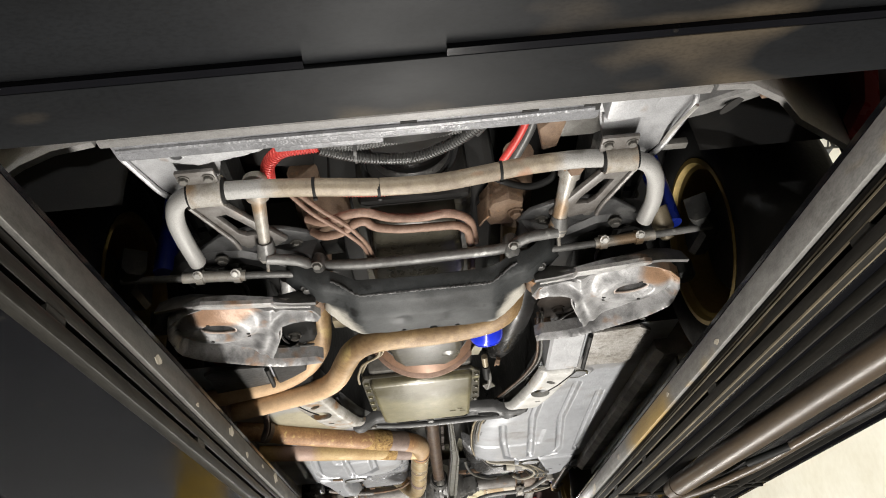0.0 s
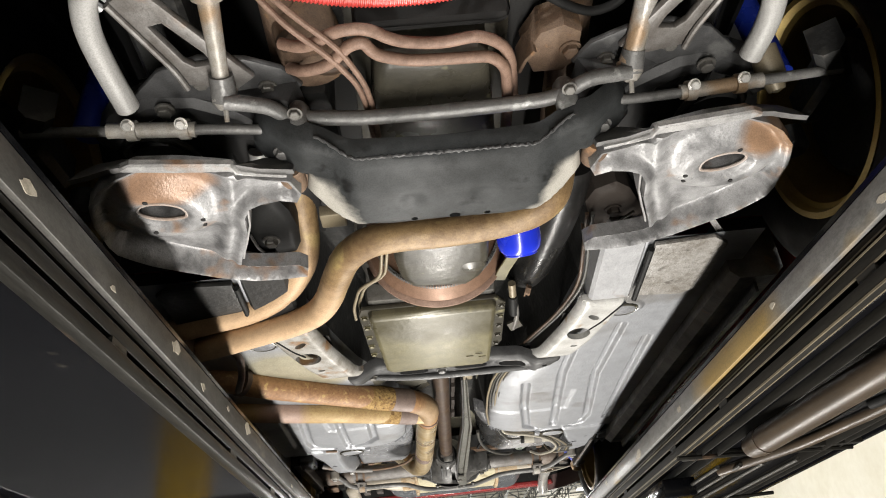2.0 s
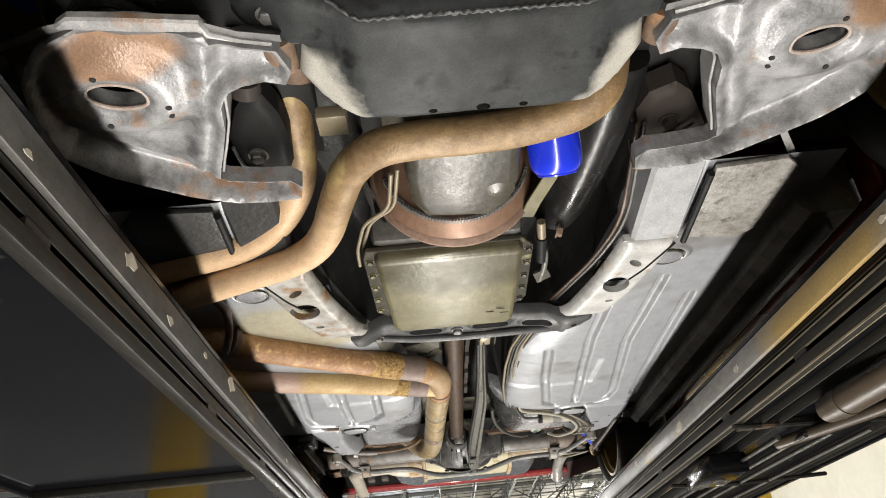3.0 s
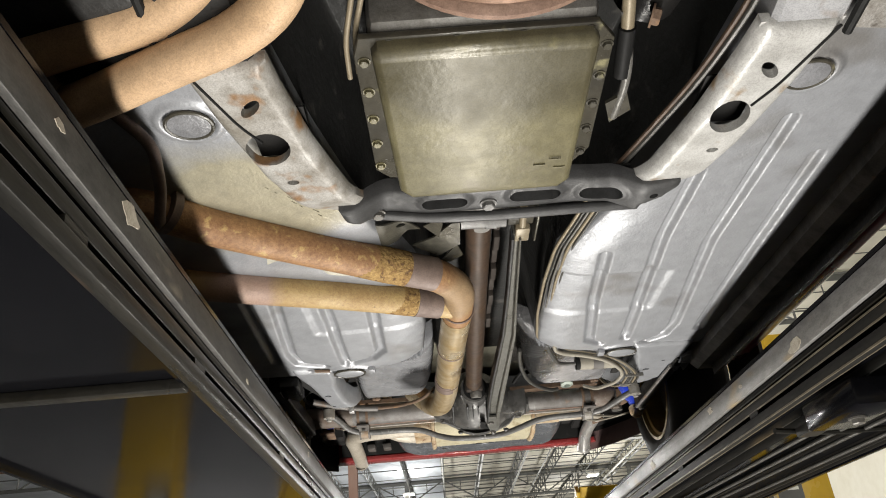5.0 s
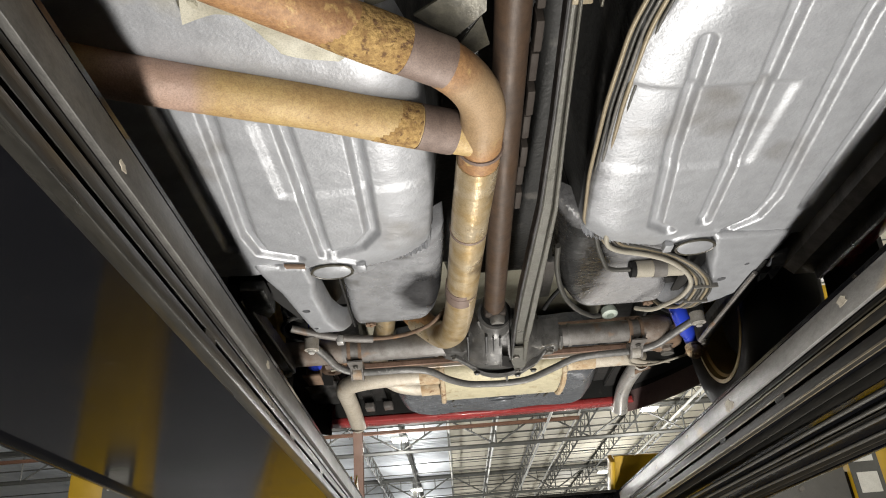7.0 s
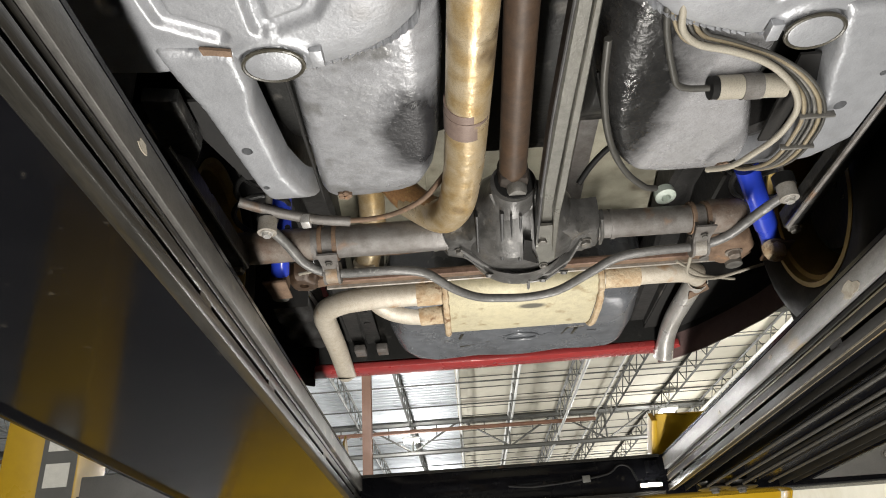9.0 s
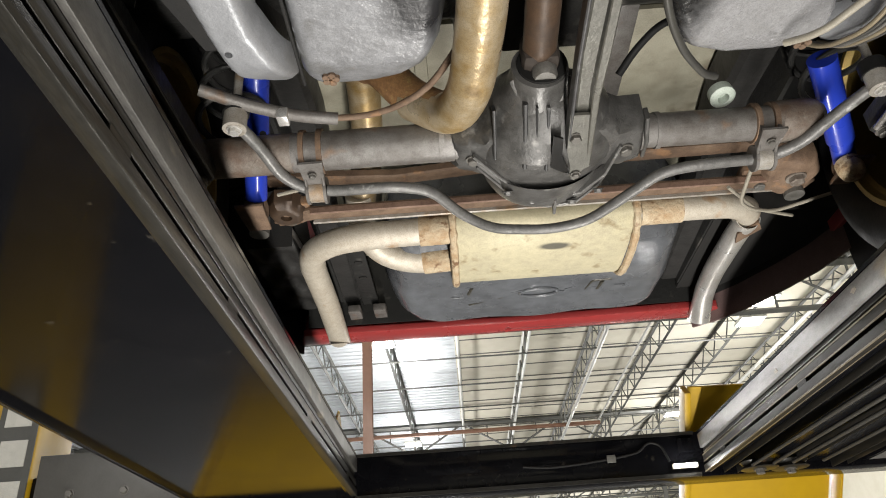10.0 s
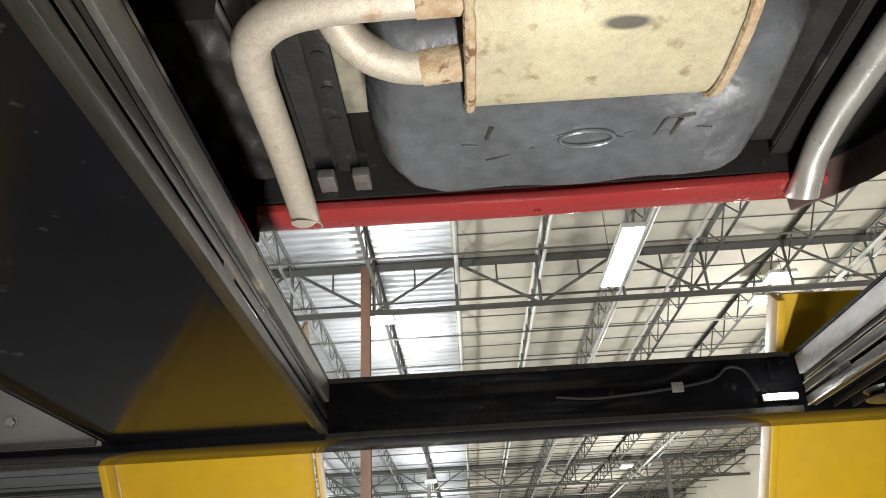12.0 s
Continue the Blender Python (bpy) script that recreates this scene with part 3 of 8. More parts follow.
structure("floor", box(HALL_X0, HALL_X1, HALL_Y0, HALL_Y1, -0.2, 0.0), CONCRETE, "bare grey concrete workshop floor slab")
structure("wall_east", box(HALL_X1, HALL_X1 + 0.3, HALL_Y0, HALL_Y1, 0.0, DECK_Z + 0.4), WALL_CREAM, "cream painted side wall of the hall")
structure("wall_west", box(HALL_X0 - 0.3, HALL_X0, HALL_Y0, HALL_Y1, 0.0, DECK_Z + 0.4), WALL_CREAM, "cream painted far side wall of the hall")
structure("wall_north", box(HALL_X0, HALL_X1, HALL_Y1, HALL_Y1 + 0.3, 0.0, DECK_Z + 0.4), WALL_CREAM, "cream painted end wall of the hall")
structure("wall_south", box(HALL_X0, HALL_X1, HALL_Y0 - 0.3, HALL_Y0, 0.0, DECK_Z + 0.4), WALL_CREAM, "cream painted end wall behind the lift")


def bar(bm, a, b, w):
    """A square bar from a to b."""
    return tube([a, b], w * 0.7, 0, 4, bm, 1)


def roof():
    # white insulated deck on one side, bare ribbed steel on the other
    structure("ceiling", box(-0.25, HALL_X1, HALL_Y0, HALL_Y1, DECK_Z, DECK_Z + 0.12), DECK_WHITE, "white insulated roof deck over the hall")
    bm = bmesh.new()
    x, step, rows = HALL_X0, 0.3, []
    y = HALL_Y0
    while y < HALL_Y1:
        for dy, dz in ((0.0, 0.0), (0.11, 0.0), (0.15, 0.05), (0.26, 0.05)):
            rows.append((y + dy, DECK_Z + dz))
        y += step
    lower = [(bm.verts.new((HALL_X0, yy, zz)), bm.verts.new((-0.25, yy, zz))) for yy, zz in rows]
    for p, q in zip(lower, lower[1:]):
        bm.faces.new((p[0], p[1], q[1], q[0]))
    structure("ceiling_steel", bm, DECK_STEEL, "bare ribbed galvanised steel roof deck")
    # bar joists along the hall
    bm, pale = bmesh.new(), bmesh.new()
    for n in range(-9, 8):
        x = 1.65 + 1.82 * n
        target = pale if n in (-1, 0) else bm
        bar(target, (x, 2, DECK_Z - 0.04), (x, 60, DECK_Z - 0.04), 0.07)
        bar(target, (x, 2, DECK_Z - 0.62), (x, 60, DECK_Z - 0.62), 0.06)
        y = 2.0
        while y < 60:
            bar(bm, (x, y, DECK_Z - 0.05), (x, y + 0.6, DECK_Z - 0.6), 0.028)
            bar(bm, (x, y + 0.6, DECK_Z - 0.6), (x, y + 1.2, DECK_Z - 0.05), 0.028)
            y += 1.2
    structure("ceiling_joists", bm, TRUSS, "grey open web steel roof joists")
    structure("ceiling_joists_pale", pale, TRUSS_PALE, "pale grey steel joist chords under the roof")
    # deep girders across the hall, on columns
    for n, y in enumerate((6.0, 17.0, 29.0, 41.0, 53.0)):
        bm = bmesh.new()
        bar(bm, (HALL_X0, y, DECK_Z - 0.1), (HALL_X1, y, DECK_Z - 0.1), 0.16)
        girder = structure("girder_%d" % (n + 1), bm, TRUSS, "grey deep steel truss girder under the roof")
        pieces = [("bottom_chord", (HALL_X0, y, DECK_Z - 1.2), (HALL_X1, y, DECK_Z - 1.2), 0.10)]
        for k in range(-9, 8):
            x = -0.2 + 1.82 * k
            up = k % 2 == 0
            pieces.append(("web_post", (x, y, DECK_Z - 0.1), (x, y, DECK_Z - 1.2), 0.05))
            pieces.append(("diagonal", (x, y, DECK_Z - (0.1 if up else 1.2)), (x + 1.82, y, DECK_Z - (1.2 if up else 0.1)), 0.05))
            pieces.append(("hanger", (x + 0.91, y, DECK_Z - 0.1), (x + 0.91, y, DECK_Z - 0.65), 0.03))
        for name, p, q, size in pieces:
            bm = bmesh.new()
            bar(bm, p, q, size)
            part(name, bm, TRUSS, girder, "", False)
    # thin rods and pipes across the joists
    bm = bmesh.new()
    y = 8.4
    while y < 58:
        bar(bm, (HALL_X0, y, DECK_Z - 0.66), (HALL_X1, y, DECK_Z - 0.66), 0.035)
        y += 2.35
    y = 3.0
    while y < 58:
        bar(bm, (-0.25, y, DECK_Z - 0.012), (HALL_X1, y, DECK_Z - 0.012), 0.022)
        y += 1.17
    structure("trim_bridging", bm, TRUSS, "thin steel bridging rods under the joists")
    for n, (x, z, r, mat) in enumerate(((3.45, 7.7, 0.05, TRUSS_PALE), (4.6, 7.9, 0.03, TRUSS_PALE), (8.4, 7.8, 0.05, TRUSS_PALE), (-5.5, 7.8, 0.05, TRUSS))):
        structure("trim_pipe_%d" % (n + 1), tube([(x, 3, z), (x, 58, z)], r, 0, 8), mat, "long pale sprinkler pipe under the roof")
    structure("trim_main_pipe", tube([(-20, 27.2, 7.75), (4.6, 27.2, 7.75)], 0.07, 0, 8), COLUMN_RED, "brown sprinkler main across the hall")


roof()


def column(x, y, mat):
    bm = box(x - 0.1, x + 0.1, y - 0.1, y - 0.08, 0, DECK_Z - 0.1)
    box(x - 0.1, x + 0.1, y + 0.08, y + 0.1, 0, DECK_Z - 0.1, bm=bm)
    box(x - 0.008, x + 0.008, y - 0.08, y + 0.08, 0, DECK_Z - 0.1, bm=bm)
    structure("column", bm, mat, "brown painted steel hall column")


column(-2.2, 17.0, COLUMN_RED)
column(-2.2, 41.0, TRUSS)
column(-14.4, 17.0, COLUMN_RED)
column(9.9, 41.0, TRUSS)


def high_bay(x, y, z, length=0.62, width=0.62):
    """A flat white high bay lamp on a rod, with a lit underside."""
    lamp = thing("high_bay_light", "lit white flat panel light hanging under the roof", "ceiling light", (x, y, z), "lights under the roof")
    w, l = width / 2, length / 2
    part("housing", box(x - w, x + w, y - l, y + l, z, z + 0.08, 0.01), TRUSS_PALE, lamp)
    part("diffuser", box(x - w + 0.03, x + w - 0.03, y - l + 0.03, y + l - 0.03, z - 0.012, z - 0.002), LAMP_GLOW, lamp, "glowing white diffuser")
    for e in (-0.7, 0.7):
        part("hanger", tube([(x, y + l * e, z + 0.08), (x, y + l * e, DECK_Z)], 0.008, 0, 6), TRUSS, lamp)


for lx, ly, lz, ll in ((7.1, 17.6, 7.9, 0.62), (7.2, 18.9, 7.9, 0.62), (7.25, 27.4, 7.9, 0.62), (7.7, 40.0, 7.9, 0.62), (-2.05, 18.6, 7.9, 0.7), (-2.1, 29.2, 7.9, 0.7), (-2.1, 41.0, 7.9, 0.7), (-9.5, 18.0, 7.9, 0.7), (-9.5, 30.0, 7.9, 0.7)):
    high_bay(lx, ly, lz, ll)
high_bay(2.75, 14.0, 6.9, 2.4, 0.42)

# ---- the four post lift ----
TOP, LOW = 1.79, 1.66
RUN_Y0, RUN_Y1 = -1.30, 3.875


def runway_x(side, y):
    """The inner edge of a runway."""
    return -0.442 - 0.0187 * (y - RUN_Y0) if side < 0 else 0.536 + 0.0080 * (y - RUN_Y0)


def run_strip(side, d0, d1, z0, z1, bevel=0.0, y0=RUN_Y0, y1=RUN_Y1):
    """A long bar on a runway, d metres outward from its inner edge."""
    bm = box(min(side * d0, side * d1), max(side * d0, side * d1), y0, y1, z0, z1, bevel)
    for v in bm.verts:
        v.co.x += runway_x(side, v.co.y)
    return bm


def runway(side):
    text = "black steel lift runway with a worn grey inner edge"
    lift = thing("lift_runway", text, "lift runway", (side * 0.8, 1.3, LOW), "runways of the lift")
    rail_mat = LIFT_RAIL if side < 0 else LIFT_SHADE
    part("deck", run_strip(side, 0.0, 0.515, TOP - 0.008, TOP), LIFT_BLACK, lift)
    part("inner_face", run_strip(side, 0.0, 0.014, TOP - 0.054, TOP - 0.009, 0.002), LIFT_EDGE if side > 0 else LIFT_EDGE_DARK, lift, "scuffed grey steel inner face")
    part("web", run_strip(side, 0.022, 0.030, LOW + 0.004, TOP - 0.009), LIFT_BLACK, lift)
    part("upper_ledge", run_strip(side, 0.008, 0.022, TOP - 0.068, TOP - 0.0565, 0.002), rail_mat, lift)
    part("jack_rail", run_strip(side, 0.003, 0.022, TOP - 0.098, TOP - 0.077, 0.003), rail_mat, lift, "bare steel jack rail along the runway")
    part("lower_lip", run_strip(side, 0.0, 0.022, LOW, TOP - 0.108, 0.003), rail_mat, lift)
    if side > 0:
        for name, d, z in (("ledge_edge", 0.0075, TOP - 0.0685), ("rail_edge", 0.0025, TOP - 0.0985), ("rail_edge", 0.0025, TOP - 0.0780), ("lip_edge", -0.0005, LOW - 0.0005), ("lip_edge", 0.016, LOW - 0.0005)):
            part(name, run_strip(side, d, d + 0.0030, z, z + 0.0030), LIFT_RAIL_WORN, lift, "worn tan steel edge")
    # a few shims in the slot under the rail
    for k in range(9):
        y = -0.9 + 0.55 * k + 0.07 * (k % 3)
        part("spacer", run_strip(side, 0.002, 0.020, TOP - 0.108, TOP - 0.098, 0, y, y + 0.05), rail_mat, lift)
    part("underside", run_strip(side, 0.030, 0.500, LOW + 0.012, LOW + 0.018), LIFT_BLACK, lift, "glossy black painted underside")
    part("outer_face", run_strip(side, 0.500, 0.515, LOW, TOP - 0.009, 0.003), LIFT_BLACK, lift)
    # cross stiffener
    part("stiffener", run_strip(side, 0.024, 0.500, LOW - 0.004, LOW + 0.012, 0.002, 0.775, 0.80), LIFT_RAIL, lift)
    return lift


left_run = runway(-1)
right_run = runway(1)
chips = random.Random(11)
for side, run, spots in ((-1, left_run, ((-0.529, 0.020), (-0.30, 0.010), (-0.04, 0.026), (0.12, 0.016), (0.300, 0.012), (0.472, 0.030), (1.05, 0.012), (1.75, 0.016))), (1, right_run, ((-0.35, 0.014), (0.02, 0.012), (0.644, 0.020), (1.114, 0.034), (1.42, 0.010), (1.650, 0.022), (2.31, 0.040), (2.72, 0.012), (3.15, 0.014)))):
    for cy, size in spots:
        cz = TOP - 0.032 + chips.uniform(-0.010, 0.010)
        rim = [(cy + size * chips.uniform(0.5, 1.1) * math.cos(a), cz + min(0.016, size * 0.5) * chips.uniform(0.5, 1.1) * math.sin(a)) for a in (math.tau * k / 11 for k in range(11))]
        bm = bmesh.new()
        bm.faces.new([bm.verts.new((runway_x(side, y) - side * 0.0008, y, z)) for y, z in rim])
        made = bmesh.ops.extrude_face_region(bm, geom=bm.faces[:])
        for v in made["geom"]:
            if isinstance(v, bmesh.types.BMVert):
                v.co.x += side * 0.0030
        part("paint_chip", bm, CHIP_CREAM, run, "cream paint chip on the inner face", False)

# hydraulic cylinder and lifting cables under one runway
cylinder = thing("hydraulic_cylinder", "black hydraulic cylinder with a steel rod under the runway", "hydraulic cylinder", (0.75, 0.0, 1.62))
part("barrel", tube([(0.715, -1.0, 1.625), (0.660, 0.50, 1.625)], 0.029, 0, 24), CYLINDER, cylinder)
part("gland", tube([(0.662, 0.46, 1.625), (0.6585, 0.535, 1.625)], lambda t: 0.031 - 0.006 * t, 0, 24), CYLINDER, cylinder)
part("return_pipe", tube([(0.85, -1.0, 1.630), (0.84, 0.30, 1.630), (0.80, 0.60, 1.632), (0.70, 0.88, 1.636)], 0.014, 0.08, 12), CYLINDER, cylinder, "dark steel return pipe")
part("hose", tube([(0.92, -1.1, 1.64), (0.92, -0.1, 1.64), (0.84, 0.1, 1.63), (0.77, 0.22, 1.62)], 0.010, 0.08, 10), RUBBER, cylinder, "black rubber hydraulic hose")
latch = thing("safety_latch", "black steel safety latch block with a release rod", "lift latch", (0.58, 1.1, 1.62))
part("block", box(0.572, 0.668, 1.00, 1.20, 1.600, 1.650, 0.006), LIFT_BLACK, latch)
part("lever", box(0.600, 0.645, 1.195, 1.312, 1.612, 1.632, 0.004), LIFT_RAIL, latch)
part("release_rod", tube([(0.56, 1.315, 1.632), (0.70, 1.355, 1.626), (0.85, 1.375, 1.630), (1.05, 1.40, 1.636)], 0.006, 0.05, 8), LIFT_RAIL, latch)
part("pin", bolt_mesh(pose(0.62, 1.10, 1.600, 180), 0.012), BOLT, latch)
for k, cx in enumerate((0.655, 0.715, 0.775, 0.865)):
    rope = tube([(cx, 0.77, 1.628), (cx + 0.012, 3.70, 1.640)], 0.0055, 0, 10)
    ob = part("lift_cable", rope, CABLE, None)
    tagged(ob, "taut steel lifting cable under the runway", "cable", "cables under the runway")
for k, (px, py) in enumerate(((0.70, 3.74), (0.80, 3.76))):
    wheel = thing("cable_pulley", "dark steel cable pulley at the runway end", "pulley", (px, py, 1.62), "pulleys at the runway end")
    part("sheave", lathe([(0, -0.012), (0.05, -0.012), (0.055, -0.010), (0.045, 0.0), (0.055, 0.010), (0.05, 0.012), (0, 0.012)], pose(px, py, 1.645), 32), LIFT_RAIL, wheel)
    part("pin", bolt_mesh(pose(px, py, 1.633, 180), 0.014), BOLT, wheel)
for d0, d1, drop in ((0.058, 0.063, 0.006), (0.100, 0.104, 0.010), (0.230, 0.236, 0.010), (0.278, 0.282, 0.006), (0.400, 0.406, 0.012), (0.452, 0.456, 0.006)):
    part("stiffening_rib", run_strip(1, d0, d1, LOW - drop, LOW + 0.0125, 0.002), LIFT_SHADE, right_run, "long steel rib under the deck")
# slanting tie across the runway
part("tie_bar", tube([(0.545, 0.725, 1.652), (1.045, 0.825, 1.654)], 0.006, 0, 8), LIFT_RAIL, right_run)


def crossbeam(y0, y1, z0, z1, text):
    beam = thing("lift_crossbeam", text, "lift beam", (0, y0, z0), "crossbeams of the lift")
    part("beam", box(-1.62, 1.62, y0, y1, z0, z1, 0.006), BEAM if y0 < 0 else LIFT_BLACK, beam)
    return beam


rear = crossbeam(3.88, 4.02, 1.648, 1.792, "black steel crossbeam joining the runway ends")
part("top_flange", box(-0.545, 0.565, 3.872, 3.879, 1.782, 1.792), LIFT_RAIL, rear)
part("bottom_flange", box(-0.545, 0.565, 3.870, 3.879, 1.648, 1.660), LIFT_RAIL, rear)
for sx in (-1, 1):
    plate_x = (-1.60, -1.075) if sx < 0 else (1.085, 1.60)
    cover = part("cover_plate", box(plate_x[0], plate_x[1], 3.870, 3.879, 1.664, 1.86, 0.002), LIFT_GREY, rear, "pale grey cover plate with bolts")
    for bx in (0.12, 0.30):
        part("bolt", bolt_mesh(axis_pose((plate_x[0] + bx, 3.870, 1.73), (0, -1, 0)), 0.012), BOLT, cover)
part("ledge", box(-1.60, -1.085, 3.862, 3.870, 1.664, 1.678), LIFT_RAIL, rear)
part("bolt", bolt_mesh(axis_pose((-0.93, 3.88, 1.70), (0, -1, 0)), 0.014), BOLT, rear)
front = crossbeam(-1.46, -1.240, 1.655, 1.83, "black steel crossbeam across the lift entrance")
part("bottom_plate", box(-1.6, 1.6, -1.296, -1.239, 1.650, 1.6545, 0.001), BEAM, front, "scuffed dark lower flange")
for x0, x1 in ((-0.6, -0.08), (0.02, 0.50)):
    part("slot_lip", box(x0, x1, -1.304, -1.297, 1.650, 1.656), LIFT_BLACK, front)

# work lamp and its wire on the rear beam
lamp = thing("led_work_light", "small lit white LED strip at the runway end", "work light", (0.5, 3.86, 1.68))
part("base", box(0.475, 0.557, 3.862, 3.8695, 1.674, 1.690, 0.002, m=pose(0, 0, 0)), WHITE_TAG, lamp)
part("strip", box(0.48, 0.552, 3.852, 3.8615, 1.677, 1.687, 0.002), LED_GLOW, lamp, "glowing white LED strip")
wire = part("wire", tube([(0.0, 3.874, 1.715), (0.08, 3.872, 1.705), (0.2, 3.874, 1.712), (0.32, 3.872, 1.724), (0.38, 3.870, 1.735), (0.41, 3.868, 1.765), (0.45, 3.868, 1.755), (0.47, 3.868, 1.70)], 0.004, 0.04, 8), RUBBER, None)
tagged(wire, "thin dark wire clipped along the crossbeam", "wire")
tie = part("cable_tie", box(0.272, 0.30, 3.8665, 3.872, 1.708, 1.732, 0.001), TAG_GREY, None)
tagged(tie, "dark plastic tie round the wire", "cable tie")
tag = part("label_plate", box(0.505, 0.555, 3.866, 3.8705, 1.725, 1.770, 0.001), LIFT_BLACK, rear)


def approach_ramp(x0, x1):
    """A sloping yellow plate past the runway end, with folded side flanges."""
    ramp = thing("approach_ramp", "yellow painted steel approach ramp sloping down", "ramp", ((x0 + x1) / 2, 4.2, 1.6), "ramps of the lift")
    m = pose(0, 4.03, 1.74, -49)
    mid = x0 + (x1 - x0) * 0.5
    part("plate", plate([(x0 + 0.02, -0.26), (mid, -0.26), (x1 - 0.02, -0.26), (x1 - 0.02, 1.0), (mid, 1.0), (x0 + 0.02, 1.0)], -0.004, 0.004, height=lambda x, y: -0.012 if abs(x - mid) < 0.01 else 0.0), LIFT_YELLOW, ramp).matrix_basis = Matrix.Translation((0, 0, 0)) @ m
    for fx in (x0, x1):
        part("flange", box(fx - 0.004, fx + 0.016 if fx == x0 else fx + 0.004, -0.26, 1.0, -0.05, 0.012, 0.002), LIFT_YELLOW, ramp).matrix_basis = m
    return ramp


approach_ramp(-1.155, -0.60)
approach_ramp(0.555, 1.085)


def post(x, y, sx):
    """A yellow lift post with a dark name strip of pale plain shapes."""
    ob = thing("lift_post", "yellow steel lift post with a dark strip of pale bars", "lift post", (x, y, 0), "posts of the lift")
    part("column", box(x - 0.15, x + 0.15, y - 0.12, y + 0.12, 0.02, 2.7, 0.012), LIFT_YELLOW, ob)
    part("foot", box(x - 0.22, x + 0.22, y - 0.22, y + 0.22, 0.0, 0.02, 0.003), LIFT_YELLOW, ob)
    ix = x - sx * 0.08
    strip = part("name_strip", box(ix - 0.068, ix + 0.068, y - 0.125, y - 0.121, 1.2, 2.5), SIGN_GREY, ob, "dark grey strip with pale bars")
    for k in range(8):
        z = 1.33 + 0.135 * k
        part("sign_bar", plate([(ix - 0.046, z - 0.044), (ix + 0.046, z - 0.044), (ix + 0.046, z + 0.044), (ix - 0.046, z + 0.044)], 0.0, 0.003), SIGN_LIGHT, strip).matrix_basis = Matrix(((1, 0, 0, 0), (0, 0, 1, y - 0.1285), (0, 1, 0, 0), (0, 0, 0, 1)))
    return ob


post(-1.77, 3.98, -1)
post(1.77, 3.98, 1)
post(-1.77, -1.36, -1)
post(1.77, -1.36, 1)

# ---- the car: body ----
car = thing("car", "red sports car on the lift, seen from below", "car", (0, 1.25, TOP))
HUB_Z = TOP + 0.315


def mirrored(points, s):
    return [(s * p[0], *p[1:]) for p in points]


def bolt(at, way=(0, 0, -1), size=0.009, parent=None, mat=None):
    return part("bolt", bolt_mesh(axis_pose(at, way), size), mat or BOLT, parent or car)


def beam_rail(points, width, height, bevel=0.008, bm=None):
    """A box section swept along a path; width across, height upward."""
    bm = bm or bmesh.new()
    pts = [Vector(p) for p in points]
    rings = []
    for i, p in enumerate(pts):
        t = (pts[min(i + 1, len(pts) - 1)] - pts[max(i - 1, 0)]).normalized()
        across = t.cross(Vector((0, 0, 1))).normalized()
        up = across.cross(t)
        w = width[i] if isinstance(width, (list, tuple)) else width
        c = [(-0.5 * w, bevel), (-0.5 * w + bevel, 0), (0.5 * w - bevel, 0), (0.5 * w, bevel), (0.5 * w, height), (-0.5 * w, height)]
        rings.append([bm.verts.new(p + across * a + up * b) for a, b in c])
    for a, b in zip(rings, rings[1:]):
        for k in range(6):
            bm.faces.new((a[k], a[(k + 1) % 6], b[(k + 1) % 6], b[k]))
    bm.faces.new(rings[0])
    bm.faces.new(rings[-1])
    return bm


def along(table, v):
    """Straight lines between (v, value) rows."""
    for (a, p), (b, q) in zip(table, table[1:]):
        if v <= b:
            return p + (q - p) * max(0.0, (v - a) / (b - a))
    return table[-1][1]


TUNNEL_EDGE = [(0.2, 0.345), (0.55, 0.35), (0.84, 0.288), (1.08, 0.235), (1.28, 0.165), (1.64, 0.150), (1.86, 0.165), (2.0, 0.175), (2.4, 0.15), (2.6, 0.15)]


def distance_to(path, x, y):
    best = 9.0
    for (ax, ay), (bx, by) in zip(path, path[1:]):
        dx, dy = bx - ax, by - ay
        t = max(0.0, min(1.0, ((x - ax) * dx + (y - ay) * dy) / (dx * dx + dy * dy)))
        best = min(best, math.hypot(x - ax - t * dx, y - ay - t * dy))
    return best


GROOVES = {
    1: [[(0.268, 1.26), (0.288, 1.55), (0.322, 1.84), (0.36, 1.87)], [(0.383, 0.93), (0.381, 1.19), (0.412, 1.57), (0.43, 1.84)], [(0.50, 0.78), (0.498, 1.23), (0.555, 1.75), (0.545, 1.84), (0.50, 1.89)], [(0.60, 0.9), (0.615, 1.3), (0.64, 1.8)]],
    -1: [[(0.29, 1.42), (0.294, 1.78), (0.33, 1.84), (0.385, 1.86)], [(0.404, 1.36), (0.407, 1.86)], [(0.512, 1.33), (0.549, 1.75), (0.54, 1.83), (0.47, 1.87)], [(0.58, 1.3), (0.60, 1.8)]],
}
PLUGS = {1: [(0.44, 1.948, 0.050, 0.040), (0.475, 0.655, 0.040, 0.036)], -1: [(0.404, 1.932, 0.052, 0.038), (0.49, 0.665, 0.040, 0.036)]}


TUB_END = [(0.0, 1.85), (0.15, 1.875), (0.22, 1.928), (0.28, 1.952), (0.35, 1.975), (0.44, 1.968), (0.48, 1.955), (0.55, 1.95), (0.72, 1.93)]


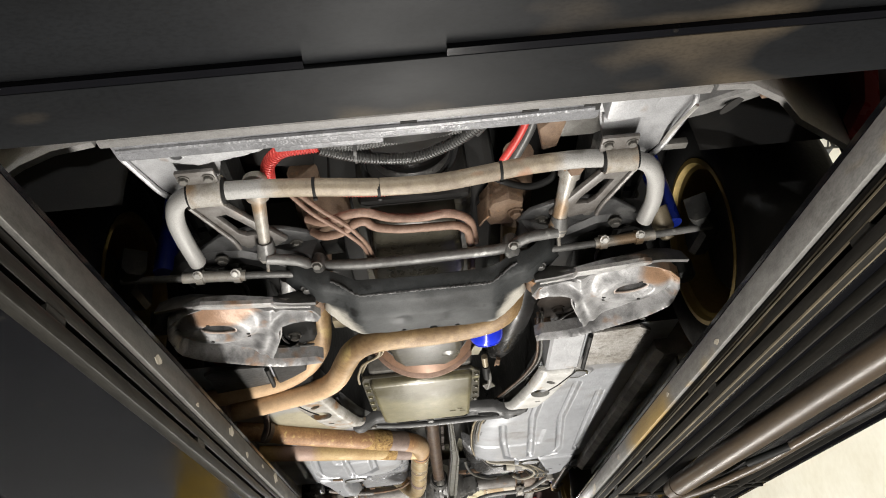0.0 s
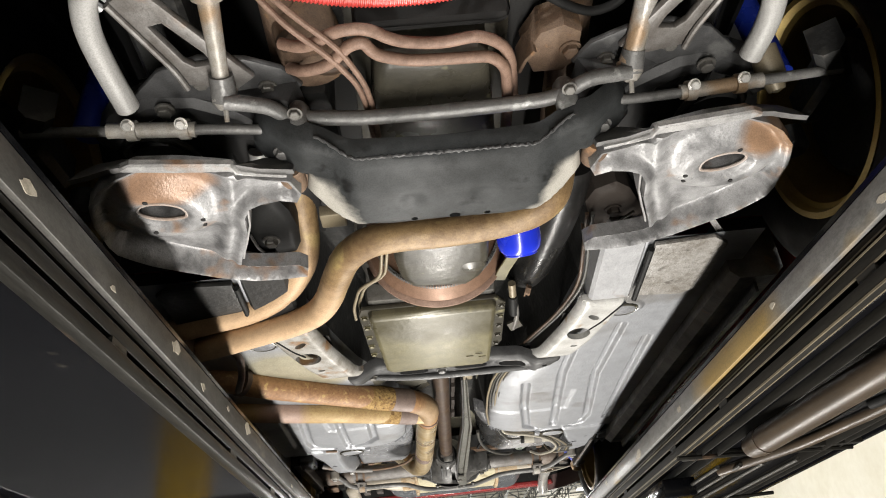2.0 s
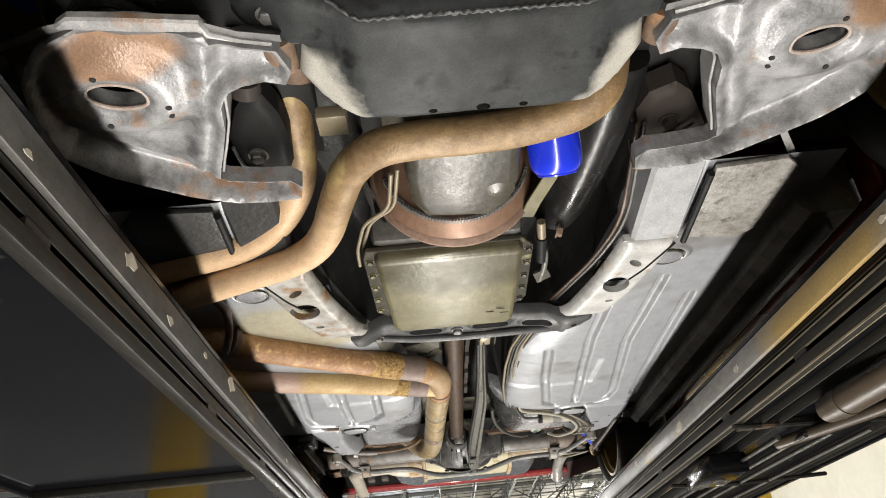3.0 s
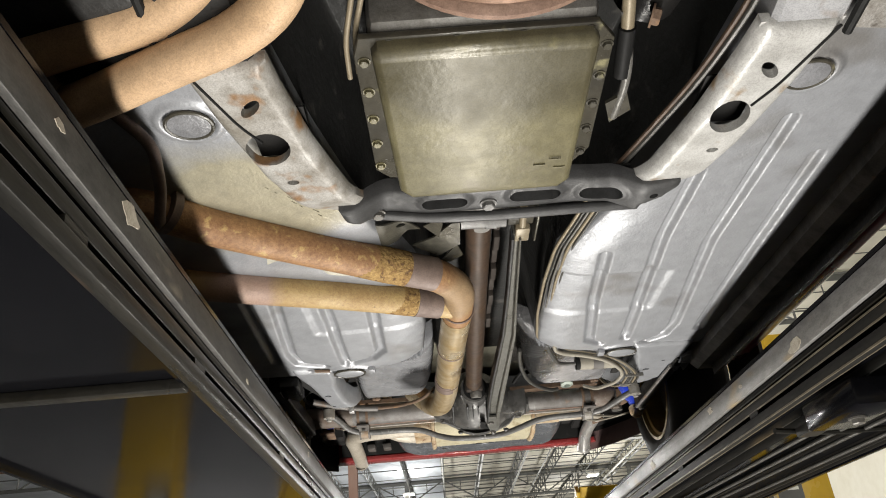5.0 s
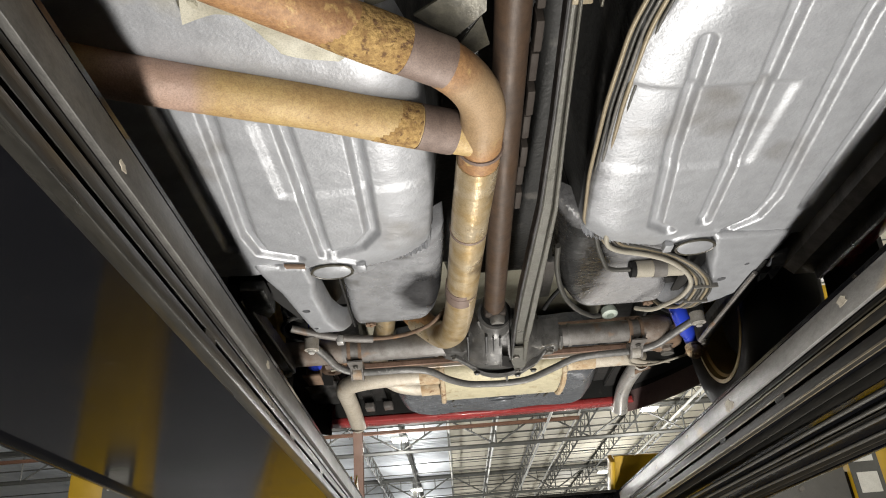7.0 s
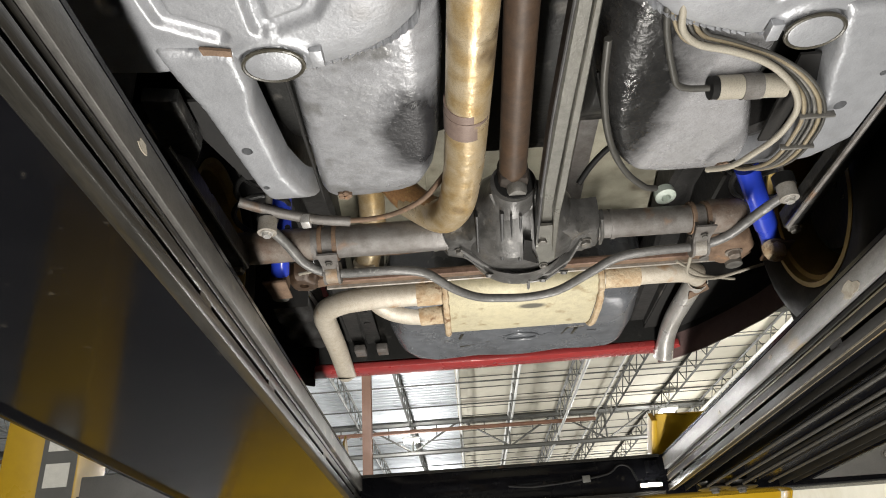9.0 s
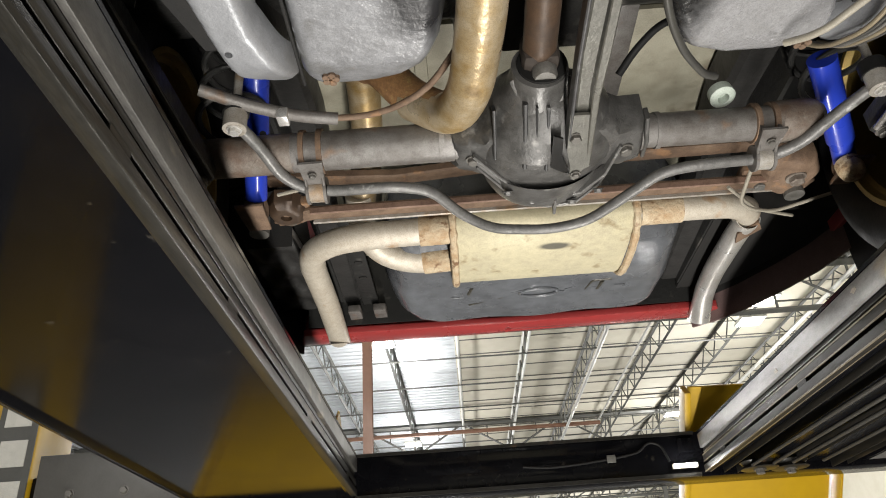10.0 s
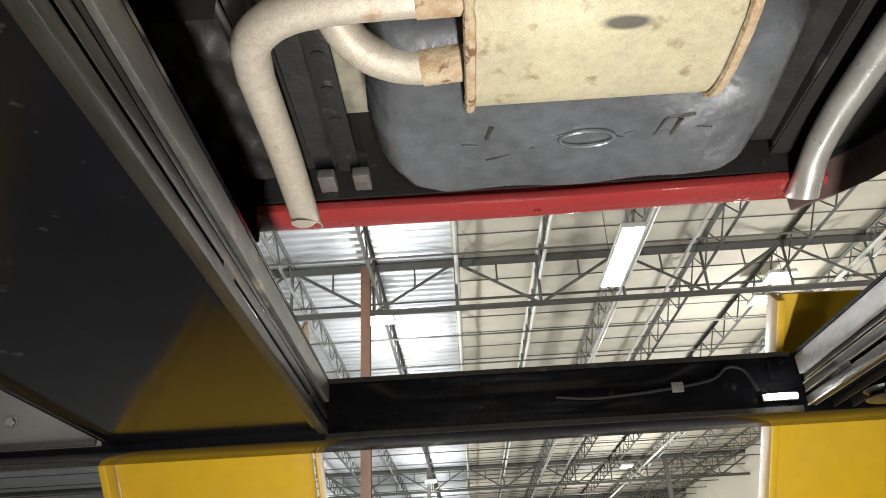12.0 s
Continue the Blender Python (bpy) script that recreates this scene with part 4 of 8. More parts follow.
def floor_height(x, y):
    s = 1 if x > 0 else -1
    a = abs(x)
    edge = along(TUNNEL_EDGE, y)
    end = along(TUB_END, a)
    z = 2.045 + 0.16 * smoothstep(end - 0.012, end + 0.05, y) + 0.10 * smoothstep(2.30, 2.50, y) + 0.16 * smoothstep(2.48, 2.62, y)
    # the foot well is a rounded tub
    if 0.9 < y < end:
        near = max(0.0, 1 - (a - edge) / 0.11)
        z += 0.026 * near ** 2.0 * smoothstep(0.9, 1.15, y)
        z += 0.018 * max(0.0, 1 - (end - y) / 0.10) ** 2 * smoothstep(0.60, 0.5, a)
    z += 0.03 * smoothstep(0.75, 0.50, y) * smoothstep(0.46, 0.40, a)
    # a shallow step across the floor
    z += 0.006 * smoothstep(1.36, 1.38, y) * smoothstep(1.62, 1.60, y) * smoothstep(0.46, 0.44, a)
    if y < 1.9:
        for path in GROOVES[s]:
            if path[0][1] - 0.05 < y < 1.93:
                d = distance_to(path, a, y)
                if d < 0.03:
                    z += 0.014 * smoothstep(0.0175, 0.0065, d)
    for px, py, rx, ry in PLUGS[s]:
        d = math.hypot((a - px) / rx, (y - py) / ry)
        if d < 1.6:
            z -= 0.006 * smoothstep(1.5, 1.2, d)
            z += 0.007 * (smoothstep(1.06, 0.98, d) - smoothstep(0.92, 0.84, d))
    # the tunnel in the middle
    wall = smoothstep(edge + 0.012, edge - 0.030, a)
    return z + (2.33 - z) * wall


def floor_pan():
    """One sheet whose columns follow the tunnel's edge, so that its wall is clean."""
    bm = bmesh.new()
    ny, y0, y1 = 520, 0.27, 2.62
    inner, wall, outer = 8, 14, 140
    rows = []
    for j in range(ny + 1):
        y = y0 + (y1 - y0) * j / ny
        e = along(TUNNEL_EDGE, y)
        half = [(e - 0.034) * i / inner for i in range(inner)] + [e - 0.034 + 0.050 * i / wall for i in range(wall)] + [e + 0.016 + (0.72 - e - 0.016) * i / outer for i in range(outer + 1)]
        xs = [-x for x in reversed(half[1:])] + half
        rows.append([bm.verts.new((x, y, floor_height(x, y))) for x in xs])
    n, middle = len(rows[0]), len(rows[0]) // 2
    for j in range(ny):
        for i in range(n - 1):
            f = bm.faces.new((rows[j][i], rows[j + 1][i], rows[j + 1][i + 1], rows[j][i + 1]))
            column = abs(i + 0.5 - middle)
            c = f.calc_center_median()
            # tunnel and the rise behind the tubs take the near-black material
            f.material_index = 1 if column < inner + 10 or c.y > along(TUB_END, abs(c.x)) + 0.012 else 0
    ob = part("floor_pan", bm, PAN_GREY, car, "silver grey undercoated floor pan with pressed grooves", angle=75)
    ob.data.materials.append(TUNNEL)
    return ob


pan = floor_pan()
for s in (1, -1):
    for px, py, rx, ry in PLUGS[s]:
        part("plug", plate(ring(s * px, py, rx * 0.84, ry * 0.84), 2.036, 2.046, bevel=0.002), PAN_GREY if py > 1 else ROUGH_GREY, pan)
        edge = ring(s * px, py, rx * 0.90, ry * 0.90)
        part("plug_seal", tube([(x, y, 2.0385) for x, y in edge + edge[:1]], 0.0035, 0, 8, None, 0), OILY, pan, "dark sealant ring")
part("drain_tab", box(0.365, 0.385, 1.925, 1.96, 2.035, 2.05, 0.002), PAN_GREY, pan)
part("drain_tab", box(-0.345, -0.325, 1.905, 1.94, 2.035, 2.05, 0.002), PAN_GREY, pan)
part("patch", plate([(-0.505, 1.885), (-0.46, 1.895), (-0.462, 1.925), (-0.50, 1.92)], 2.0385, 2.044), RUST, pan, "rusty torn seam")

# long rails that carry on from the front, with their punched holes
for s in (1, -1):
    hole = ring(0.352, 0.692, 0.031, 0.042, 22, -0.25) if s > 0 else ring(-0.372, 0.686, 0.034, 0.042, 22, 0.25)
    slot = ring(s * 0.375, 0.585, 0.022, 0.010, 16, s * 0.9)
    small = ring(s * 0.352, 0.782, 0.010, 0.007, 12)
    outline = mirrored([(0.335, 0.50), (0.328, 0.56), (0.306, 0.69), (0.288, 0.76), (0.266, 0.84), (0.238, 0.905), (0.222, 0.955), (0.255, 0.995), (0.305, 0.965), (0.350, 0.90), (0.398, 0.77), (0.432, 0.62), (0.452, 0.50)], s)
    rail = part("frame_rail_end", stamped(outline, (hole, slot, small), lambda x, y, d: 1.996 + 0.014 * (1 - min(1.0, d / 0.016)) ** 2 + 0.046 * smoothstep(0.84, 0.985, y), 0.008, 0.016), RAIL_WHITE if s > 0 else RAIL_RUSTY, car, "dirty white frame rail end with punched holes")
    # near-black sheet as the shade behind the punched holes
    part("inner_wall", plate(mirrored([(0.31, 0.64), (0.40, 0.64), (0.40, 0.76), (0.31, 0.76)], s), 2.038, 2.041), SHADE_BLACK, rail)
    part("seam", tube([(s * 0.44, 0.50, 1.995), (s * 0.40, 0.62, 1.995), (s * 0.376, 0.665, 1.995)], 0.0022, 0.02, 6), RUBBER, rail)
    # rail and apron are darker on the left than on the right
    front_rail = part("frame_rail", beam_rail([(s * 0.412, 0.215, 2.058), (s * 0.404, 0.28, 2.042), (s * 0.402, 0.52, 2.006)], 0.105, 0.11), HORN if s > 0 else RAIL_DARK, car, "grey undercoated front frame rail" if s > 0 else "dark front frame rail")
    # front stretch coloured near-black, its shade under the braces painted in
    part("rail_front", beam_rail([(s * 0.42, -0.64, 2.175), (s * 0.435, -0.30, 2.19), (s * 0.425, 0.055, 2.12)], 0.10, 0.10), TUNNEL, front_rail)
    part("apron", plate(mirrored([(0.468, 0.275), (0.60, 0.262), (0.64, 0.30), (0.645, 0.52), (0.60, 0.56), (0.485, 0.545)], s), 2.028, 2.040, bevel=0.003), APRON if s > 0 else RAIL_DARK, front_rail, "coarsely undercoated apron")
    part("seam", tube([(s * 0.462, 0.29, 2.028), (s * 0.474, 0.54, 2.018)], 0.007, 0, 8), RUBBER, front_rail)
    # rear rails rising over the axle
    path = [(s * 0.535, 2.26, 2.085), (s * 0.505, 2.34, 2.12), (s * 0.50, 2.42, 2.17), (s * 0.50, 2.56, 2.27), (s * 0.50, 2.80, 2.29), (s * 0.51, 3.10, 2.24), (s * 0.52, 3.60, 2.22)]
    rear_rail = part("rear_frame_rail", beam_rail(path, (0.08, 0.08, 0.08, 0.08, 0.08, 0.08, 0.08), 0.10, 0.012), RAIL_DARK, car, "dark undercoated rear frame rail")
    if s < 0:
        foot = [(-0.575, 1.88), (-0.566, 1.946), (-0.546, 2.033), (-0.534, 2.14), (-0.522, 2.244), (-0.507, 2.340), (-0.49, 2.372), (-0.465, 2.388), (-0.432, 2.392), (-0.416, 2.372), (-0.430, 2.32), (-0.454, 2.234), (-0.459, 2.141), (-0.463, 2.043), (-0.452, 1.986), (-0.455, 1.90)]
        spots = [(-0.504, 2.144, 0.010), (-0.500, 2.267, 0.006)]
    else:
        foot = [(0.47, 1.90), (0.482, 1.95), (0.497, 2.0), (0.508, 2.06), (0.525, 2.12), (0.521, 2.20), (0.512, 2.26), (0.49, 2.34), (0.464, 2.385), (0.475, 2.398), (0.505, 2.395), (0.55, 2.352), (0.60, 2.29), (0.645, 2.235), (0.655, 2.15), (0.66, 1.90)]
        spots = [(0.562, 2.141, 0.011), (0.60, 2.06, 0.006)]
    part("rail_foot", stamped(foot, [ring(px, py, pr, pr * 1.1, 14) for px, py, pr in spots], lambda x, y, d: 2.036 + 0.012 * (1 - min(1.0, d / 0.011)) ** 2 + 0.05 * smoothstep(2.26, 2.40, y) ** 2, 0.008, 0.06), PAN_GREY, rear_rail, "grey undercoated rail foot with drain holes", angle=60)
    # painted shade behind the drain holes
    part("rail_shade", plate(mirrored([(0.47, 2.05), (0.62, 2.05), (0.55, 2.30), (0.48, 2.30)], s), 2.080, 2.086), SHADE_BLACK, rear_rail)
    if s < 0:
        part("bracket", plate(mirrored([(0.575, 1.99), (0.63, 1.98), (0.645, 2.10), (0.60, 2.16), (0.578, 2.12)], s), 2.030, 2.060, bevel=0.004), TUNNEL, rear_rail)
    else:
        part("bracket", stamped([(0.645, 2.02), (0.69, 2.0), (0.71, 2.08), (0.68, 2.13), (0.668, 2.11), (0.65, 2.14)], [], lambda x, y, d: 2.028 + 0.01 * math.sin(y * 70), 0.012, 0.01), ROUGH_GREY, rear_rail, "bent jacking bracket")
    part("rocker", beam_rail([(s * 0.745, 0.42, 1.995), (s * 0.745, 2.05, 1.995)], 0.13, 0.16, 0.02), ROCKER, car, "black undercoated rocker panel")
    part("pinch_weld", box(s * 0.745 - 0.004, s * 0.745 + 0.004, 0.45, 2.03, 1.968, 2.0), TUNNEL, car)

# lower shells of the rear seat pan beside the tunnel
SHELLS = {
    -1: [(-0.400, 1.89), (-0.401, 2.037), (-0.408, 2.199), (-0.412, 2.395), (-0.398, 2.43), (-0.336, 2.439), (-0.285, 2.434), (-0.241, 2.42), (-0.20, 2.38), (-0.175, 2.327), (-0.158, 2.24), (-0.151, 2.145), (-0.140, 2.0), (-0.14, 1.89)],
    1: [(0.12, 1.86), (0.123, 1.936), (0.134, 2.10), (0.152, 2.19), (0.177, 2.274), (0.208, 2.35), (0.246, 2.406), (0.312, 2.437), (0.40, 2.438), (0.457, 2.424), (0.480, 2.37), (0.481, 2.333), (0.455, 2.24), (0.436, 2.182), (0.43, 1.93), (0.42, 1.89)],
}
for s in (1, -1):
    reach, rise = (0.022, 0.022) if s < 0 else (0.032, 0.032)

    def shell_height(x, y, d, s=s, reach=reach, rise=rise):
        inner = smoothstep(0.22, 0.12, abs(x))
        return 2.084 + rise * (1 - min(1.0, d / reach)) ** 2.2 + 0.03 * inner ** 2 + 0.02 * smoothstep(2.36, 2.44, y)
    shell = part("seat_pan", stamped(SHELLS[s], [], shell_height, 0.010, 0.05), SEAT_SILVER if s < 0 else SEAT_GRIME, car, "glossy grey lumpy undercoated rear seat pan" if s < 0 else "grimy grey rounded rear seat pan", angle=70)
    px, py = (-0.366, 2.392) if s < 0 else (0.437, 2.389)
    for k in range(5):
        q = math.tau * k / 5
        part("plug_lobe", tube([(px + 0.009 * math.cos(q), py + 0.009 * math.sin(q), 2.10), (px + 0.009 * math.cos(q), py + 0.009 * math.sin(q), 2.082)], 0.0065, 0, 10), RUST, shell)
    part("seam", tube([(s * 0.404, 1.99, 2.075), (s * 0.408, 2.20, 2.080), (s * 0.414, 2.41, 2.092)] if s < 0 else [(0.136, 2.10, 2.12), (0.180, 2.274, 2.12), (0.248, 2.404, 2.12)], 0.003, 0.05, 8), SHADE_BLACK, shell)

# body shell that closes the car above and around
shell = part("body_shell", plate([(-0.86, -0.55), (-0.55, -0.98), (0.55, -0.98), (0.86, -0.55), (0.90, 1.2), (0.90, 2.6), (0.80, 3.55), (0.5, 3.72), (-0.5, 3.72), (-0.80, 3.55), (-0.90, 2.6), (-0.90, 1.2)], 2.60, 2.66, bevel=0.02), PAINT_RED, car, "glossy red painted bodywork")
bm = bmesh.new()
rows = []
for y, wide, low_z, top_z, narrow in ((-0.96, 0.56, 2.662, 2.67, 0.50), (-0.5, 0.84, 2.662, 2.70, 0.72), (0.35, 0.88, 2.665, 2.76, 0.74), (0.95, 0.88, 2.70, 3.00, 0.58), (1.30, 0.89, 2.72, 3.04, 0.58), (2.0, 0.89, 2.72, 3.03, 0.58), (2.9, 0.87, 2.70, 2.86, 0.62), (3.5, 0.80, 2.68, 2.74, 0.66), (3.70, 0.55, 2.665, 2.68, 0.48)):
    rows.append([bm.verts.new(p) for p in ((-wide, y, 2.661), (-wide, y, low_z), (-narrow, y, top_z), (0, y, top_z + 0.02), (narrow, y, top_z), (wide, y, low_z), (wide, y, 2.661))])
for p, q in zip(rows, rows[1:]):
    for k in range(6):
        bm.faces.new((p[k], p[k + 1], q[k + 1], q[k]))
bm.faces.new(rows[0]), bm.faces.new(rows[-1])
part("upper_body", bm, PAINT_RED, car)
for s in (1, -1):
    part("door_side", box(s * 0.86 - 0.02, s * 0.86 + 0.02, 0.40, 2.12, 2.03, 2.66, 0.01), PAINT_RED, car)
    # wheel houses: liner arches, their inner shade put into a near-black colour
    for wy, mat in ((-0.08, SHADE_BLACK), (2.60, SHADE_BLACK)):
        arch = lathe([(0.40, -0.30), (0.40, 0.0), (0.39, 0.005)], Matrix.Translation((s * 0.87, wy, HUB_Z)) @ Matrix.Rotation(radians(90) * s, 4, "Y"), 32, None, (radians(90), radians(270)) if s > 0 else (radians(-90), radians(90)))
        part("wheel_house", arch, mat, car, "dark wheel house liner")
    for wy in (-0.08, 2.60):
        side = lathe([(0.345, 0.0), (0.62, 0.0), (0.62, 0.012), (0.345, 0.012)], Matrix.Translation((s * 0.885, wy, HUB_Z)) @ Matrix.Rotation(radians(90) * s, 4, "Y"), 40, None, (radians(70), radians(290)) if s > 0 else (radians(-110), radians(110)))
        part("arch_liner", side, SHADE_BLACK, car, "dark inner edge of the wheel arch")
    part("wheel_house_wall", box(s * 0.535 - 0.004, s * 0.535 + 0.004, -0.48, 0.27, 2.22, 2.62), SHADE_BLACK, car)
    part("wheel_house_wall", box(s * 0.565 - 0.004, s * 0.565 + 0.004, 2.30, 2.95, 2.30, 2.62), SHADE_BLACK, car)
    fender = [(s * 0.57, -0.955), (s * 0.74, -0.83), (s * 0.85, -0.62), (s * 0.875, -0.48)]
    bm = bmesh.new()
    low = [bm.verts.new((x, y, 2.085 if k < 2 else 2.06)) for k, (x, y) in enumerate(fender)]
    high = [bm.verts.new((x * 1.02, y * 1.02, 2.64)) for x, y in fender]
    inner = [bm.verts.new((x * 0.985, y * 0.985, 2.09)) for x, y in fender]
    for k in range(3):
        bm.faces.new((low[k], low[k + 1], high[k + 1], high[k]))
        bm.faces.new((low[k], low[k + 1], inner[k + 1], inner[k]))
    part("front_fender", bm, PAINT_RED, car)
    bm = bmesh.new()
    low = [bm.verts.new((x * 0.965, y * 0.965, 2.10)) for x, y in fender]
    high = [bm.verts.new((x * 0.965, y * 0.965, 2.62)) for x, y in fender]
    for k in range(3):
        bm.faces.new((low[k], low[k + 1], high[k + 1], high[k]))
    part("fender_liner", bm, SHADE_BLACK, car)
    part("liner_top", plate([(s * x, y) for x, y in ((0.54, -0.90), (0.70, -0.80), (0.83, -0.58), (0.84, -0.46), (0.54, -0.46))], 2.33, 2.336), SHADE_BLACK, car)
    part("rear_quarter", box(s * 0.885 - 0.012, s * 0.885 + 0.012, 3.02, 3.45, 2.16, 2.66, 0.01), PAINT_RED, car)
    if s > 0:
        # near-black sheets give the quarter its shade
        part("quarter_floor", plate([(0.540, 2.98), (0.90, 2.98), (0.90, 3.50), (0.775, 3.69), (0.540, 3.722)], 2.200, 2.212), SHADE_BLACK, car, "near-black sheet for the shade inside the rear quarter")
        corner = [(0.59, 3.715), (0.66, 3.66), (0.72, 3.59), (0.80, 3.45), (0.85, 3.34), (0.90, 3.15), (0.91, 2.96)]
        for name, z0, z1, mat, words in (("corner_liner", 2.178, 2.45, SHADE_BLACK, "near-black sheet for the shade inside the rear corner"), ("corner_skirt", 2.092, 2.180, DRAB_RED, "dull dark red lower rear corner")):
            bm = bmesh.new()
            rows = [[bm.verts.new((x + e, y + e, z)) for e in (0.0, 0.006) for z in (z0, z1)] for x, y in corner]
            for p, q in zip(rows, rows[1:]):
                bm.faces.new((p[0], p[1], q[1], q[0]))
                bm.faces.new((p[2], p[3], q[3], q[2]))
                bm.faces.new((p[0], p[2], q[2], q[0]))
            part(name, bm, mat, car, words)
    else:
        part("quarter_floor", plate([(-0.60, 2.95), (-0.90, 2.95), (-0.90, 3.50), (-0.80, 3.66), (-0.70, 3.722), (-0.60, 3.722)], 2.236, 2.248), SHADE_BLACK, car, "near-black sheet for the shade inside the rear quarter")
        corner = [(-0.69, 3.722), (-0.76, 3.66), (-0.82, 3.55), (-0.87, 3.40), (-0.91, 3.20), (-0.92, 2.96)]
        bm = bmesh.new()
        rows = [[bm.verts.new((x + e, y - e, z)) for e in (0.0, -0.006) for z in (2.10, 2.45)] for x, y in corner]
        for p, q in zip(rows, rows[1:]):
            bm.faces.new((p[0], p[1], q[1], q[0]))
            bm.faces.new((p[2], p[3], q[3], q[2]))
            bm.faces.new((p[0], p[2], q[2], q[0]))
        part("corner_liner", bm, SHADE_BLACK, car, "near-black sheet for the shade inside the rear corner")
part("trunk_floor", plate([(-0.56, 2.60), (0.56, 2.60), (0.56, 3.66), (-0.56, 3.66)], 2.40, 2.412), BEIGE, car, "faded beige trunk floor underside")
part("axle_hump", plate([(-0.56, 2.44), (0.56, 2.44), (0.56, 2.62), (-0.56, 2.62)], 2.425, 2.435), BEIGE, car)
part("hump_rib", box(0.205, 0.255, 2.44, 3.0, 2.385, 2.40, 0.004), AXLE, car)
part("hump_rib", box(-0.235, -0.205, 2.44, 3.0, 2.385, 2.40, 0.004), BEIGE, car)
# engine bay walls and lid, near-black to stand for the bay's shade
part("engine_bay_lid", plate([(-0.53, -0.72), (0.53, -0.72), (0.53, 0.26), (-0.53, 0.26)], 2.56, 2.58), SHADE_BLACK, car)
part("firewall", box(-0.53, 0.53, 0.262, 0.275, 2.33, 2.58), SHADE_BLACK, car)
part("tunnel_front", box(-0.36, 0.36, 0.255, 0.275, 2.325, 2.45), TUNNEL, car)

# front end: air dam, radiator support, red nose
dam = part("air_dam", plate([(-0.468, -0.812), (0.462, -0.812), (0.462, -0.798), (-0.468, -0.798)], 1.996, 2.20, bevel=0.003), PLASTIC, car, "dull black plastic air dam")
part("lower_flange", box(-0.468, 0.462, -0.814, -0.797, 1.993, 2.001, 0.002), PLASTIC, dam)
for s in (1, -1):
    path = [(0.472, -0.803), (0.53, -0.792), (0.60, -0.742), (0.66, -0.672), (0.735, -0.612), (0.82, -0.545)] if s > 0 else [(0.476, -0.803), (0.545, -0.783), (0.61, -0.748), (0.67, -0.705), (0.735, -0.63), (0.80, -0.55)]
    bm = bmesh.new()
    rows = []
    for k, (x, y) in enumerate(path):
        z = 1.998 + 0.006 * k
        n = Vector((0.5 * k / 5 + 0.05, -1, 0)).normalized() * 0.006
        rows.append([bm.verts.new((s * (x + dx * n.x), y + dx * n.y, zz)) for dx, zz in ((1, z), (1, z + 0.115 + 0.01 * k), (-1, z + 0.115 + 0.01 * k), (-1, z))])
    for a, b in zip(rows, rows[1:]):
        for k in range(4):
            bm.faces.new((a[k], a[(k + 1) % 4], b[(k + 1) % 4], b[k]))
    bm.faces.new(rows[0]), bm.faces.new(rows[-1])
    part("dam_wing", bm, PLASTIC, dam)
nose = part("nose_panel", plate([(-0.60, -0.96), (0.60, -0.96), (0.70, -0.86), (0.62, -0.80), (-0.62, -0.80), (-0.70, -0.86)], 2.135, 2.16, bevel=0.006), PAINT_RED, car, "red painted nose panel")
for s in (1, -1):
    part("nose_corner", stamped([(s * x, y) for x, y in ((0.46, -0.86), (0.62, -0.86), (0.78, -0.72), (0.84, -0.58), (0.70, -0.60), (0.60, -0.68), (0.47, -0.72))], [], lambda x, y, d: 2.150 + 0.10 * smoothstep(0.5, 0.9, abs(x)), 0.02, 0.006), PAINT_RED, car, "red painted lower nose corner")
support = part("radiator_support", box(-0.50, 0.325, -0.735, -0.665, 2.062, 2.115, 0.01), ROUGH_GREY, car, "grey undercoated radiator support")
part("support_end", box(0.332, 0.415, -0.745, -0.675, 2.050, 2.11, 0.006), HORN, support)
part("support_loop", tube([(0.335, -0.655, 2.075), (0.40, -0.66, 2.075), (0.425, -0.70, 2.08), (0.43, -0.76, 2.09)], 0.010, 0.02, 10), HORN, support)
part("flange", box(-0.285, 0.30, -0.668, -0.640, 2.098, 2.108, 0.002), HORN, support)
part("lower_lip", tube([(-0.49, -0.700, 2.063), (-0.20, -0.702, 2.060), (0.05, -0.700, 2.060), (0.31, -0.702, 2.062)], 0.006, 0.05, 8), ROUGH_GREY, support)
part("support_step", box(-0.24, -0.05, -0.668, -0.645, 2.070, 2.10, 0.005), ROUGH_GREY, support)
part("support_gusset", stamped([(-0.47, -0.665), (-0.26, -0.665), (-0.25, -0.64), (-0.30, -0.625), (-0.38, -0.61), (-0.44, -0.63)], [ring(-0.41, -0.648, 0.010, 0.007, 12)], lambda x, y, d: 2.078 + 0.012 * (1 - min(1.0, d / 0.012)) ** 2, 0.009, 0.02), HORN, support)
for hx in (-0.005, 0.20, 0.305):
    part("slot", box(hx - 0.014, hx + 0.014, -0.712, -0.696, 2.0605, 2.064), SHADE_BLACK, support)
for s in (1, -1):
    horn = part("frame_horn", plate(mirrored([(0.335, -0.70), (0.505, -0.70), (0.535, -0.60), (0.50, -0.47), (0.468, -0.42), (0.395, -0.44), (0.36, -0.56)], s), 2.138, 2.152, bevel=0.004), HORN, car, "grey undercoated frame horn")
    part("rim_flange", tube([(s * 0.507, -0.70, 2.140), (s * 0.537, -0.60, 2.136), (s * 0.502, -0.47, 2.132), (s * 0.47, -0.42, 2.128)], 0.006, 0.02, 8), HORN, horn)
    part("tow_slot", box(s * 0.425 - 0.012, s * 0.425 + 0.012, -0.68, -0.65, 2.136, 2.139), SHADE_BLACK, horn)
brace = part("fender_brace", beam_rail([(0.50, -0.52, 2.16), (0.565, -0.55, 2.15), (0.635, -0.66, 2.10)], 0.045, 0.03, 0.006), ARM_WALL, car, "dark grey stamped fender brace")
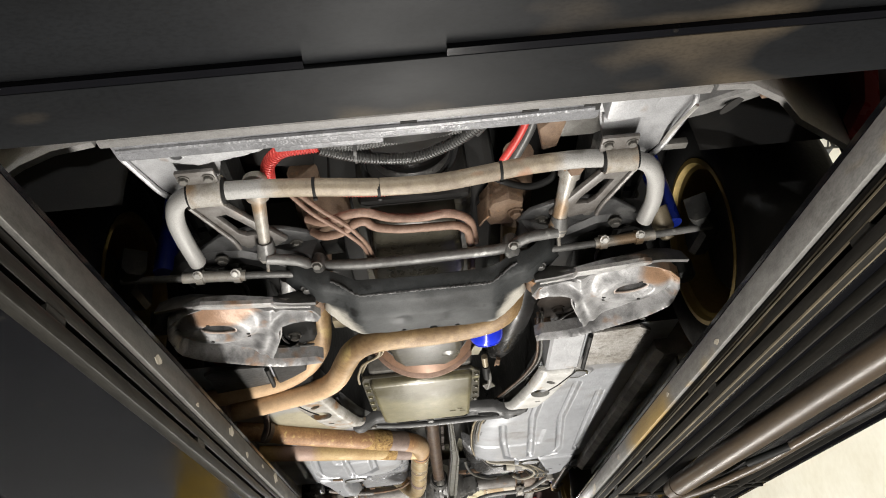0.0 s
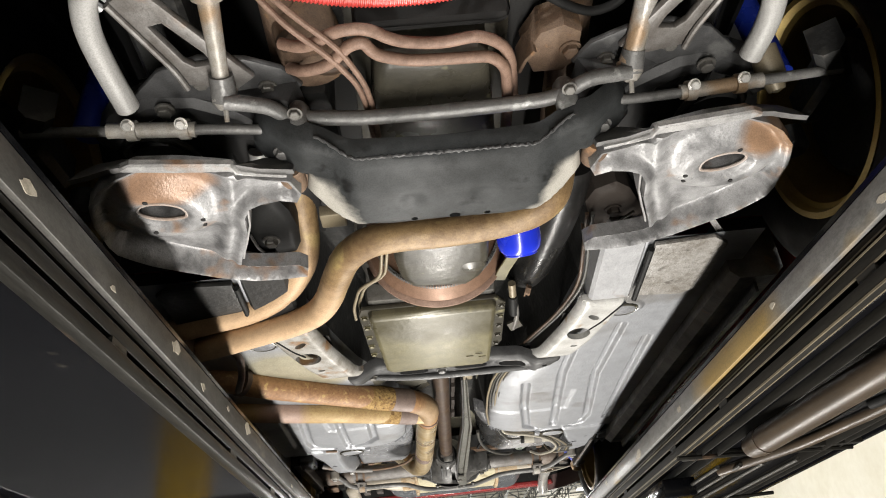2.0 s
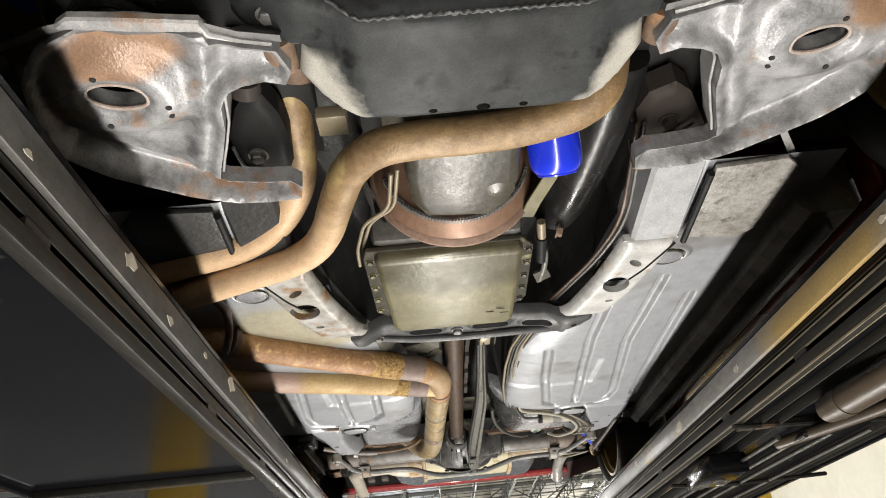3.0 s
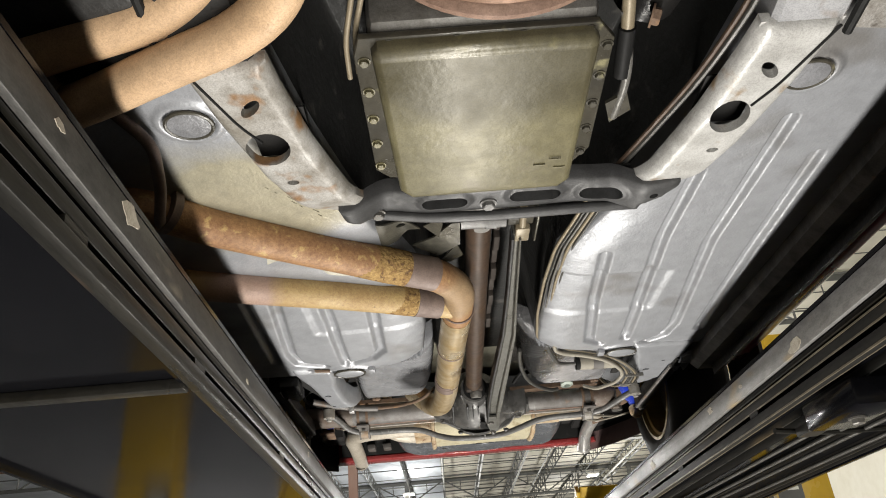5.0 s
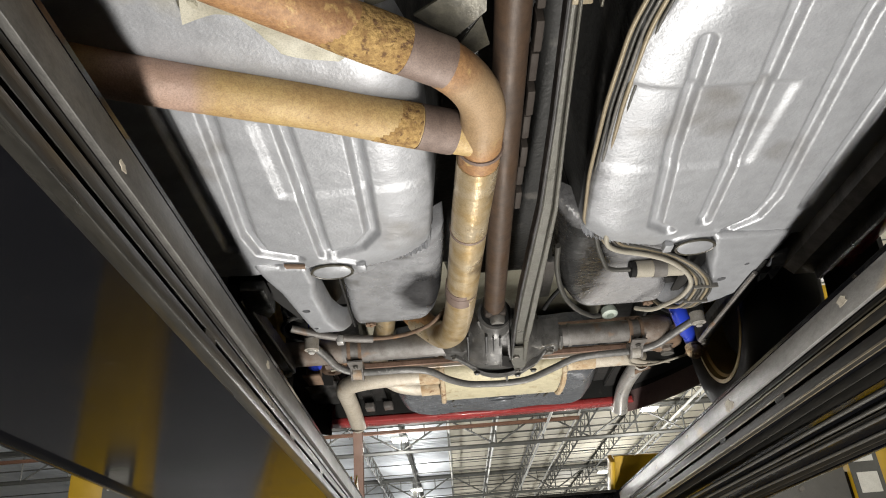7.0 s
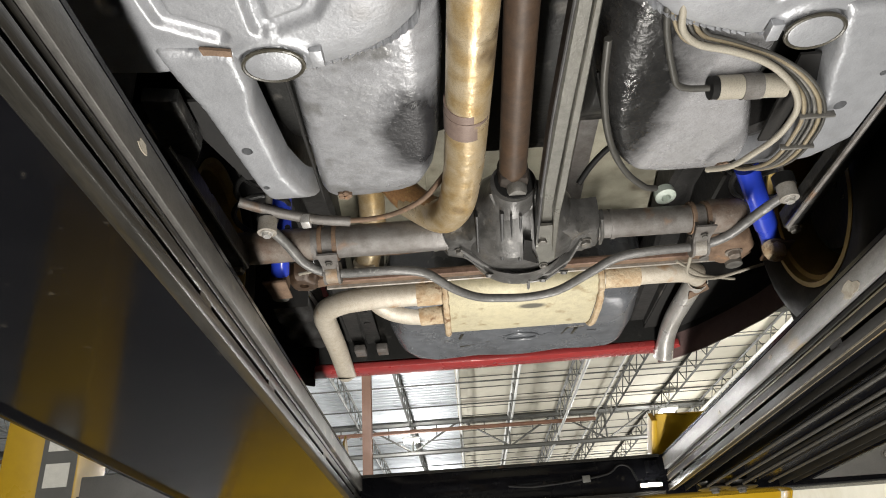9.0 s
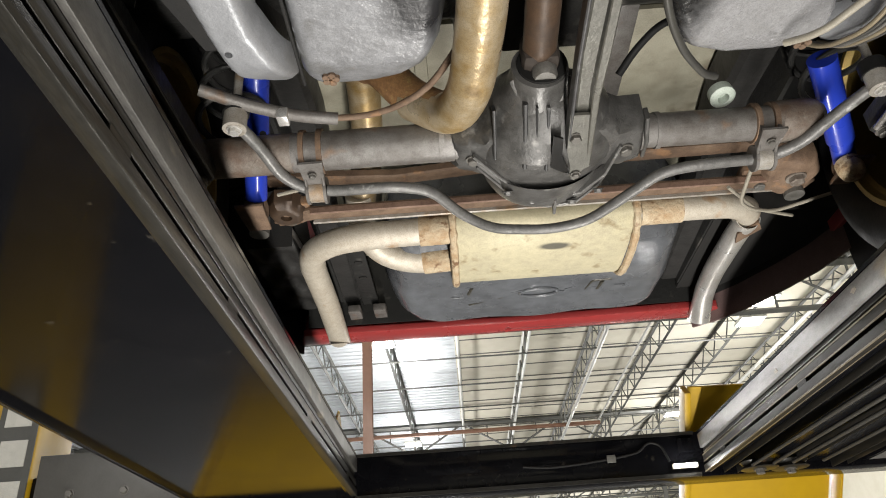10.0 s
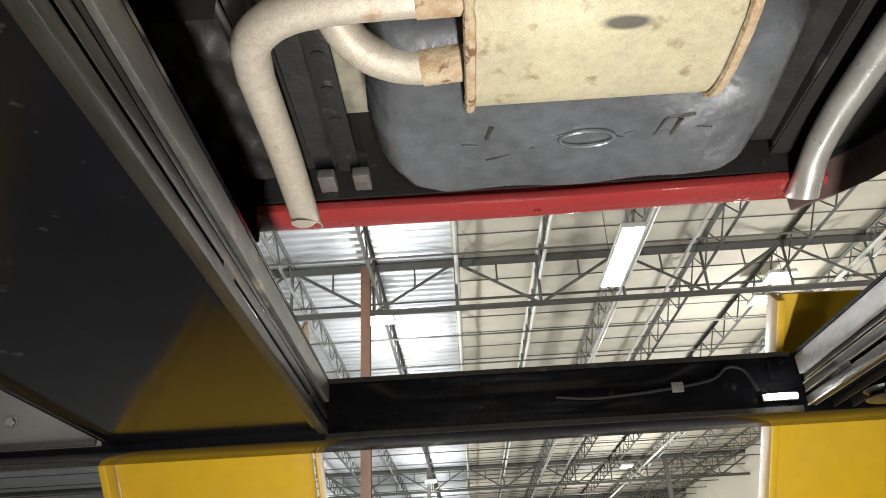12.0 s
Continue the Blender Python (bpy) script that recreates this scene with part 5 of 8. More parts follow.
part("hole", plate(ring(0.60, -0.60, 0.03, 0.010, 16, -1.0), 2.118, 2.121), SHADE_BLACK, brace)
part("clip", box(0.615, 0.645, -0.70, -0.665, 2.075, 2.10, 0.003), RUST, brace)
part("bracket_tab", box(0.505, 0.555, -0.475, -0.455, 2.13, 2.145, 0.002), CAST, brace)
part("strap", tube([(0.50, -0.45, 2.14), (0.50, -0.53, 2.12), (0.525, -0.62, 2.11)], 0.004, 0.02, 6), ALUMINISED, brace)
part("splash_shield", plate([(-0.66, -0.62), (-0.53, -0.66), (-0.50, -0.40), (-0.60, -0.38)], 2.30, 2.305), SHADE_BLACK, car)


def wheel(x, y, s):
    """Tyre, rim barrel and brake, turned about the x axis; s: the side that faces out."""
    m = Matrix.Translation((x, y, HUB_Z)) @ Matrix.Rotation(radians(90), 4, "Y")
    ob = part("wheel", lathe([(0.205, -0.095), (0.215, -0.105), (0.27, -0.112), (0.300, -0.100), (0.314, -0.080), (0.315, 0.0), (0.314, 0.080), (0.300, 0.100), (0.27, 0.112), (0.215, 0.105), (0.205, 0.095), (0.20, 0.0), (0.205, -0.095)], m, 56), RUBBER, car, "black rubber tyre on the runway")
    rim = part("rim", lathe([(0.206, -s * 0.098), (0.208, -s * 0.103), (0.196, -s * 0.104), (0.190, -s * 0.09), (0.180, -s * 0.085), (0.176, -s * 0.02), (0.180, s * 0.05), (0.10, s * 0.06), (0.06, s * 0.05), (0, s * 0.05)], m, 48), RIM, ob, "dull gold wheel rim")
    part("brake", lathe([(0, -s * 0.035), (0.12, -s * 0.035), (0.135, -s * 0.02), (0.135, s * 0.03), (0, s * 0.03)], m, 32), TUNNEL, ob)
    return ob


for s in (1, -1):
    wheel(s * 0.79, -0.08, s)
    wheel(s * 0.80, 2.60, s)

# ---- the car: front suspension and steering ----
CROSS_RIGHT = [(0.0, -0.190), (0.08, -0.193), (0.15, -0.199), (0.175, -0.207), (0.198, -0.222), (0.216, -0.232), (0.25, -0.236), (0.288, -0.229), (0.308, -0.205), (0.316, -0.168), (0.302, -0.130), (0.268, -0.124), (0.228, -0.143), (0.240, -0.088), (0.216, -0.045), (0.192, -0.029), (0.16, -0.021), (0.10, -0.016), (0.0, -0.018)]


def cross_height(x, y, d):
    a = abs(x)
    z = 1.970 + 0.034 * smoothstep(0.150, 0.236, a) + 0.044 * smoothstep(0.225, 0.300, a)
    z += 0.020 * smoothstep(-0.115, -0.195, y) * smoothstep(0.24, 0.17, a)
    z += 0.012 * (1 - smoothstep(0.0, 0.013, d))
    z += 0.003 * smoothstep(0.03, 0.0, math.hypot(a - 0.06, y + 0.10))
    return z


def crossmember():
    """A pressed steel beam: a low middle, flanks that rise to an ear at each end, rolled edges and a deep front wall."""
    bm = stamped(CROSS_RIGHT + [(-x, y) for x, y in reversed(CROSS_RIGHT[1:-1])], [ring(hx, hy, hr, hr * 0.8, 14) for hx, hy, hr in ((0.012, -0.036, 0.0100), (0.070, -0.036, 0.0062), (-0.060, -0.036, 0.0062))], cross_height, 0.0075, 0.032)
    return part("front_crossmember", bm, CROSS_FLANKS, car, "dark grey stamped front crossmember with pale flanks", angle=60)


def sheet(low, high, thick=0.006):
    """A sheet metal wall between two edges, with a thickness towards the rear."""
    bm = bmesh.new()
    rows = []
    for p, q in zip(low, high):
        p, q = Vector(p), Vector(q)
        rows.append([bm.verts.new(v) for v in (p, q, q + Vector((0, thick, 0)), p + Vector((0, thick, 0)))])
    for a, b in zip(rows, rows[1:]):
        for k in range(4):
            bm.faces.new((a[k], a[(k + 1) % 4], b[(k + 1) % 4], b[k]))
    bm.faces.new(rows[0]), bm.faces.new(rows[-1])
    return bm


kmember = crossmember()
bead = [(0.004 * k, -0.1935 - 0.0014 * math.sin(k * 2.1) - 0.036 * smoothstep(0.14, 0.215, abs(0.004 * k)), 1.9965 + 0.026 * smoothstep(0.14, 0.215, abs(0.004 * k))) for k in range(-52, 53)]
part("weld_bead", tube(bead, lambda t: 0.0026 + 0.0012 * math.sin(t * 210) * math.sin(t * 37), 0, 8, None, 0), CROSS, kmember, "uneven weld bead")
# dark sheet, the painted shade seen through the holes
part("hole_shade", plate([(-0.09, -0.06), (0.09, -0.06), (0.09, -0.024), (-0.09, -0.024)], 2.0, 2.004), SHADE_BLACK, kmember)
for s in (1, -1):
    bolt((s * 0.266, -0.178, 2.037), size=0.0115, parent=kmember, mat=DARK_STEEL)
    part("side_tower", beam_rail([(s * 0.24, -0.18, 2.075), (s * 0.33, -0.17, 2.11), (s * 0.40, -0.15, 2.14)], 0.13, 0.05, 0.01), CROSS, kmember)
    part("tower_channel", beam_rail([(s * 0.57, -0.140, 2.105), (s * 0.53, -0.185, 2.108), (s * 0.475, -0.212, 2.110), (s * 0.41, -0.205, 2.110), (s * 0.345, -0.175, 2.102), (s * 0.29, -0.145, 2.09)], 0.050, 0.05, 0.012), CROSS, kmember, "dark curved suspension tower channel")
    bracket = part("mount_plate", plate(mirrored([(0.222, -0.235), (0.248, -0.278), (0.30, -0.305), (0.37, -0.315), (0.44, -0.292), (0.50, -0.235), (0.49, -0.20), (0.40, -0.215), (0.25, -0.205)], s), 2.122, 2.134, [ring(s * 0.325, -0.275, 0.018, 0.012, 14)], 0.004), CROSS, car, "dark grey steering mount plate")
    for bx, by in ((0.277, -0.240), (0.378, -0.266)):
        bolt((s * bx, by, 2.122), size=0.0115, parent=bracket)
    bolt((s * 0.448, -0.222, 2.108), size=0.012, parent=bracket)
    arm = part("diagonal_brace", plate(mirrored([(0.452, -0.446), (0.425, -0.462), (0.395, -0.455), (0.345, -0.370), (0.290, -0.278), (0.320, -0.255), (0.395, -0.272), (0.402, -0.310)], s), 2.108, 2.122, [[(s * x, y) for x, y in ((0.412, -0.398), (0.392, -0.402), (0.352, -0.338), (0.345, -0.315), (0.372, -0.312), (0.385, -0.325))]], 0.004), AXLE, car, "grey steel diagonal brace with an oval hole")
    part("edge_lip", tube([(s * 0.452, -0.446, 2.106), (s * 0.402, -0.310, 2.104), (s * 0.395, -0.272, 2.102)], 0.005, 0.02, 8), AXLE, arm)


ARM_OUTLINE = [(0.258, -0.160), (0.30, -0.172), (0.335, -0.188), (0.338, -0.204), (0.42, -0.217), (0.485, -0.224), (0.525, -0.205), (0.560, -0.178), (0.592, -0.138), (0.610, -0.075), (0.614, 0.0), (0.610, 0.03), (0.566, 0.088), (0.52, 0.132), (0.472, 0.174), (0.44, 0.192), (0.40, 0.208), (0.35, 0.213), (0.292, 0.210), (0.284, 0.172), (0.300, 0.148), (0.33, 0.146), (0.370, 0.138), (0.396, 0.131), (0.405, 0.116), (0.396, 0.085), (0.383, 0.050), (0.364, -0.007), (0.355, -0.062), (0.342, -0.086), (0.317, -0.099), (0.285, -0.105), (0.258, -0.095), (0.246, -0.120)]
RIDGE = [(0.350, -0.195), (0.366, -0.120), (0.383, -0.045), (0.408, 0.030), (0.430, 0.105)]


def control_arm(s):
    """A pressed lower arm: two legs round a deep opening, a coned spring pocket, a rolled front flange and a raised rear wall."""
    pocket = mirrored(ring(0.490, -0.088, 0.041, 0.025, 22, -0.22), s)

    def press(x, y, d):
        a = abs(x)
        r = math.hypot((a - 0.492) / 1.15, y + 0.088)
        z = 1.988 + 0.024 * smoothstep(0.002, 0.022, d)
        z -= 0.026 * smoothstep(0.105, 0.056, r) - 0.012 * smoothstep(0.048, 0.032, r)
        z -= 0.016 * math.exp(-(distance_to(RIDGE, a, y) / 0.019) ** 2)
        behind = ((a - 0.41) * 0.16 + (y - 0.12) * 0.2) / 0.256
        return z + 0.026 * smoothstep(0.0, 0.035, behind) * smoothstep(0.0, 0.02, d) + 0.012 * smoothstep(0.05, 0.2, y)
    arm = part("lower_control_arm", stamped(mirrored(ARM_OUTLINE, s), [pocket], press, 0.0055, 0.030), ARM_RIGHT if s > 0 else ARM_LEFT, car, "grey stamped lower control arm with a spring pocket hole", angle=60)
    part("pocket_rim", tube([(x, y, press(x, y, 0.05) + 0.001) for x, y in pocket + pocket[:1]], 0.0032, 0, 8, None, 0), ARM_RUST, arm, "rust stained rim of the hole")
    # bore coloured near-black for the depth shade in the pocket
    part("pocket_bore", lathe([(0.060, -0.030), (0.060, -0.09), (0, -0.09)], pose(s * 0.490, -0.088, 2.004, 180), 28), SHADE_BLACK, arm)
    part("pocket_bolt", tube([(s * 0.470, -0.10, 2.045), (s * 0.470, -0.09, 2.06)], 0.010, 0, 10), RUST, arm)
    part("spring", tube([(s * (0.492 + 0.066 * math.cos(a)), -0.090 + 0.066 * math.sin(a), 2.060 + 0.010 * a) for a in (0.4 * k for k in range(48))], 0.0075, 0.008, 8, None, 1), TUNNEL, arm, "black coil spring")
    low = [(0.262, -0.166, 1.992), (0.300, -0.178, 1.990), (0.334, -0.196, 1.986), (0.341, -0.214, 1.984), (0.42, -0.226, 1.983), (0.487, -0.234, 1.985), (0.506, -0.224, 1.990)]
    # flange lighter and front wall darker than the arm's grey
    part("front_flange", beam_rail([(s * x, y, z) for x, y, z in low], (0.005, 0.006, 0.010, 0.020, 0.022, 0.020, 0.010), 0.012, 0.003), ARM, arm, "bright front flange")
    foot = [(0.250, -0.176, 2.000), (0.30, -0.192, 1.996), (0.338, -0.216, 1.992), (0.41, -0.230, 1.991), (0.48, -0.236, 1.991), (0.53, -0.222, 1.998), (0.575, -0.198, 2.006), (0.606, -0.188, 2.008)]
    head = [(0.250, -0.156, 2.034), (0.30, -0.158, 2.042), (0.338, -0.156, 2.036), (0.41, -0.154, 2.036), (0.45, -0.162, 2.046), (0.53, -0.172, 2.054), (0.575, -0.164, 2.054), (0.606, -0.156, 2.048)]
    part("front_wall", sheet([(s * x, y, z) for x, y, z in foot], [(s * x, y, z) for x, y, z in head], 0.012), ARM_WALL, arm, "dark upright front wall of the arm")
    part("leg_bushing", tube([(s * 0.262, -0.150, 2.026), (s * 0.262, -0.095, 2.026)], 0.023, 0, 20), RUST, arm, "rusty front bushing sleeve")
    part("notch_wall", beam_rail([(s * x, y, 2.004) for x, y in ((0.285, -0.100), (0.318, -0.094), (0.340, -0.081), (0.351, -0.060), (0.360, -0.006), (0.379, 0.052), (0.392, 0.087), (0.401, 0.116))], 0.004, 0.050, 0.001), ARM, arm)
    cover = [(0.300, 0.150), (0.312, 0.105), (0.352, 0.082), (0.385, 0.110), (0.458, 0.245), (0.400, 0.262), (0.325, 0.256)] if s > 0 else [(0.300, 0.145), (0.306, 0.080), (0.322, 0.030), (0.350, 0.028), (0.372, 0.060), (0.397, 0.125), (0.402, 0.190), (0.385, 0.235), (0.350, 0.252), (0.308, 0.240)]
    part("rear_bushing", stamped(mirrored(cover, s), [], lambda x, y, d: 2.074 + 0.010 * (1 - min(1.0, d / 0.02)) ** 2, 0.008, 0.04), BRACKET if s > 0 else RUBBER, arm, "black rear bushing bracket with a bolt")
    bolt((s * 0.360, 0.173, 2.074), size=0.0135, parent=arm, mat=BRACKET if s > 0 else BOLT)
    if s > 0:
        part("bracket_edge", tube([(0.318, 0.244, 2.052), (0.36, 0.218, 2.056), (0.405, 0.178, 2.066)], 0.003, 0.02, 6), DARK_STEEL, arm, "pale worn bracket edge")
        part("bracket_foot", sheet([(0.298, 0.235, 2.020), (0.318, 0.245, 2.022), (0.345, 0.242, 2.030)], [(0.300, 0.225, 2.075), (0.320, 0.235, 2.075), (0.345, 0.232, 2.075)], 0.004), RUST, arm, "rusty bracket foot")
    else:
        part("bracket_edge", tube([(-0.398, 0.150, 2.076), (-0.392, 0.205, 2.070), (-0.362, 0.238, 2.066), (-0.318, 0.232, 2.066)], 0.0035, 0.03, 6), DARK_STEEL, arm, "worn edge of the round bracket")
        part("upper_stud", tube([(-0.335, -0.060, 2.13), (-0.345, 0.030, 2.095)], 0.018, 0, 16), ARM, arm, "pale steel stud")
        ribbed_stud = tube([(-0.344, 0.012, 2.098), (-0.347, 0.034, 2.092)], lambda t: 0.0235 + 0.002 * math.sin(t * 40), 0, 18, None, 3)
        part("stud_nut", ribbed_stud, BRACKET, arm)
    # added near-black sheet, shade above the arm's opening
    part("splash_plate", plate(mirrored([(0.235, -0.12), (0.44, -0.12), (0.46, 0.24), (0.26, 0.27)], s), 2.140, 2.146), SHADE_BLACK, arm)
    # small holes drawn as near-black discs, shade in the colour
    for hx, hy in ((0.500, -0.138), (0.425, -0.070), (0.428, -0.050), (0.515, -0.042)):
        part("hole", tube([(s * hx, hy, press(s * hx, hy, 0.03) + 0.004), (s * hx, hy, press(s * hx, hy, 0.03) - 0.0012)], 0.0045, 0, 8), SHADE_BLACK, arm)
    part("ball_joint", lathe([(0, 0.015), (0.018, 0.015), (0.026, 0.006), (0.026, -0.03), (0, -0.03)], pose(s * 0.625, -0.085, 2.02, 180), 20), TUNNEL, arm)
    if s > 0:
        part("grease_boot", lathe([(0, 0.03), (0.014, 0.026), (0.018, 0.012), (0.024, 0.0), (0.024, -0.05), (0, -0.05)], axis_pose((0.566, -0.195, 2.092), (0.3, 0.5, -1)), 18), LINE_TAN, arm, "stained cream rubber boot")
    return arm


for s in (1, -1):
    control_arm(s)
    part("steering_knuckle", beam_rail([(s * 0.62, -0.28, 2.06), (s * 0.67, -0.20, 2.06), (s * 0.68, -0.08, 2.07)], 0.05, 0.06, 0.012), TUNNEL, car, "black steering knuckle")
    part("strut", tube([(s * 0.600, -0.16, 2.12), (s * 0.575, -0.15, 2.55)], 0.026, 0, 20), SHOCK_BLUE, car, "blue front strut tube")

sway = [(-0.489, -0.264, 2.082), (-0.494, -0.345, 2.094), (-0.491, -0.415, 2.100), (-0.470, -0.476, 2.100), (-0.430, -0.504, 2.100), (-0.388, -0.503, 2.100), (-0.32, -0.501, 2.100), (-0.20, -0.487, 2.100), (-0.075, -0.464, 2.100), (0.045, -0.459, 2.100), (0.14, -0.477, 2.100), (0.23, -0.494, 2.100), (0.32, -0.498, 2.100), (0.37, -0.493, 2.100), (0.42, -0.486, 2.100), (0.468, -0.464, 2.100), (0.497, -0.410, 2.100), (0.512, -0.330, 2.094), (0.501, -0.262, 2.082)]
swaybar = part("sway_bar", tube(sway, 0.0182, 0.06, 24, None, 8), BAR_TAN, car, "thick tan stained steel front sway bar")
for s, cx, cy in ((1, 0.403, -0.489), (-1, -0.400, -0.503)):
    clamp = part("bushing_clamp", tube([(cx - 0.030, cy, 2.100), (cx + 0.030, cy, 2.100)], 0.0285, 0, 24), BAR, swaybar, "grey steel bushing clamp")
    for e in (-0.032, 0.032):
        part("bushing", tube([(cx + e - 0.004, cy, 2.100), (cx + e + 0.004, cy, 2.100)], 0.0258, 0, 24), RUBBER, swaybar)
        part("clamp_lip", tube([(cx + e * 0.9 - 0.002, cy, 2.100), (cx + e * 0.9 + 0.002, cy, 2.100)], 0.0300, 0, 24), BAR, swaybar)
    part("clamp_ear", box(cx - 0.044, cx + 0.030, cy - 0.066, cy - 0.022, 2.100, 2.110, 0.004), AXLE, swaybar)
    for e in (-0.030, 0.016):
        bolt((cx + e, cy - 0.048, 2.100), size=0.0085, parent=swaybar)
for cx in (-0.198, -0.074, 0.168):
    cy = along([(-0.36, -0.502), (-0.2, -0.487), (-0.075, -0.464), (0.045, -0.459), (0.14, -0.477), (0.23, -0.494)], cx)
    part("cable_tie", tube([(cx - 0.003, cy, 2.100), (cx + 0.003, cy, 2.100)], 0.0200, 0, 24), RUBBER, swaybar)
    part("tie_head", box(cx - 0.004, cx + 0.004, cy + 0.008, cy + 0.016, 2.078, 2.084, 0.001), RUBBER, swaybar)

link = part("centre_link", tube([(-0.338, -0.272, 2.070), (-0.300, -0.262, 2.070), (-0.268, -0.250, 2.070), (-0.246, -0.222, 2.066), (-0.212, -0.218, 2.068), (-0.124, -0.204, 2.070), (-0.022, -0.203, 2.070), (0.081, -0.206, 2.070), (0.175, -0.214, 2.068), (0.205, -0.232, 2.066), (0.236, -0.255, 2.070), (0.305, -0.258, 2.074)], 0.0125, 0.025, 16), DARK_STEEL, car, "dark steel steering centre link")
for s, ex, ey in ((-1, -0.233, -0.226), (1, 0.203, -0.230)):
    part("socket", lathe([(0, 0.026), (0.012, 0.026), (0.018, 0.018), (0.019, -0.02), (0.012, -0.03), (0, -0.03)], pose(ex, ey + 0.006, 2.066, 180), 20), DARK_STEEL, link)
    bolt((ex, ey - 0.022, 2.056), (0, -0.25, -1), 0.009, link)
    y1 = -0.224 if s < 0 else -0.212
    rod = part("tie_rod", tube([(ex + s * 0.002, ey + 0.022, 2.058), (ex + s * 0.03, ey + 0.020, 2.059), (s * 0.34, y1 + 0.006, 2.060), (s * 0.52, y1 - 0.010, 2.062), (s * 0.66, y1 - 0.020, 2.066)], 0.0085, 0.05, 14), DARK_STEEL, car, "grey steel tie rod")
    part("rod_joint", lathe([(0, 0.018), (0.010, 0.018), (0.016, 0.010), (0.016, -0.012), (0, -0.012)], pose(ex, ey + 0.020, 2.058, 180), 18), BAR, rod)
    part("sleeve", tube([(s * 0.395, y1 + 0.001, 2.061), (s * 0.53, y1 - 0.011, 2.063)], 0.0125, 0, 16), BAR, rod, "pale grey adjusting sleeve")
    for cx in (0.412, 0.492):
        yc = y1 - 0.09 * (cx - 0.40)
        part("clamp", tube([(s * cx - 0.008, yc, 2.0615), (s * cx + 0.008, yc, 2.0615)], 0.0165, 0, 16), BAR, rod)
        part("clamp_bolt", bolt_mesh(axis_pose((s * cx, yc - 0.018, 2.058), (0, -0.6, -0.8)), 0.008), ALUMINISED, rod)
# idler arm and pitman arm
for s, top, low in ((-1, (-0.318, -0.470, 2.145), (-0.339, -0.276, 2.092)), (1, (0.335, -0.402, 2.165), (0.308, -0.262, 2.092))):
    a, b = Vector(top), Vector(low)
    name = "idler_arm" if s < 0 else "pitman_arm"
    lever = part(name, tube([a.lerp(b, k / 12) for k in range(13)], lambda t, s=s: (0.0205 if s > 0 else 0.0170) - 0.005 * t + 0.007 * smoothstep(0.12, 0.0, t) + 0.004 * smoothstep(0.85, 1.0, t), 0, 18, None, 0), BAR, car, "grey steel steering arm")
    part("collar", tube([a.lerp(b, 0.10), a.lerp(b, 0.24)], 0.0245, 0, 18), BAR, lever)
    part("boot", tube([b.lerp(a, 0.13), b + Vector((0, 0.012, -0.008))], lambda t: 0.018 + 0.003 * math.sin(t * 20), 0, 18, None, 1), DARK_STEEL, lever)
    part("joint_end", lathe([(0, 0.016), (0.010, 0.016), (0.020, 0.004), (0.021, -0.016), (0, -0.016)], axis_pose(b + Vector((0, 0.012, -0.010)), (0, 0.5, -1)), 20), BAR, lever)
    part("grease_nipple", tube([b + Vector((0, 0.020, -0.024)), b + Vector((0, 0.030, -0.040))], 0.004, 0, 8), BAR, lever)
    part("pivot_nut", bolt_mesh(axis_pose(a + Vector((0, -0.004, -0.016)), (0, -0.3, -1)), 0.018), RUST if s > 0 else BAR, lever)
gearbox = part("steering_box", box(0.27, 0.40, -0.62, -0.46, 2.17, 2.32, 0.03), CAST, car, "cast metal steering gearbox")
part("cover_tube", tube([(0.30, -0.62, 2.18), (0.25, -0.58, 2.20), (0.24, -0.52, 2.22)], 0.022, 0.02, 14), RUST, gearbox)

# ---- the car: engine and its plumbing ----
engine = part("engine_block", box(-0.20, 0.19, -0.30, 0.36, 2.22, 2.52, 0.03), SHADE_BLACK, car, "dark oily engine block")
front_pan = plate([(-0.102, -0.27), (-0.085, -0.288), (0.066, -0.288), (0.083, -0.27), (0.105, -0.05), (0.10, 0.10), (-0.12, 0.10), (-0.125, -0.05)], 2.115, 2.25, bevel=0.020, segments=3)
sump = part("oil_pan", front_pan, OILY, car, "oily grey engine oil pan")
part("deep_sump", plate([(-0.104, 0.06), (0.084, 0.06), (0.090, 0.22), (0.078, 0.29), (0.045, 0.332), (-0.08, 0.318), (-0.103, 0.27), (-0.110, 0.19)], 1.998, 2.22, bevel=0.022, segments=3), OILY, sump, "dented oily sump")
part("rail_flange", plate([(-0.145, -0.32), (0.125, -0.32), (0.13, 0.395), (-0.15, 0.395)], 2.20, 2.212, bevel=0.002), OILY, sump)
part("sump_dent", lathe([(0.0, 0.004), (0.012, 0.003), (0.03, -0.002)], pose(0.052, 0.235, 1.998, 180), 18), OILY, sump)
damper = part("crank_damper", lathe([(0.03, -0.05), (0.088, -0.05), (0.092, -0.045), (0.092, -0.030), (0.084, -0.024), (0.084, -0.018), (0.092, -0.012), (0.092, 0.030), (0.088, 0.036), (0.03, 0.036)], Matrix.Translation((-0.005, -0.335, 2.285)) @ Matrix.Rotation(radians(90), 4, "X"), 44), DIFF, car, "dark steel crankshaft damper")
part("pulley", lathe([(0.02, 0.04), (0.098, 0.040), (0.100, 0.046), (0.088, 0.055), (0.100, 0.064), (0.098, 0.072), (0.02, 0.075)], Matrix.Translation((-0.005, -0.335, 2.285)) @ Matrix.Rotation(radians(90), 4, "X"), 44), OIL_BLACK, damper, "black belt pulley")
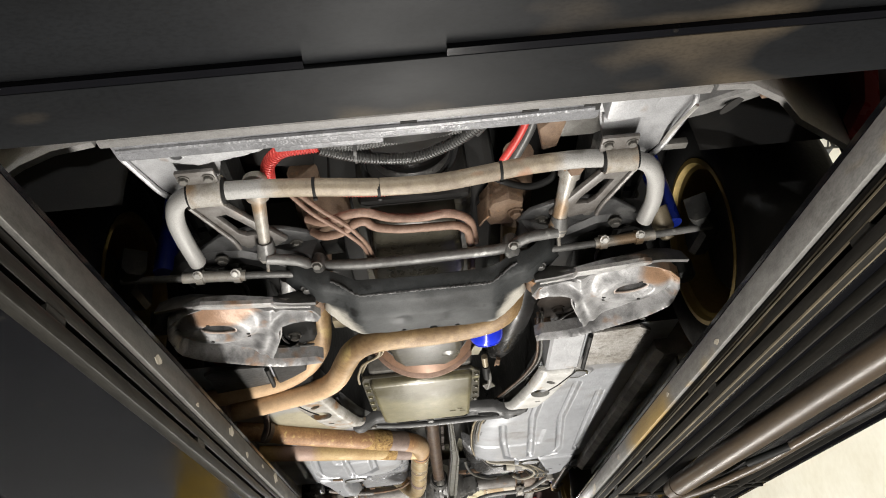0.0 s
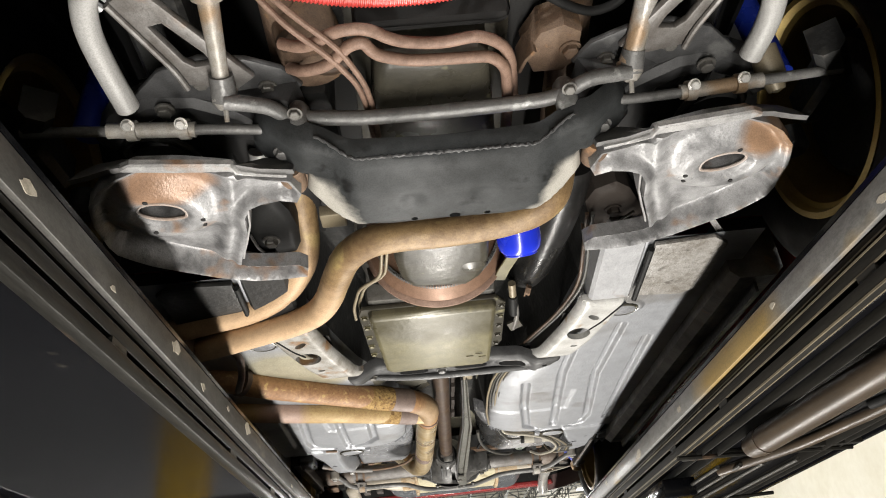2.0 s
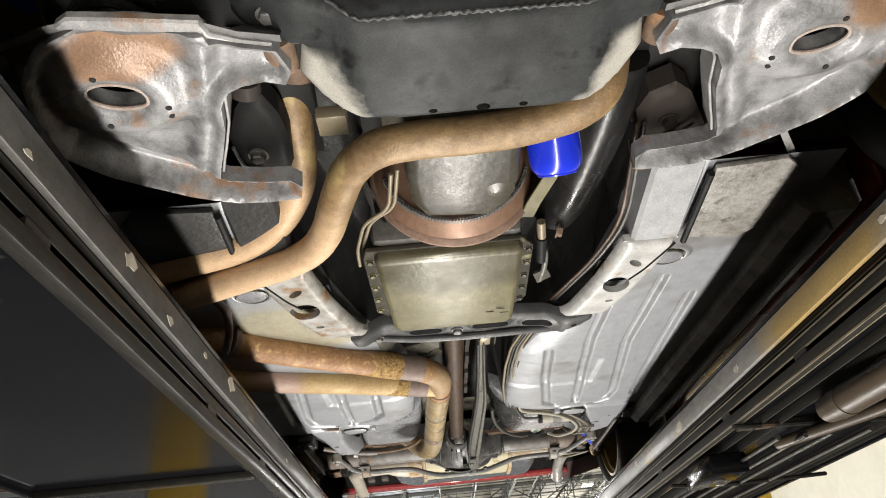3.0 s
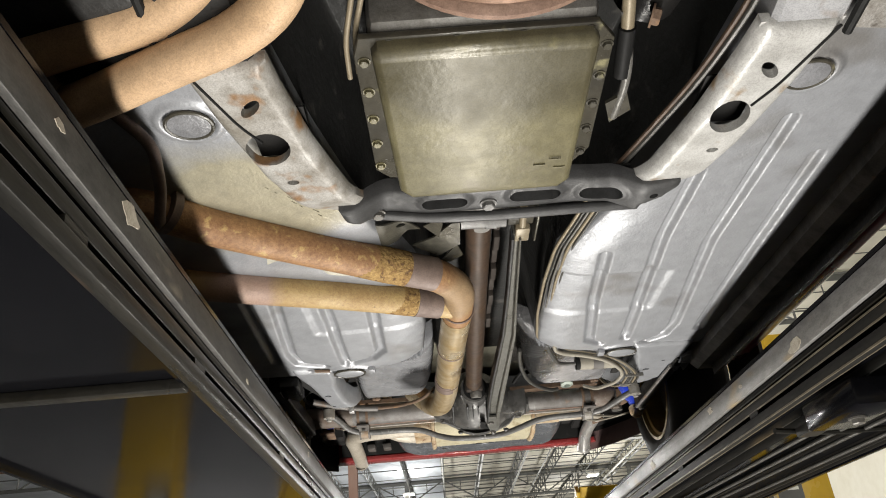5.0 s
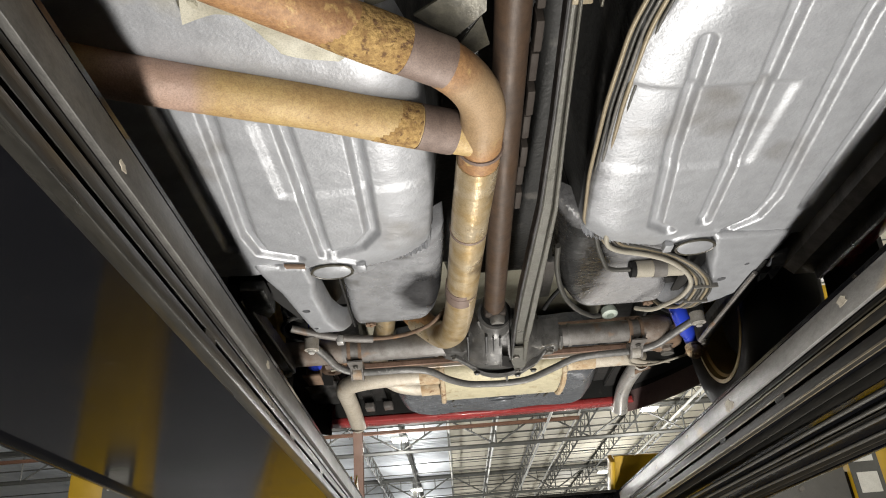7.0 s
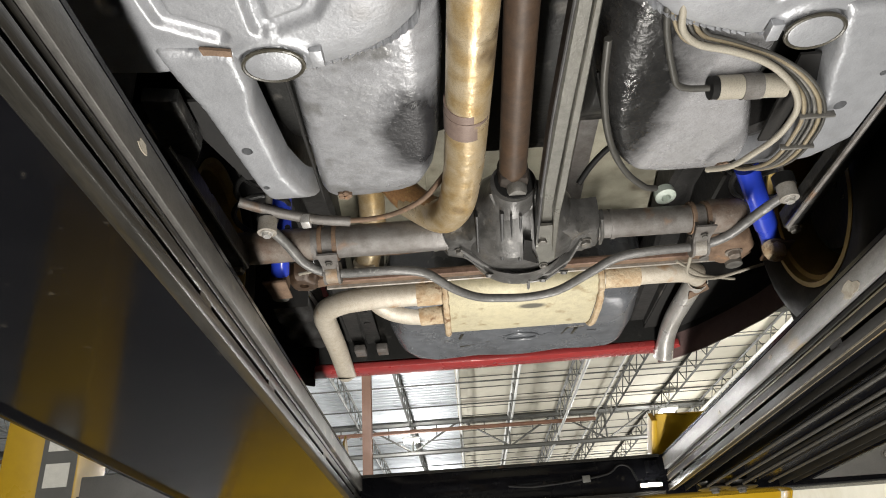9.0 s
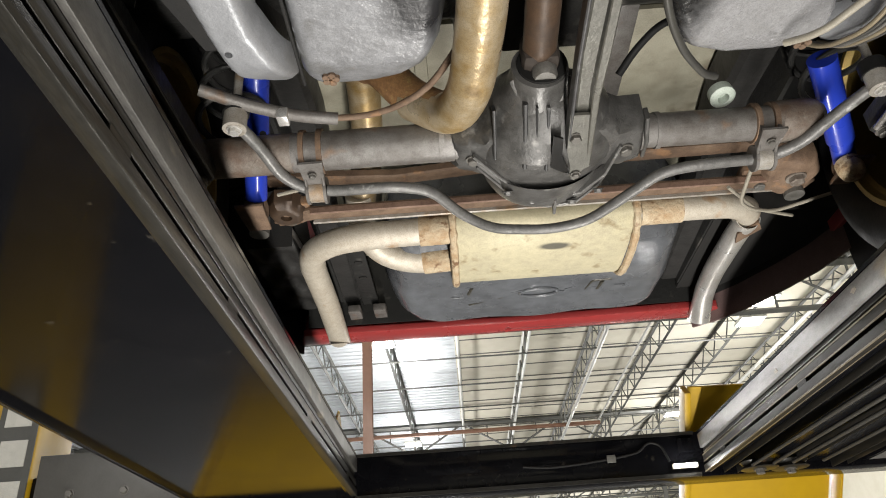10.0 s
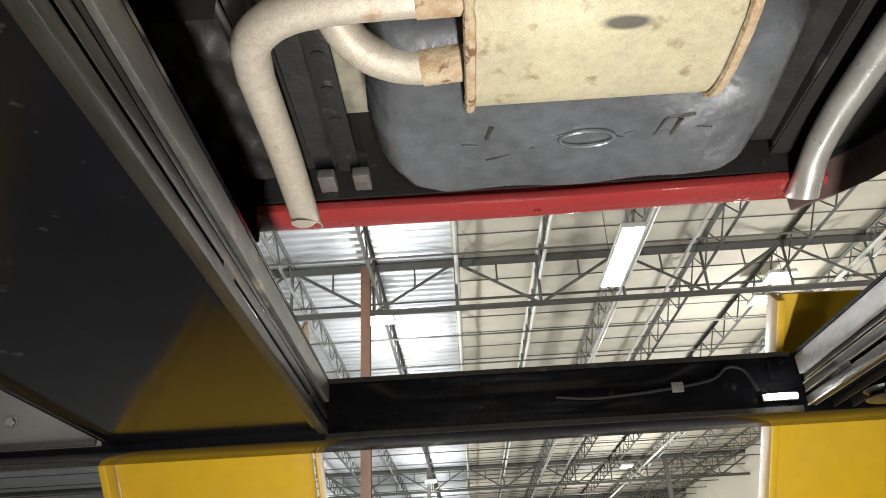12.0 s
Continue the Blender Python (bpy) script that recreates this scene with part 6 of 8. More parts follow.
part("belt", tube([(-0.11 + 0.0, -0.41, 2.215), (-0.10, -0.41, 2.15), (-0.02, -0.41, 2.118), (0.07, -0.41, 2.15), (0.105, -0.41, 2.25), (0.11, -0.41, 2.45)], 0.007, 0.05, 8), RUBBER, damper)
part("timing_cover", box(-0.13, 0.12, -0.335, -0.30, 2.15, 2.45, 0.02), SHADE_BLACK, engine)
fan = part("fan_shroud", lathe([(0.235, 0.0), (0.24, 0.0), (0.24, 0.06), (0.235, 0.06)], Matrix.Translation((-0.005, -0.52, 2.40)) @ Matrix.Rotation(radians(90), 4, "X"), 40), TUNNEL, car, "black fan shroud ring")

part("power_steering_pipe", tube([(-0.235, -0.275, 2.125), (-0.213, -0.292, 2.100), (-0.172, -0.304, 2.096), (-0.135, -0.345, 2.095), (-0.113, -0.352, 2.094), (-0.098, -0.322, 2.094), (-0.05, -0.303, 2.094), (0.02, -0.300, 2.094), (0.082, -0.299, 2.094), (0.106, -0.268, 2.096), (0.117, -0.169, 2.102), (0.120, -0.05, 2.11)], 0.0095, 0.025, 14), PIPE_ROSE, car, "rusty brown metal pipe")
part("oil_cooler_pipe", tube([(-0.24, -0.325, 2.13), (-0.202, -0.333, 2.108), (-0.150, -0.366, 2.106), (-0.105, -0.366, 2.106), (-0.066, -0.334, 2.106), (0.003, -0.322, 2.106), (0.063, -0.334, 2.106), (0.102, -0.306, 2.108), (0.116, -0.27, 2.112), (0.128, -0.17, 2.12)], 0.0095, 0.025, 14), PIPE_ROSE, car, "rusty brown metal pipe")
for k, off in enumerate((0.0, 0.016)):
    part("thin_line", tube([(-0.26 + off, -0.43, 2.13), (-0.222 + off, -0.385 - off, 2.105), (-0.165 + off, -0.330 - off, 2.088), (-0.130 + off * 0.7, -0.265, 2.088), (-0.122 + off * 0.6, -0.20, 2.095), (-0.120 + off * 0.6, -0.10, 2.11)], 0.0048, 0.03, 8), PIPE_ROSE, car, "thin tan metal line")
part("power_steering_pump", lathe([(0, 0.05), (0.045, 0.05), (0.055, 0.035), (0.055, -0.05), (0, -0.05)], axis_pose((-0.205, -0.26, 2.185), (0.2, 0.2, -1)), 24), RUST, car, "rusty pump housing")
part("pump_hose", tube([(-0.24, -0.31, 2.16), (-0.215, -0.27, 2.15), (-0.18, -0.24, 2.15), (-0.145, -0.26, 2.15)], 0.016, 0.03, 12), RUSTY_BROWN, car)
mount = part("engine_mount", plate([(0.145, -0.235), (0.168, -0.285), (0.205, -0.300), (0.238, -0.280), (0.240, -0.215), (0.215, -0.190), (0.165, -0.190)], 2.145, 2.21, bevel=0.008), RUST, car, "rusty engine mount bracket")
bolt((0.222, -0.245, 2.145), size=0.014, parent=mount, mat=RUST)
part("mount_leg", beam_rail([(0.14, -0.20, 2.14), (0.146, -0.24, 2.13), (0.16, -0.26, 2.13)], 0.006, 0.05, 0.001), RUST, mount)
mount2 = part("engine_mount", plate([(-0.19, -0.205), (-0.26, -0.205), (-0.265, -0.15), (-0.18, -0.15)], 2.13, 2.21, bevel=0.008), TUNNEL, car, "dark engine mount bracket")
part("exhaust_manifold", tube([(0.235, -0.34, 2.24), (0.245, -0.20, 2.24), (0.245, 0.0, 2.22), (0.235, 0.10, 2.12)], 0.035, 0.06, 14), RUST, car, "rusty cast exhaust manifold")
part("exhaust_manifold", tube([(-0.245, -0.34, 2.24), (-0.255, -0.1, 2.24), (-0.275, 0.08, 2.16)], 0.035, 0.06, 14), RUST, car, "rusty cast exhaust manifold")
part("rust_bracket", plate([(0.24, -0.56), (0.275, -0.60), (0.295, -0.58), (0.285, -0.50), (0.255, -0.49)], 2.13, 2.20, bevel=0.01), RUST, car, "rusty torn bracket")
part("brass_fitting", lathe([(0, 0.02), (0.012, 0.02), (0.014, 0.0), (0.02, -0.01), (0.02, -0.04), (0, -0.04)], axis_pose((-0.33, -0.555, 2.19), (0.2, 0.6, -1)), 14), BRASS, car)
part("inner_tray", plate([(-0.40, -0.60), (-0.20, -0.60), (-0.22, -0.33), (-0.36, -0.36)], 2.26, 2.27), SHADE_BLACK, car)


def ribbed(points, radius, pitch, mat, name, label):
    """A corrugated split hose: a tube whose radius waves along its length."""
    path = rounded(points, 0.05, 8)
    total = sum((b - a).length for a, b in zip(path, path[1:]))
    n = int(total / pitch * 4)
    lengths, even = [0.0], []
    for a, b in zip(path, path[1:]):
        lengths.append(lengths[-1] + (b - a).length)
    k = 0
    for i in range(n + 1):
        d = total * i / n
        while k < len(path) - 2 and lengths[k + 1] < d:
            k += 1
        even.append(path[k].lerp(path[k + 1], (d - lengths[k]) / max(1e-6, lengths[k + 1] - lengths[k])))
    count = [0]

    def wave(t):
        i = round(t * n)
        return radius * (1.0 if i % 4 in (0, 1) else 0.86)
    return part(name, tube(even, wave, 0.0, 14, None, 0), mat, car, label, angle=30)


ribbed([(-0.30, -0.425, 2.17), (-0.295, -0.47, 2.175), (-0.262, -0.507, 2.18), (-0.185, -0.512, 2.18)], 0.0145, 0.006, HOSE_RED, "wire_conduit", "red ribbed plastic wire conduit")
ribbed([(-0.275, -0.415, 2.16), (-0.20, -0.400, 2.150), (-0.11, -0.381, 2.146), (0.0, -0.379, 2.146), (0.09, -0.392, 2.150), (0.17, -0.405, 2.16)], 0.0120, 0.006, HOSE_RED, "wire_conduit", "red ribbed plastic wire conduit")
ribbed([(-0.19, -0.512, 2.185), (-0.15, -0.492, 2.19), (-0.11, -0.488, 2.19), (-0.03, -0.497, 2.19), (0.10, -0.515, 2.19)], 0.0125, 0.006, HOSE_GREY, "wire_conduit", "grey ribbed plastic wire conduit")
ribbed([(-0.185, -0.500, 2.18), (-0.13, -0.468, 2.18), (-0.06, -0.448, 2.178), (0.01, -0.443, 2.178), (0.09, -0.48, 2.182), (0.14, -0.52, 2.19)], 0.0125, 0.006, HOSE_GREY, "wire_conduit", "grey ribbed plastic wire conduit")
part("conduit_tie", tube([(-0.118, -0.476, 2.185), (-0.112, -0.476, 2.185)], 0.026, 0, 16), HOSE_GREY, car)
part("red_cable", tube([(0.19, -0.385, 2.19), (0.215, -0.43, 2.20), (0.240, -0.50, 2.21), (0.25, -0.60, 2.25)], 0.0085, 0.04, 12), HOSE_RED, car, "red rubber covered cable")
part("grey_hose", tube([(0.215, -0.375, 2.20), (0.25, -0.45, 2.22), (0.275, -0.56, 2.25)], 0.012, 0.04, 12), HOSE_GREY, car, "grey rubber hose")
part("black_hose", tube([(0.13, -0.345, 2.19), (0.17, -0.335, 2.185), (0.215, -0.305, 2.18), (0.26, -0.285, 2.18), (0.305, -0.30, 2.185), (0.325, -0.34, 2.20)], 0.008, 0.03, 12), RUBBER, car, "black rubber hose")
for k in range(3):
    part("cooler_line", tube([(0.10 + 0.02 * k, -0.40 - 0.01 * k, 2.24), (0.20 + 0.02 * k, -0.56, 2.25), (0.26 + 0.02 * k, -0.66, 2.26)], 0.006, 0.03, 8), HOSE_GREY, car, "grey metal cooler line")

# oil filter with a pale mark
FILTER_AT = axis_pose((0.152, 0.168, 2.085), (0.10, 0.80, -1.0))
filt = part("oil_filter", lathe([(0, 0.094), (0.022, 0.093), (0.036, 0.088), (0.044, 0.078), (0.0475, 0.064), (0.0480, 0.03), (0.0480, -0.06), (0, -0.06)], FILTER_AT, 40), FILTER_BLUE, car, "bright blue oil filter can")
part("mark", lathe([(0.0486, 0.004), (0.0486, 0.020)], FILTER_AT, 6, None, (-2.3, -1.9)), HOSE_RED, filt, "small red mark")
part("dent_ring", tube([FILTER_AT @ Vector((0.034 * math.cos(q), 0.034 * math.sin(q), 0.0888)) for q in (math.tau * k / 30 for k in range(31))], 0.0025, 0, 6, None, 0), FILTER_BLUE, filt)

# dark heat shielded down pipe beside the gearbox and a pale strap further out
part("down_pipe", tube([(0.262, 0.06, 2.135), (0.256, 0.16, 2.115), (0.245, 0.30, 2.115), (0.228, 0.46, 2.12), (0.215, 0.56, 2.14)], 0.052, 0.08, 24), OIL_BLACK, car, "smooth black heat shielded pipe")
part("pale_strap", plate([(0.567, 0.209), (0.579, 0.205), (0.698, 0.388), (0.676, 0.384)], 2.056, 2.060), ALUMINISED, car, "pale metal strap")

# flexplate, converter and bell housing
flex_m = Matrix.Translation((-0.010, 0.410, 2.192)) @ Matrix.Rotation(radians(90), 4, "X")
flex = part("flexplate", lathe([(0.05, 0.004), (0.146, 0.004), (0.150, 0.0), (0.154, -0.004), (0.168, -0.030), (0.171, -0.034), (0.10, -0.040)], flex_m, 72), COPPER, car, "copper brown flexplate with a toothed ring")
teeth = bmesh.new()
for k in range(150):
    a = math.tau * k / 150
    if math.sin(a) < -0.25:
        c = Vector((-0.010 + 0.1530 * math.cos(a), 0.402, 2.192 + 0.1530 * math.sin(a)))
        box(-0.0035, 0.0035, -0.006, 0.006, -0.0022, 0.0022, 0, teeth, Matrix.Translation(c) @ Matrix.Rotation(-a, 4, "Y"))
part("ring_gear", teeth, DARK_STEEL, flex, "dark steel ring gear teeth", smooth=False)
part("converter", lathe([(0.168, -0.034), (0.174, -0.036), (0.182, -0.044), (0.181, -0.052), (0.12, -0.056)], flex_m, 64), PIPE_ROSE, flex, "pale brown rolled cover lip")
bell = part("bell_housing", lathe([(0.190, 0.030), (0.198, 0.030), (0.198, -0.03), (0.185, -0.07), (0.16, -0.12), (0.15, -0.12), (0.175, -0.07), (0.189, -0.03)], flex_m, 48, None, (radians(-30), radians(210))), CAST, car, "cast aluminium bell housing")
gear = part("gearbox", box(-0.20, 0.13, 0.50, 0.95, 2.060, 2.24, 0.02), CAST, car, "cast aluminium automatic gearbox")
flange = part("pan_flange", plate([(-0.212, 0.515), (0.125, 0.515), (0.152, 0.55), (0.158, 0.82), (0.13, 0.868), (-0.195, 0.868), (-0.218, 0.84), (-0.222, 0.55)], 2.046, 2.058, bevel=0.003), OILY, gear)
gear_pan = part("gearbox_pan", plate([(-0.186, 0.520), (0.116, 0.520), (0.126, 0.535), (0.120, 0.845), (0.102, 0.868), (-0.160, 0.868), (-0.178, 0.845), (-0.196, 0.535)], 1.996, 2.047, bevel=0.014, segments=3, height=lambda x, y: 0.026 * smoothstep(0.60, 0.53, y)), GEAR_PAN, gear, "tan stained gearbox oil pan")
# the pan's front slope gets a darker tan
gear_pan.data.materials.append(DARK_TAN)
for f in gear_pan.data.polygons:
    if f.center.y < 0.59:
        f.material_index = 1
for bx, by in [(-0.208, 0.56 + 0.066 * k) for k in range(5)] + [(0.142, 0.56 + 0.066 * k) for k in range(5)] + [(-0.17 + 0.094 * k, 0.528) for k in range(4)]:
    bolt((bx, by, 2.046), size=0.0070, parent=gear, mat=OILY if bx > -0.2 else GEAR_PAN)
for bx, by in ((0.06, 0.79), (0.085, 0.775), (0.095, 0.80)):
    part("stamp", box(bx - 0.010, bx + 0.010, by - 0.0012, by + 0.0012, 1.9972, 1.999), GEAR_PAN, gear)
part("cooler_line", tube([(-0.235, 0.62, 2.07), (-0.232, 0.54, 2.066), (-0.205, 0.42, 2.062), (-0.15, 0.37, 2.062), (-0.138, 0.27, 2.075)], 0.0042, 0.03, 10), LINE_TAN, gear, "tan metal cooler line")
part("cooler_line", tube([(-0.222, 0.62, 2.08), (-0.218, 0.535, 2.076), (-0.192, 0.43, 2.072), (-0.14, 0.385, 2.072), (-0.125, 0.27, 2.085)], 0.0042, 0.03, 10), LINE_TAN, gear, "tan metal cooler line")
part("inspection_strut", beam_rail([(0.135, 0.475, 2.075), (0.145, 0.42, 2.075), (0.172, 0.345, 2.085), (0.18, 0.25, 2.11)], 0.03, 0.004, 0.001), GEAR_PAN, gear, "pale steel support strut")
part("shift_lever", tube([(0.165, 0.52, 2.07), (0.185, 0.60, 2.055), (0.19, 0.66, 2.05), (0.185, 0.74, 2.05)], 0.007, 0.03, 10), CAST, gear)
part("lever_plate", plate([(0.165, 0.70), (0.195, 0.675), (0.21, 0.72), (0.18, 0.75)], 2.046, 2.052), OILY, gear)
part("connector", tube([(0.168, 0.50, 2.075), (0.172, 0.545, 2.062)], 0.010, 0, 10), LINE_TAN, gear)
part("sensor_boot", tube([(0.172, 0.545, 2.062), (0.180, 0.64, 2.055)], 0.013, 0, 12), RUBBER, gear)
part("mount_nut", bolt_mesh(axis_pose((0.205, 0.535, 2.07), (1, 0, -0.4)), 0.013), RUST, gear)
part("gearbox_tail", tube([(-0.02, 0.95, 2.14), (-0.02, 1.10, 2.14)], 0.06, 0, 24), CAST, gear)
for k, dx in enumerate((0.0, 0.012)):
    part("brake_line", tube([(0.300 + dx, 0.16, 2.06), (0.325 + dx, 0.45, 2.035), (0.300 + dx, 0.64, 2.045), (0.235 + dx, 0.88, 2.06), (0.20 + dx, 1.0, 2.07)], 0.0045, 0.08, 8), RUSTY_BROWN if k == 0 else LINE_DARK, car, "brown metal brake line along the rail")

# ---- the car: exhaust ----
def weld(at, way, radius, mat, parent, width=0.008):
    a, w = Vector(at), Vector(way).normalized() * width / 2
    return part("weld_ring", tube([a - w, a + w], radius, 0, 24), mat, parent)


cross_pipe = [(0.250, -0.10, 2.28), (0.238, -0.03, 2.16), (0.224, -0.004, 2.075), (0.203, 0.004, 2.014), (0.163, 0.027, 1.997), (0.087, 0.050, 1.993), (-0.011, 0.060, 1.992), (-0.085, 0.058, 1.992), (-0.155, 0.072, 1.993), (-0.203, 0.130, 1.994), (-0.238, 0.235, 1.997), (-0.265, 0.330, 2.0), (-0.302, 0.402, 2.0), (-0.365, 0.450, 2.0), (-0.453, 0.486, 2.0), (-0.556, 0.537, 2.002), (-0.66, 0.58, 2.005), (-0.74, 0.62, 2.02)]
ypipe = part("exhaust_pipe", tube(cross_pipe, 0.0308, 0.05, 24, None, 6), EXHAUST_PALE, car, "tan rusted exhaust crossover pipe")
part("exhaust_branch", tube([(-0.290, 0.04, 2.22), (-0.298, 0.154, 2.15), (-0.299, 0.226, 2.11), (-0.313, 0.291, 2.08), (-0.366, 0.377, 2.055), (-0.453, 0.439, 2.042), (-0.563, 0.465, 2.037), (-0.70, 0.50, 2.03)], 0.0330, 0.06, 24, None, 6), EXHAUST_PALE, ypipe, "tan rusted exhaust branch pipe")
weld((-0.655, 0.535, 2.03), (1, -0.1, 0), 0.055, CLAMP_GREY, ypipe, 0.06)
part("flange", box(-0.245, -0.195, 0.065, 0.115, 2.055, 2.08, 0.004), LINE_TAN, ypipe)
pipe_a = part("exhaust_pipe", tube([(-0.80, 0.80, 2.03), (-0.62, 0.878, 2.027), (-0.55, 0.948, 2.026), (-0.45, 1.022, 2.026), (-0.31, 1.122, 2.026), (-0.21, 1.190, 2.026), (-0.12, 1.247, 2.026), (-0.070, 1.330, 2.026), (-0.072, 1.43, 2.027), (-0.086, 1.68, 2.030), (-0.100, 1.98, 2.034), (-0.112, 2.24, 2.040), (-0.128, 2.40, 2.046), (-0.160, 2.50, 2.07), (-0.235, 2.54, 2.15), (-0.30, 2.55, 2.25), (-0.335, 2.60, 2.30)], 0.0375, 0.05, 28, None, 6), EXHAUST, car, "tan rusted exhaust pipe with sleeves")
pipe_b = part("exhaust_pipe", tube([(-0.80, 1.13, 2.03), (-0.62, 1.212, 2.030), (-0.53, 1.250, 2.030), (-0.34, 1.322, 2.030), (-0.17, 1.398, 2.030), (-0.09, 1.43, 2.030)], 0.0365, 0.05, 28, None, 6), EXHAUST_STRAW, car, "straw coloured rusted exhaust pipe")
part("sleeve", tube([(-0.190, 1.203, 2.026), (-0.128, 1.243, 2.026)], 0.0385, 0, 28), CLAMP_GREY, pipe_a, "dark heat stained pipe sleeve")
part("crust", tube([(-0.288, 1.138, 2.026), (-0.262, 1.156, 2.026), (-0.23, 1.177, 2.026), (-0.191, 1.2025, 2.026)], lambda t: 0.0372 + 0.0022 * smoothstep(0.0, 0.5, t), 0, 28), CRUST, pipe_a, "flaking mustard rust crust")
part("crust", tube([(-0.245, 1.366, 2.030), (-0.18, 1.3935, 2.030)], lambda t: 0.0364 + 0.0016 * t, 0, 28), CRUST, pipe_b, "flaking mustard rust crust")
part("sleeve", tube([(-0.178, 1.394, 2.030), (-0.120, 1.419, 2.030)], 0.0382, 0, 28), CLAMP_GREY, pipe_b, "dark heat stained pipe sleeve")
part("rear_section", tube([(-0.0765, 1.50, 2.028), (-0.088, 1.70, 2.031), (-0.101, 1.98, 2.0345), (-0.113, 2.24, 2.0405), (-0.129, 2.40, 2.0465), (-0.161, 2.502, 2.07), (-0.236, 2.542, 2.15)], 0.0388, 0.05, 28, None, 6), GOLDEN, pipe_a, "golden heat tinted pipe section")
for at, way in (((-0.073, 1.46, 2.0275), (0.0, 1, 0)), ((-0.0915, 1.76, 2.032), (-0.05, 1, 0)), ((-0.107, 2.07, 2.036), (-0.05, 1, 0))):
    weld(at, way, 0.0402, CLAMP_GREY, pipe_a)
part("burnt_joint", tube([(-0.1065, 2.045, 2.0358), (-0.109, 2.115, 2.0370)], lambda t: 0.0391 + 0.0014 * math.sin(3.1 * t), 0, 28), CLAMP_GREY, pipe_a, "dark burnt pipe joint")
part("over_axle_pipe", tube([(-0.345, 2.42, 2.28), (-0.345, 2.66, 2.30), (-0.36, 2.86, 2.27), (-0.40, 3.00, 2.215)], 0.036, 0.06, 24), GOLDEN, pipe_a, "golden pipe over the axle")
part("pipe_hanger", tube([(-0.60, 0.62, 2.05), (-0.55, 0.68, 2.02), (-0.57, 0.78, 2.0), (-0.60, 0.86, 1.99), (-0.61, 0.90, 2.0)], 0.010, 0.03, 10), CLAMP_GREY, car, "dark steel pipe hanger rod")
weld((-0.60, 0.885, 2.026), (0.6, 0.75, 0), 0.044, CLAMP_GREY, pipe_a, 0.016)
part("catalyst", tube([(-0.74, 0.56, 2.03), (-0.78, 0.66, 2.03), (-0.80, 0.80, 2.03)], 0.055, 0.03, 20), RUST, car, "rusty converter beside the runway")
flap = [(-0.475, 1.130), (-0.43, 1.122), (-0.402, 1.125), (-0.385, 1.150), (-0.376, 1.172), (-0.359, 1.198), (-0.32, 1.215), (-0.283, 1.229), (-0.262, 1.215), (-0.246, 1.190), (-0.29, 1.12), (-0.37, 1.06), (-0.46, 1.05)]
shield = part("heat_shield", stamped(flap, [], lambda x, y, d: 2.034 + 0.006 * math.sin(x * 40) + 0.004 * math.sin(y * 60) - 0.004 * smoothstep(0.02, 0.0, d), 0.008, 0.004), BEIGE, car, "stained beige heat shield flap with a ragged edge", angle=60)

# ---- the car: gearbox crossmember, drive shaft, torque arm ----
def slot(cx, cy, half, r, n=8, tilt=0.0):
    """A long hole with round ends."""
    pts = [(half + r * math.cos(q), r * math.sin(q)) for q in (math.pi * (k / n - 0.5) for k in range(n + 1))] + [(-half + r * math.cos(q), r * math.sin(q)) for q in (math.pi * (k / n + 0.5) for k in range(n + 1))]
    return [(cx + x * math.cos(tilt) - y * math.sin(tilt), cy + x * math.sin(tilt) + y * math.cos(tilt)) for x, y in pts]


SLOTS = [(-0.100, 0.922, 0.026, 0.0165, 0.0), (0.068, 0.917, 0.030, 0.0175, 0.02), (0.190, 0.921, 0.020, 0.0195, 0.03)]
gx_outline = [(-0.292, 0.888), (-0.24, 0.886), (-0.17, 0.893), (-0.02, 0.888), (0.12, 0.886), (0.20, 0.884), (0.27, 0.880), (0.325, 0.872), (0.330, 0.890), (0.305, 0.925), (0.27, 0.945), (0.266, 0.968), (0.15, 0.966), (0.02, 0.970), (-0.12, 0.968), (-0.215, 0.958), (-0.262, 0.945), (-0.285, 0.925)]


def gx_height(x, y, d):
    dip = min(math.hypot(max(0.0, abs(x - cx) - half), y - cy) - r for cx, cy, half, r, _ in SLOTS)
    return 2.020 + 0.010 * (1 - min(1.0, d / 0.010)) ** 2 - 0.005 * smoothstep(0.012, 0.003, dip) + 0.004 * math.sin(x * 23) * smoothstep(0.1, 0.2, abs(x)) - 0.030 * smoothstep(0.20, 0.275, abs(x))


gx = part("gearbox_crossmember", stamped(gx_outline, [slot(cx, cy, half, r, 8, tilt) for cx, cy, half, r, tilt in SLOTS] + [ring(0.283, 0.912, 0.008, 0.008, 12)], gx_height, 0.006, 0.026), CROSS, car, "dark grey gearbox crossmember with oval holes", angle=55)
# near-black sheet for the shade inside the oval holes
part("inner_face", plate([(-0.20, 0.895), (0.25, 0.895), (0.25, 0.958), (-0.20, 0.958)], 2.052, 2.056), SHADE_BLACK, gx)
part("rear_ridge", tube([(-0.235, 0.950, 2.022), (-0.12, 0.971, 2.015), (0.02, 0.975, 2.013), (0.15, 0.972, 2.013), (0.265, 0.978, 2.016)], 0.0105, 0.05, 12), CROSS, gx)
bolt((-0.018, 0.938, 2.020), size=0.012, parent=gx, mat=DARK_STEEL)
bolt((0.262, 0.952, 2.020), size=0.011, parent=gx)
bolt((-0.225, 0.945, 2.020), size=0.011, parent=gx)
arm = part("torque_arm", bmesh.new(), TORQUE, car, "grey steel torque arm beside the drive shaft")
bm = bmesh.new()
spine = [(0.056, 1.15, 2.060), (0.066, 1.46, 2.058), (0.074, 1.73, 2.052), (0.064, 2.10, 2.028), (0.058, 2.30, 2.014), (0.060, 2.54, 1.994)]
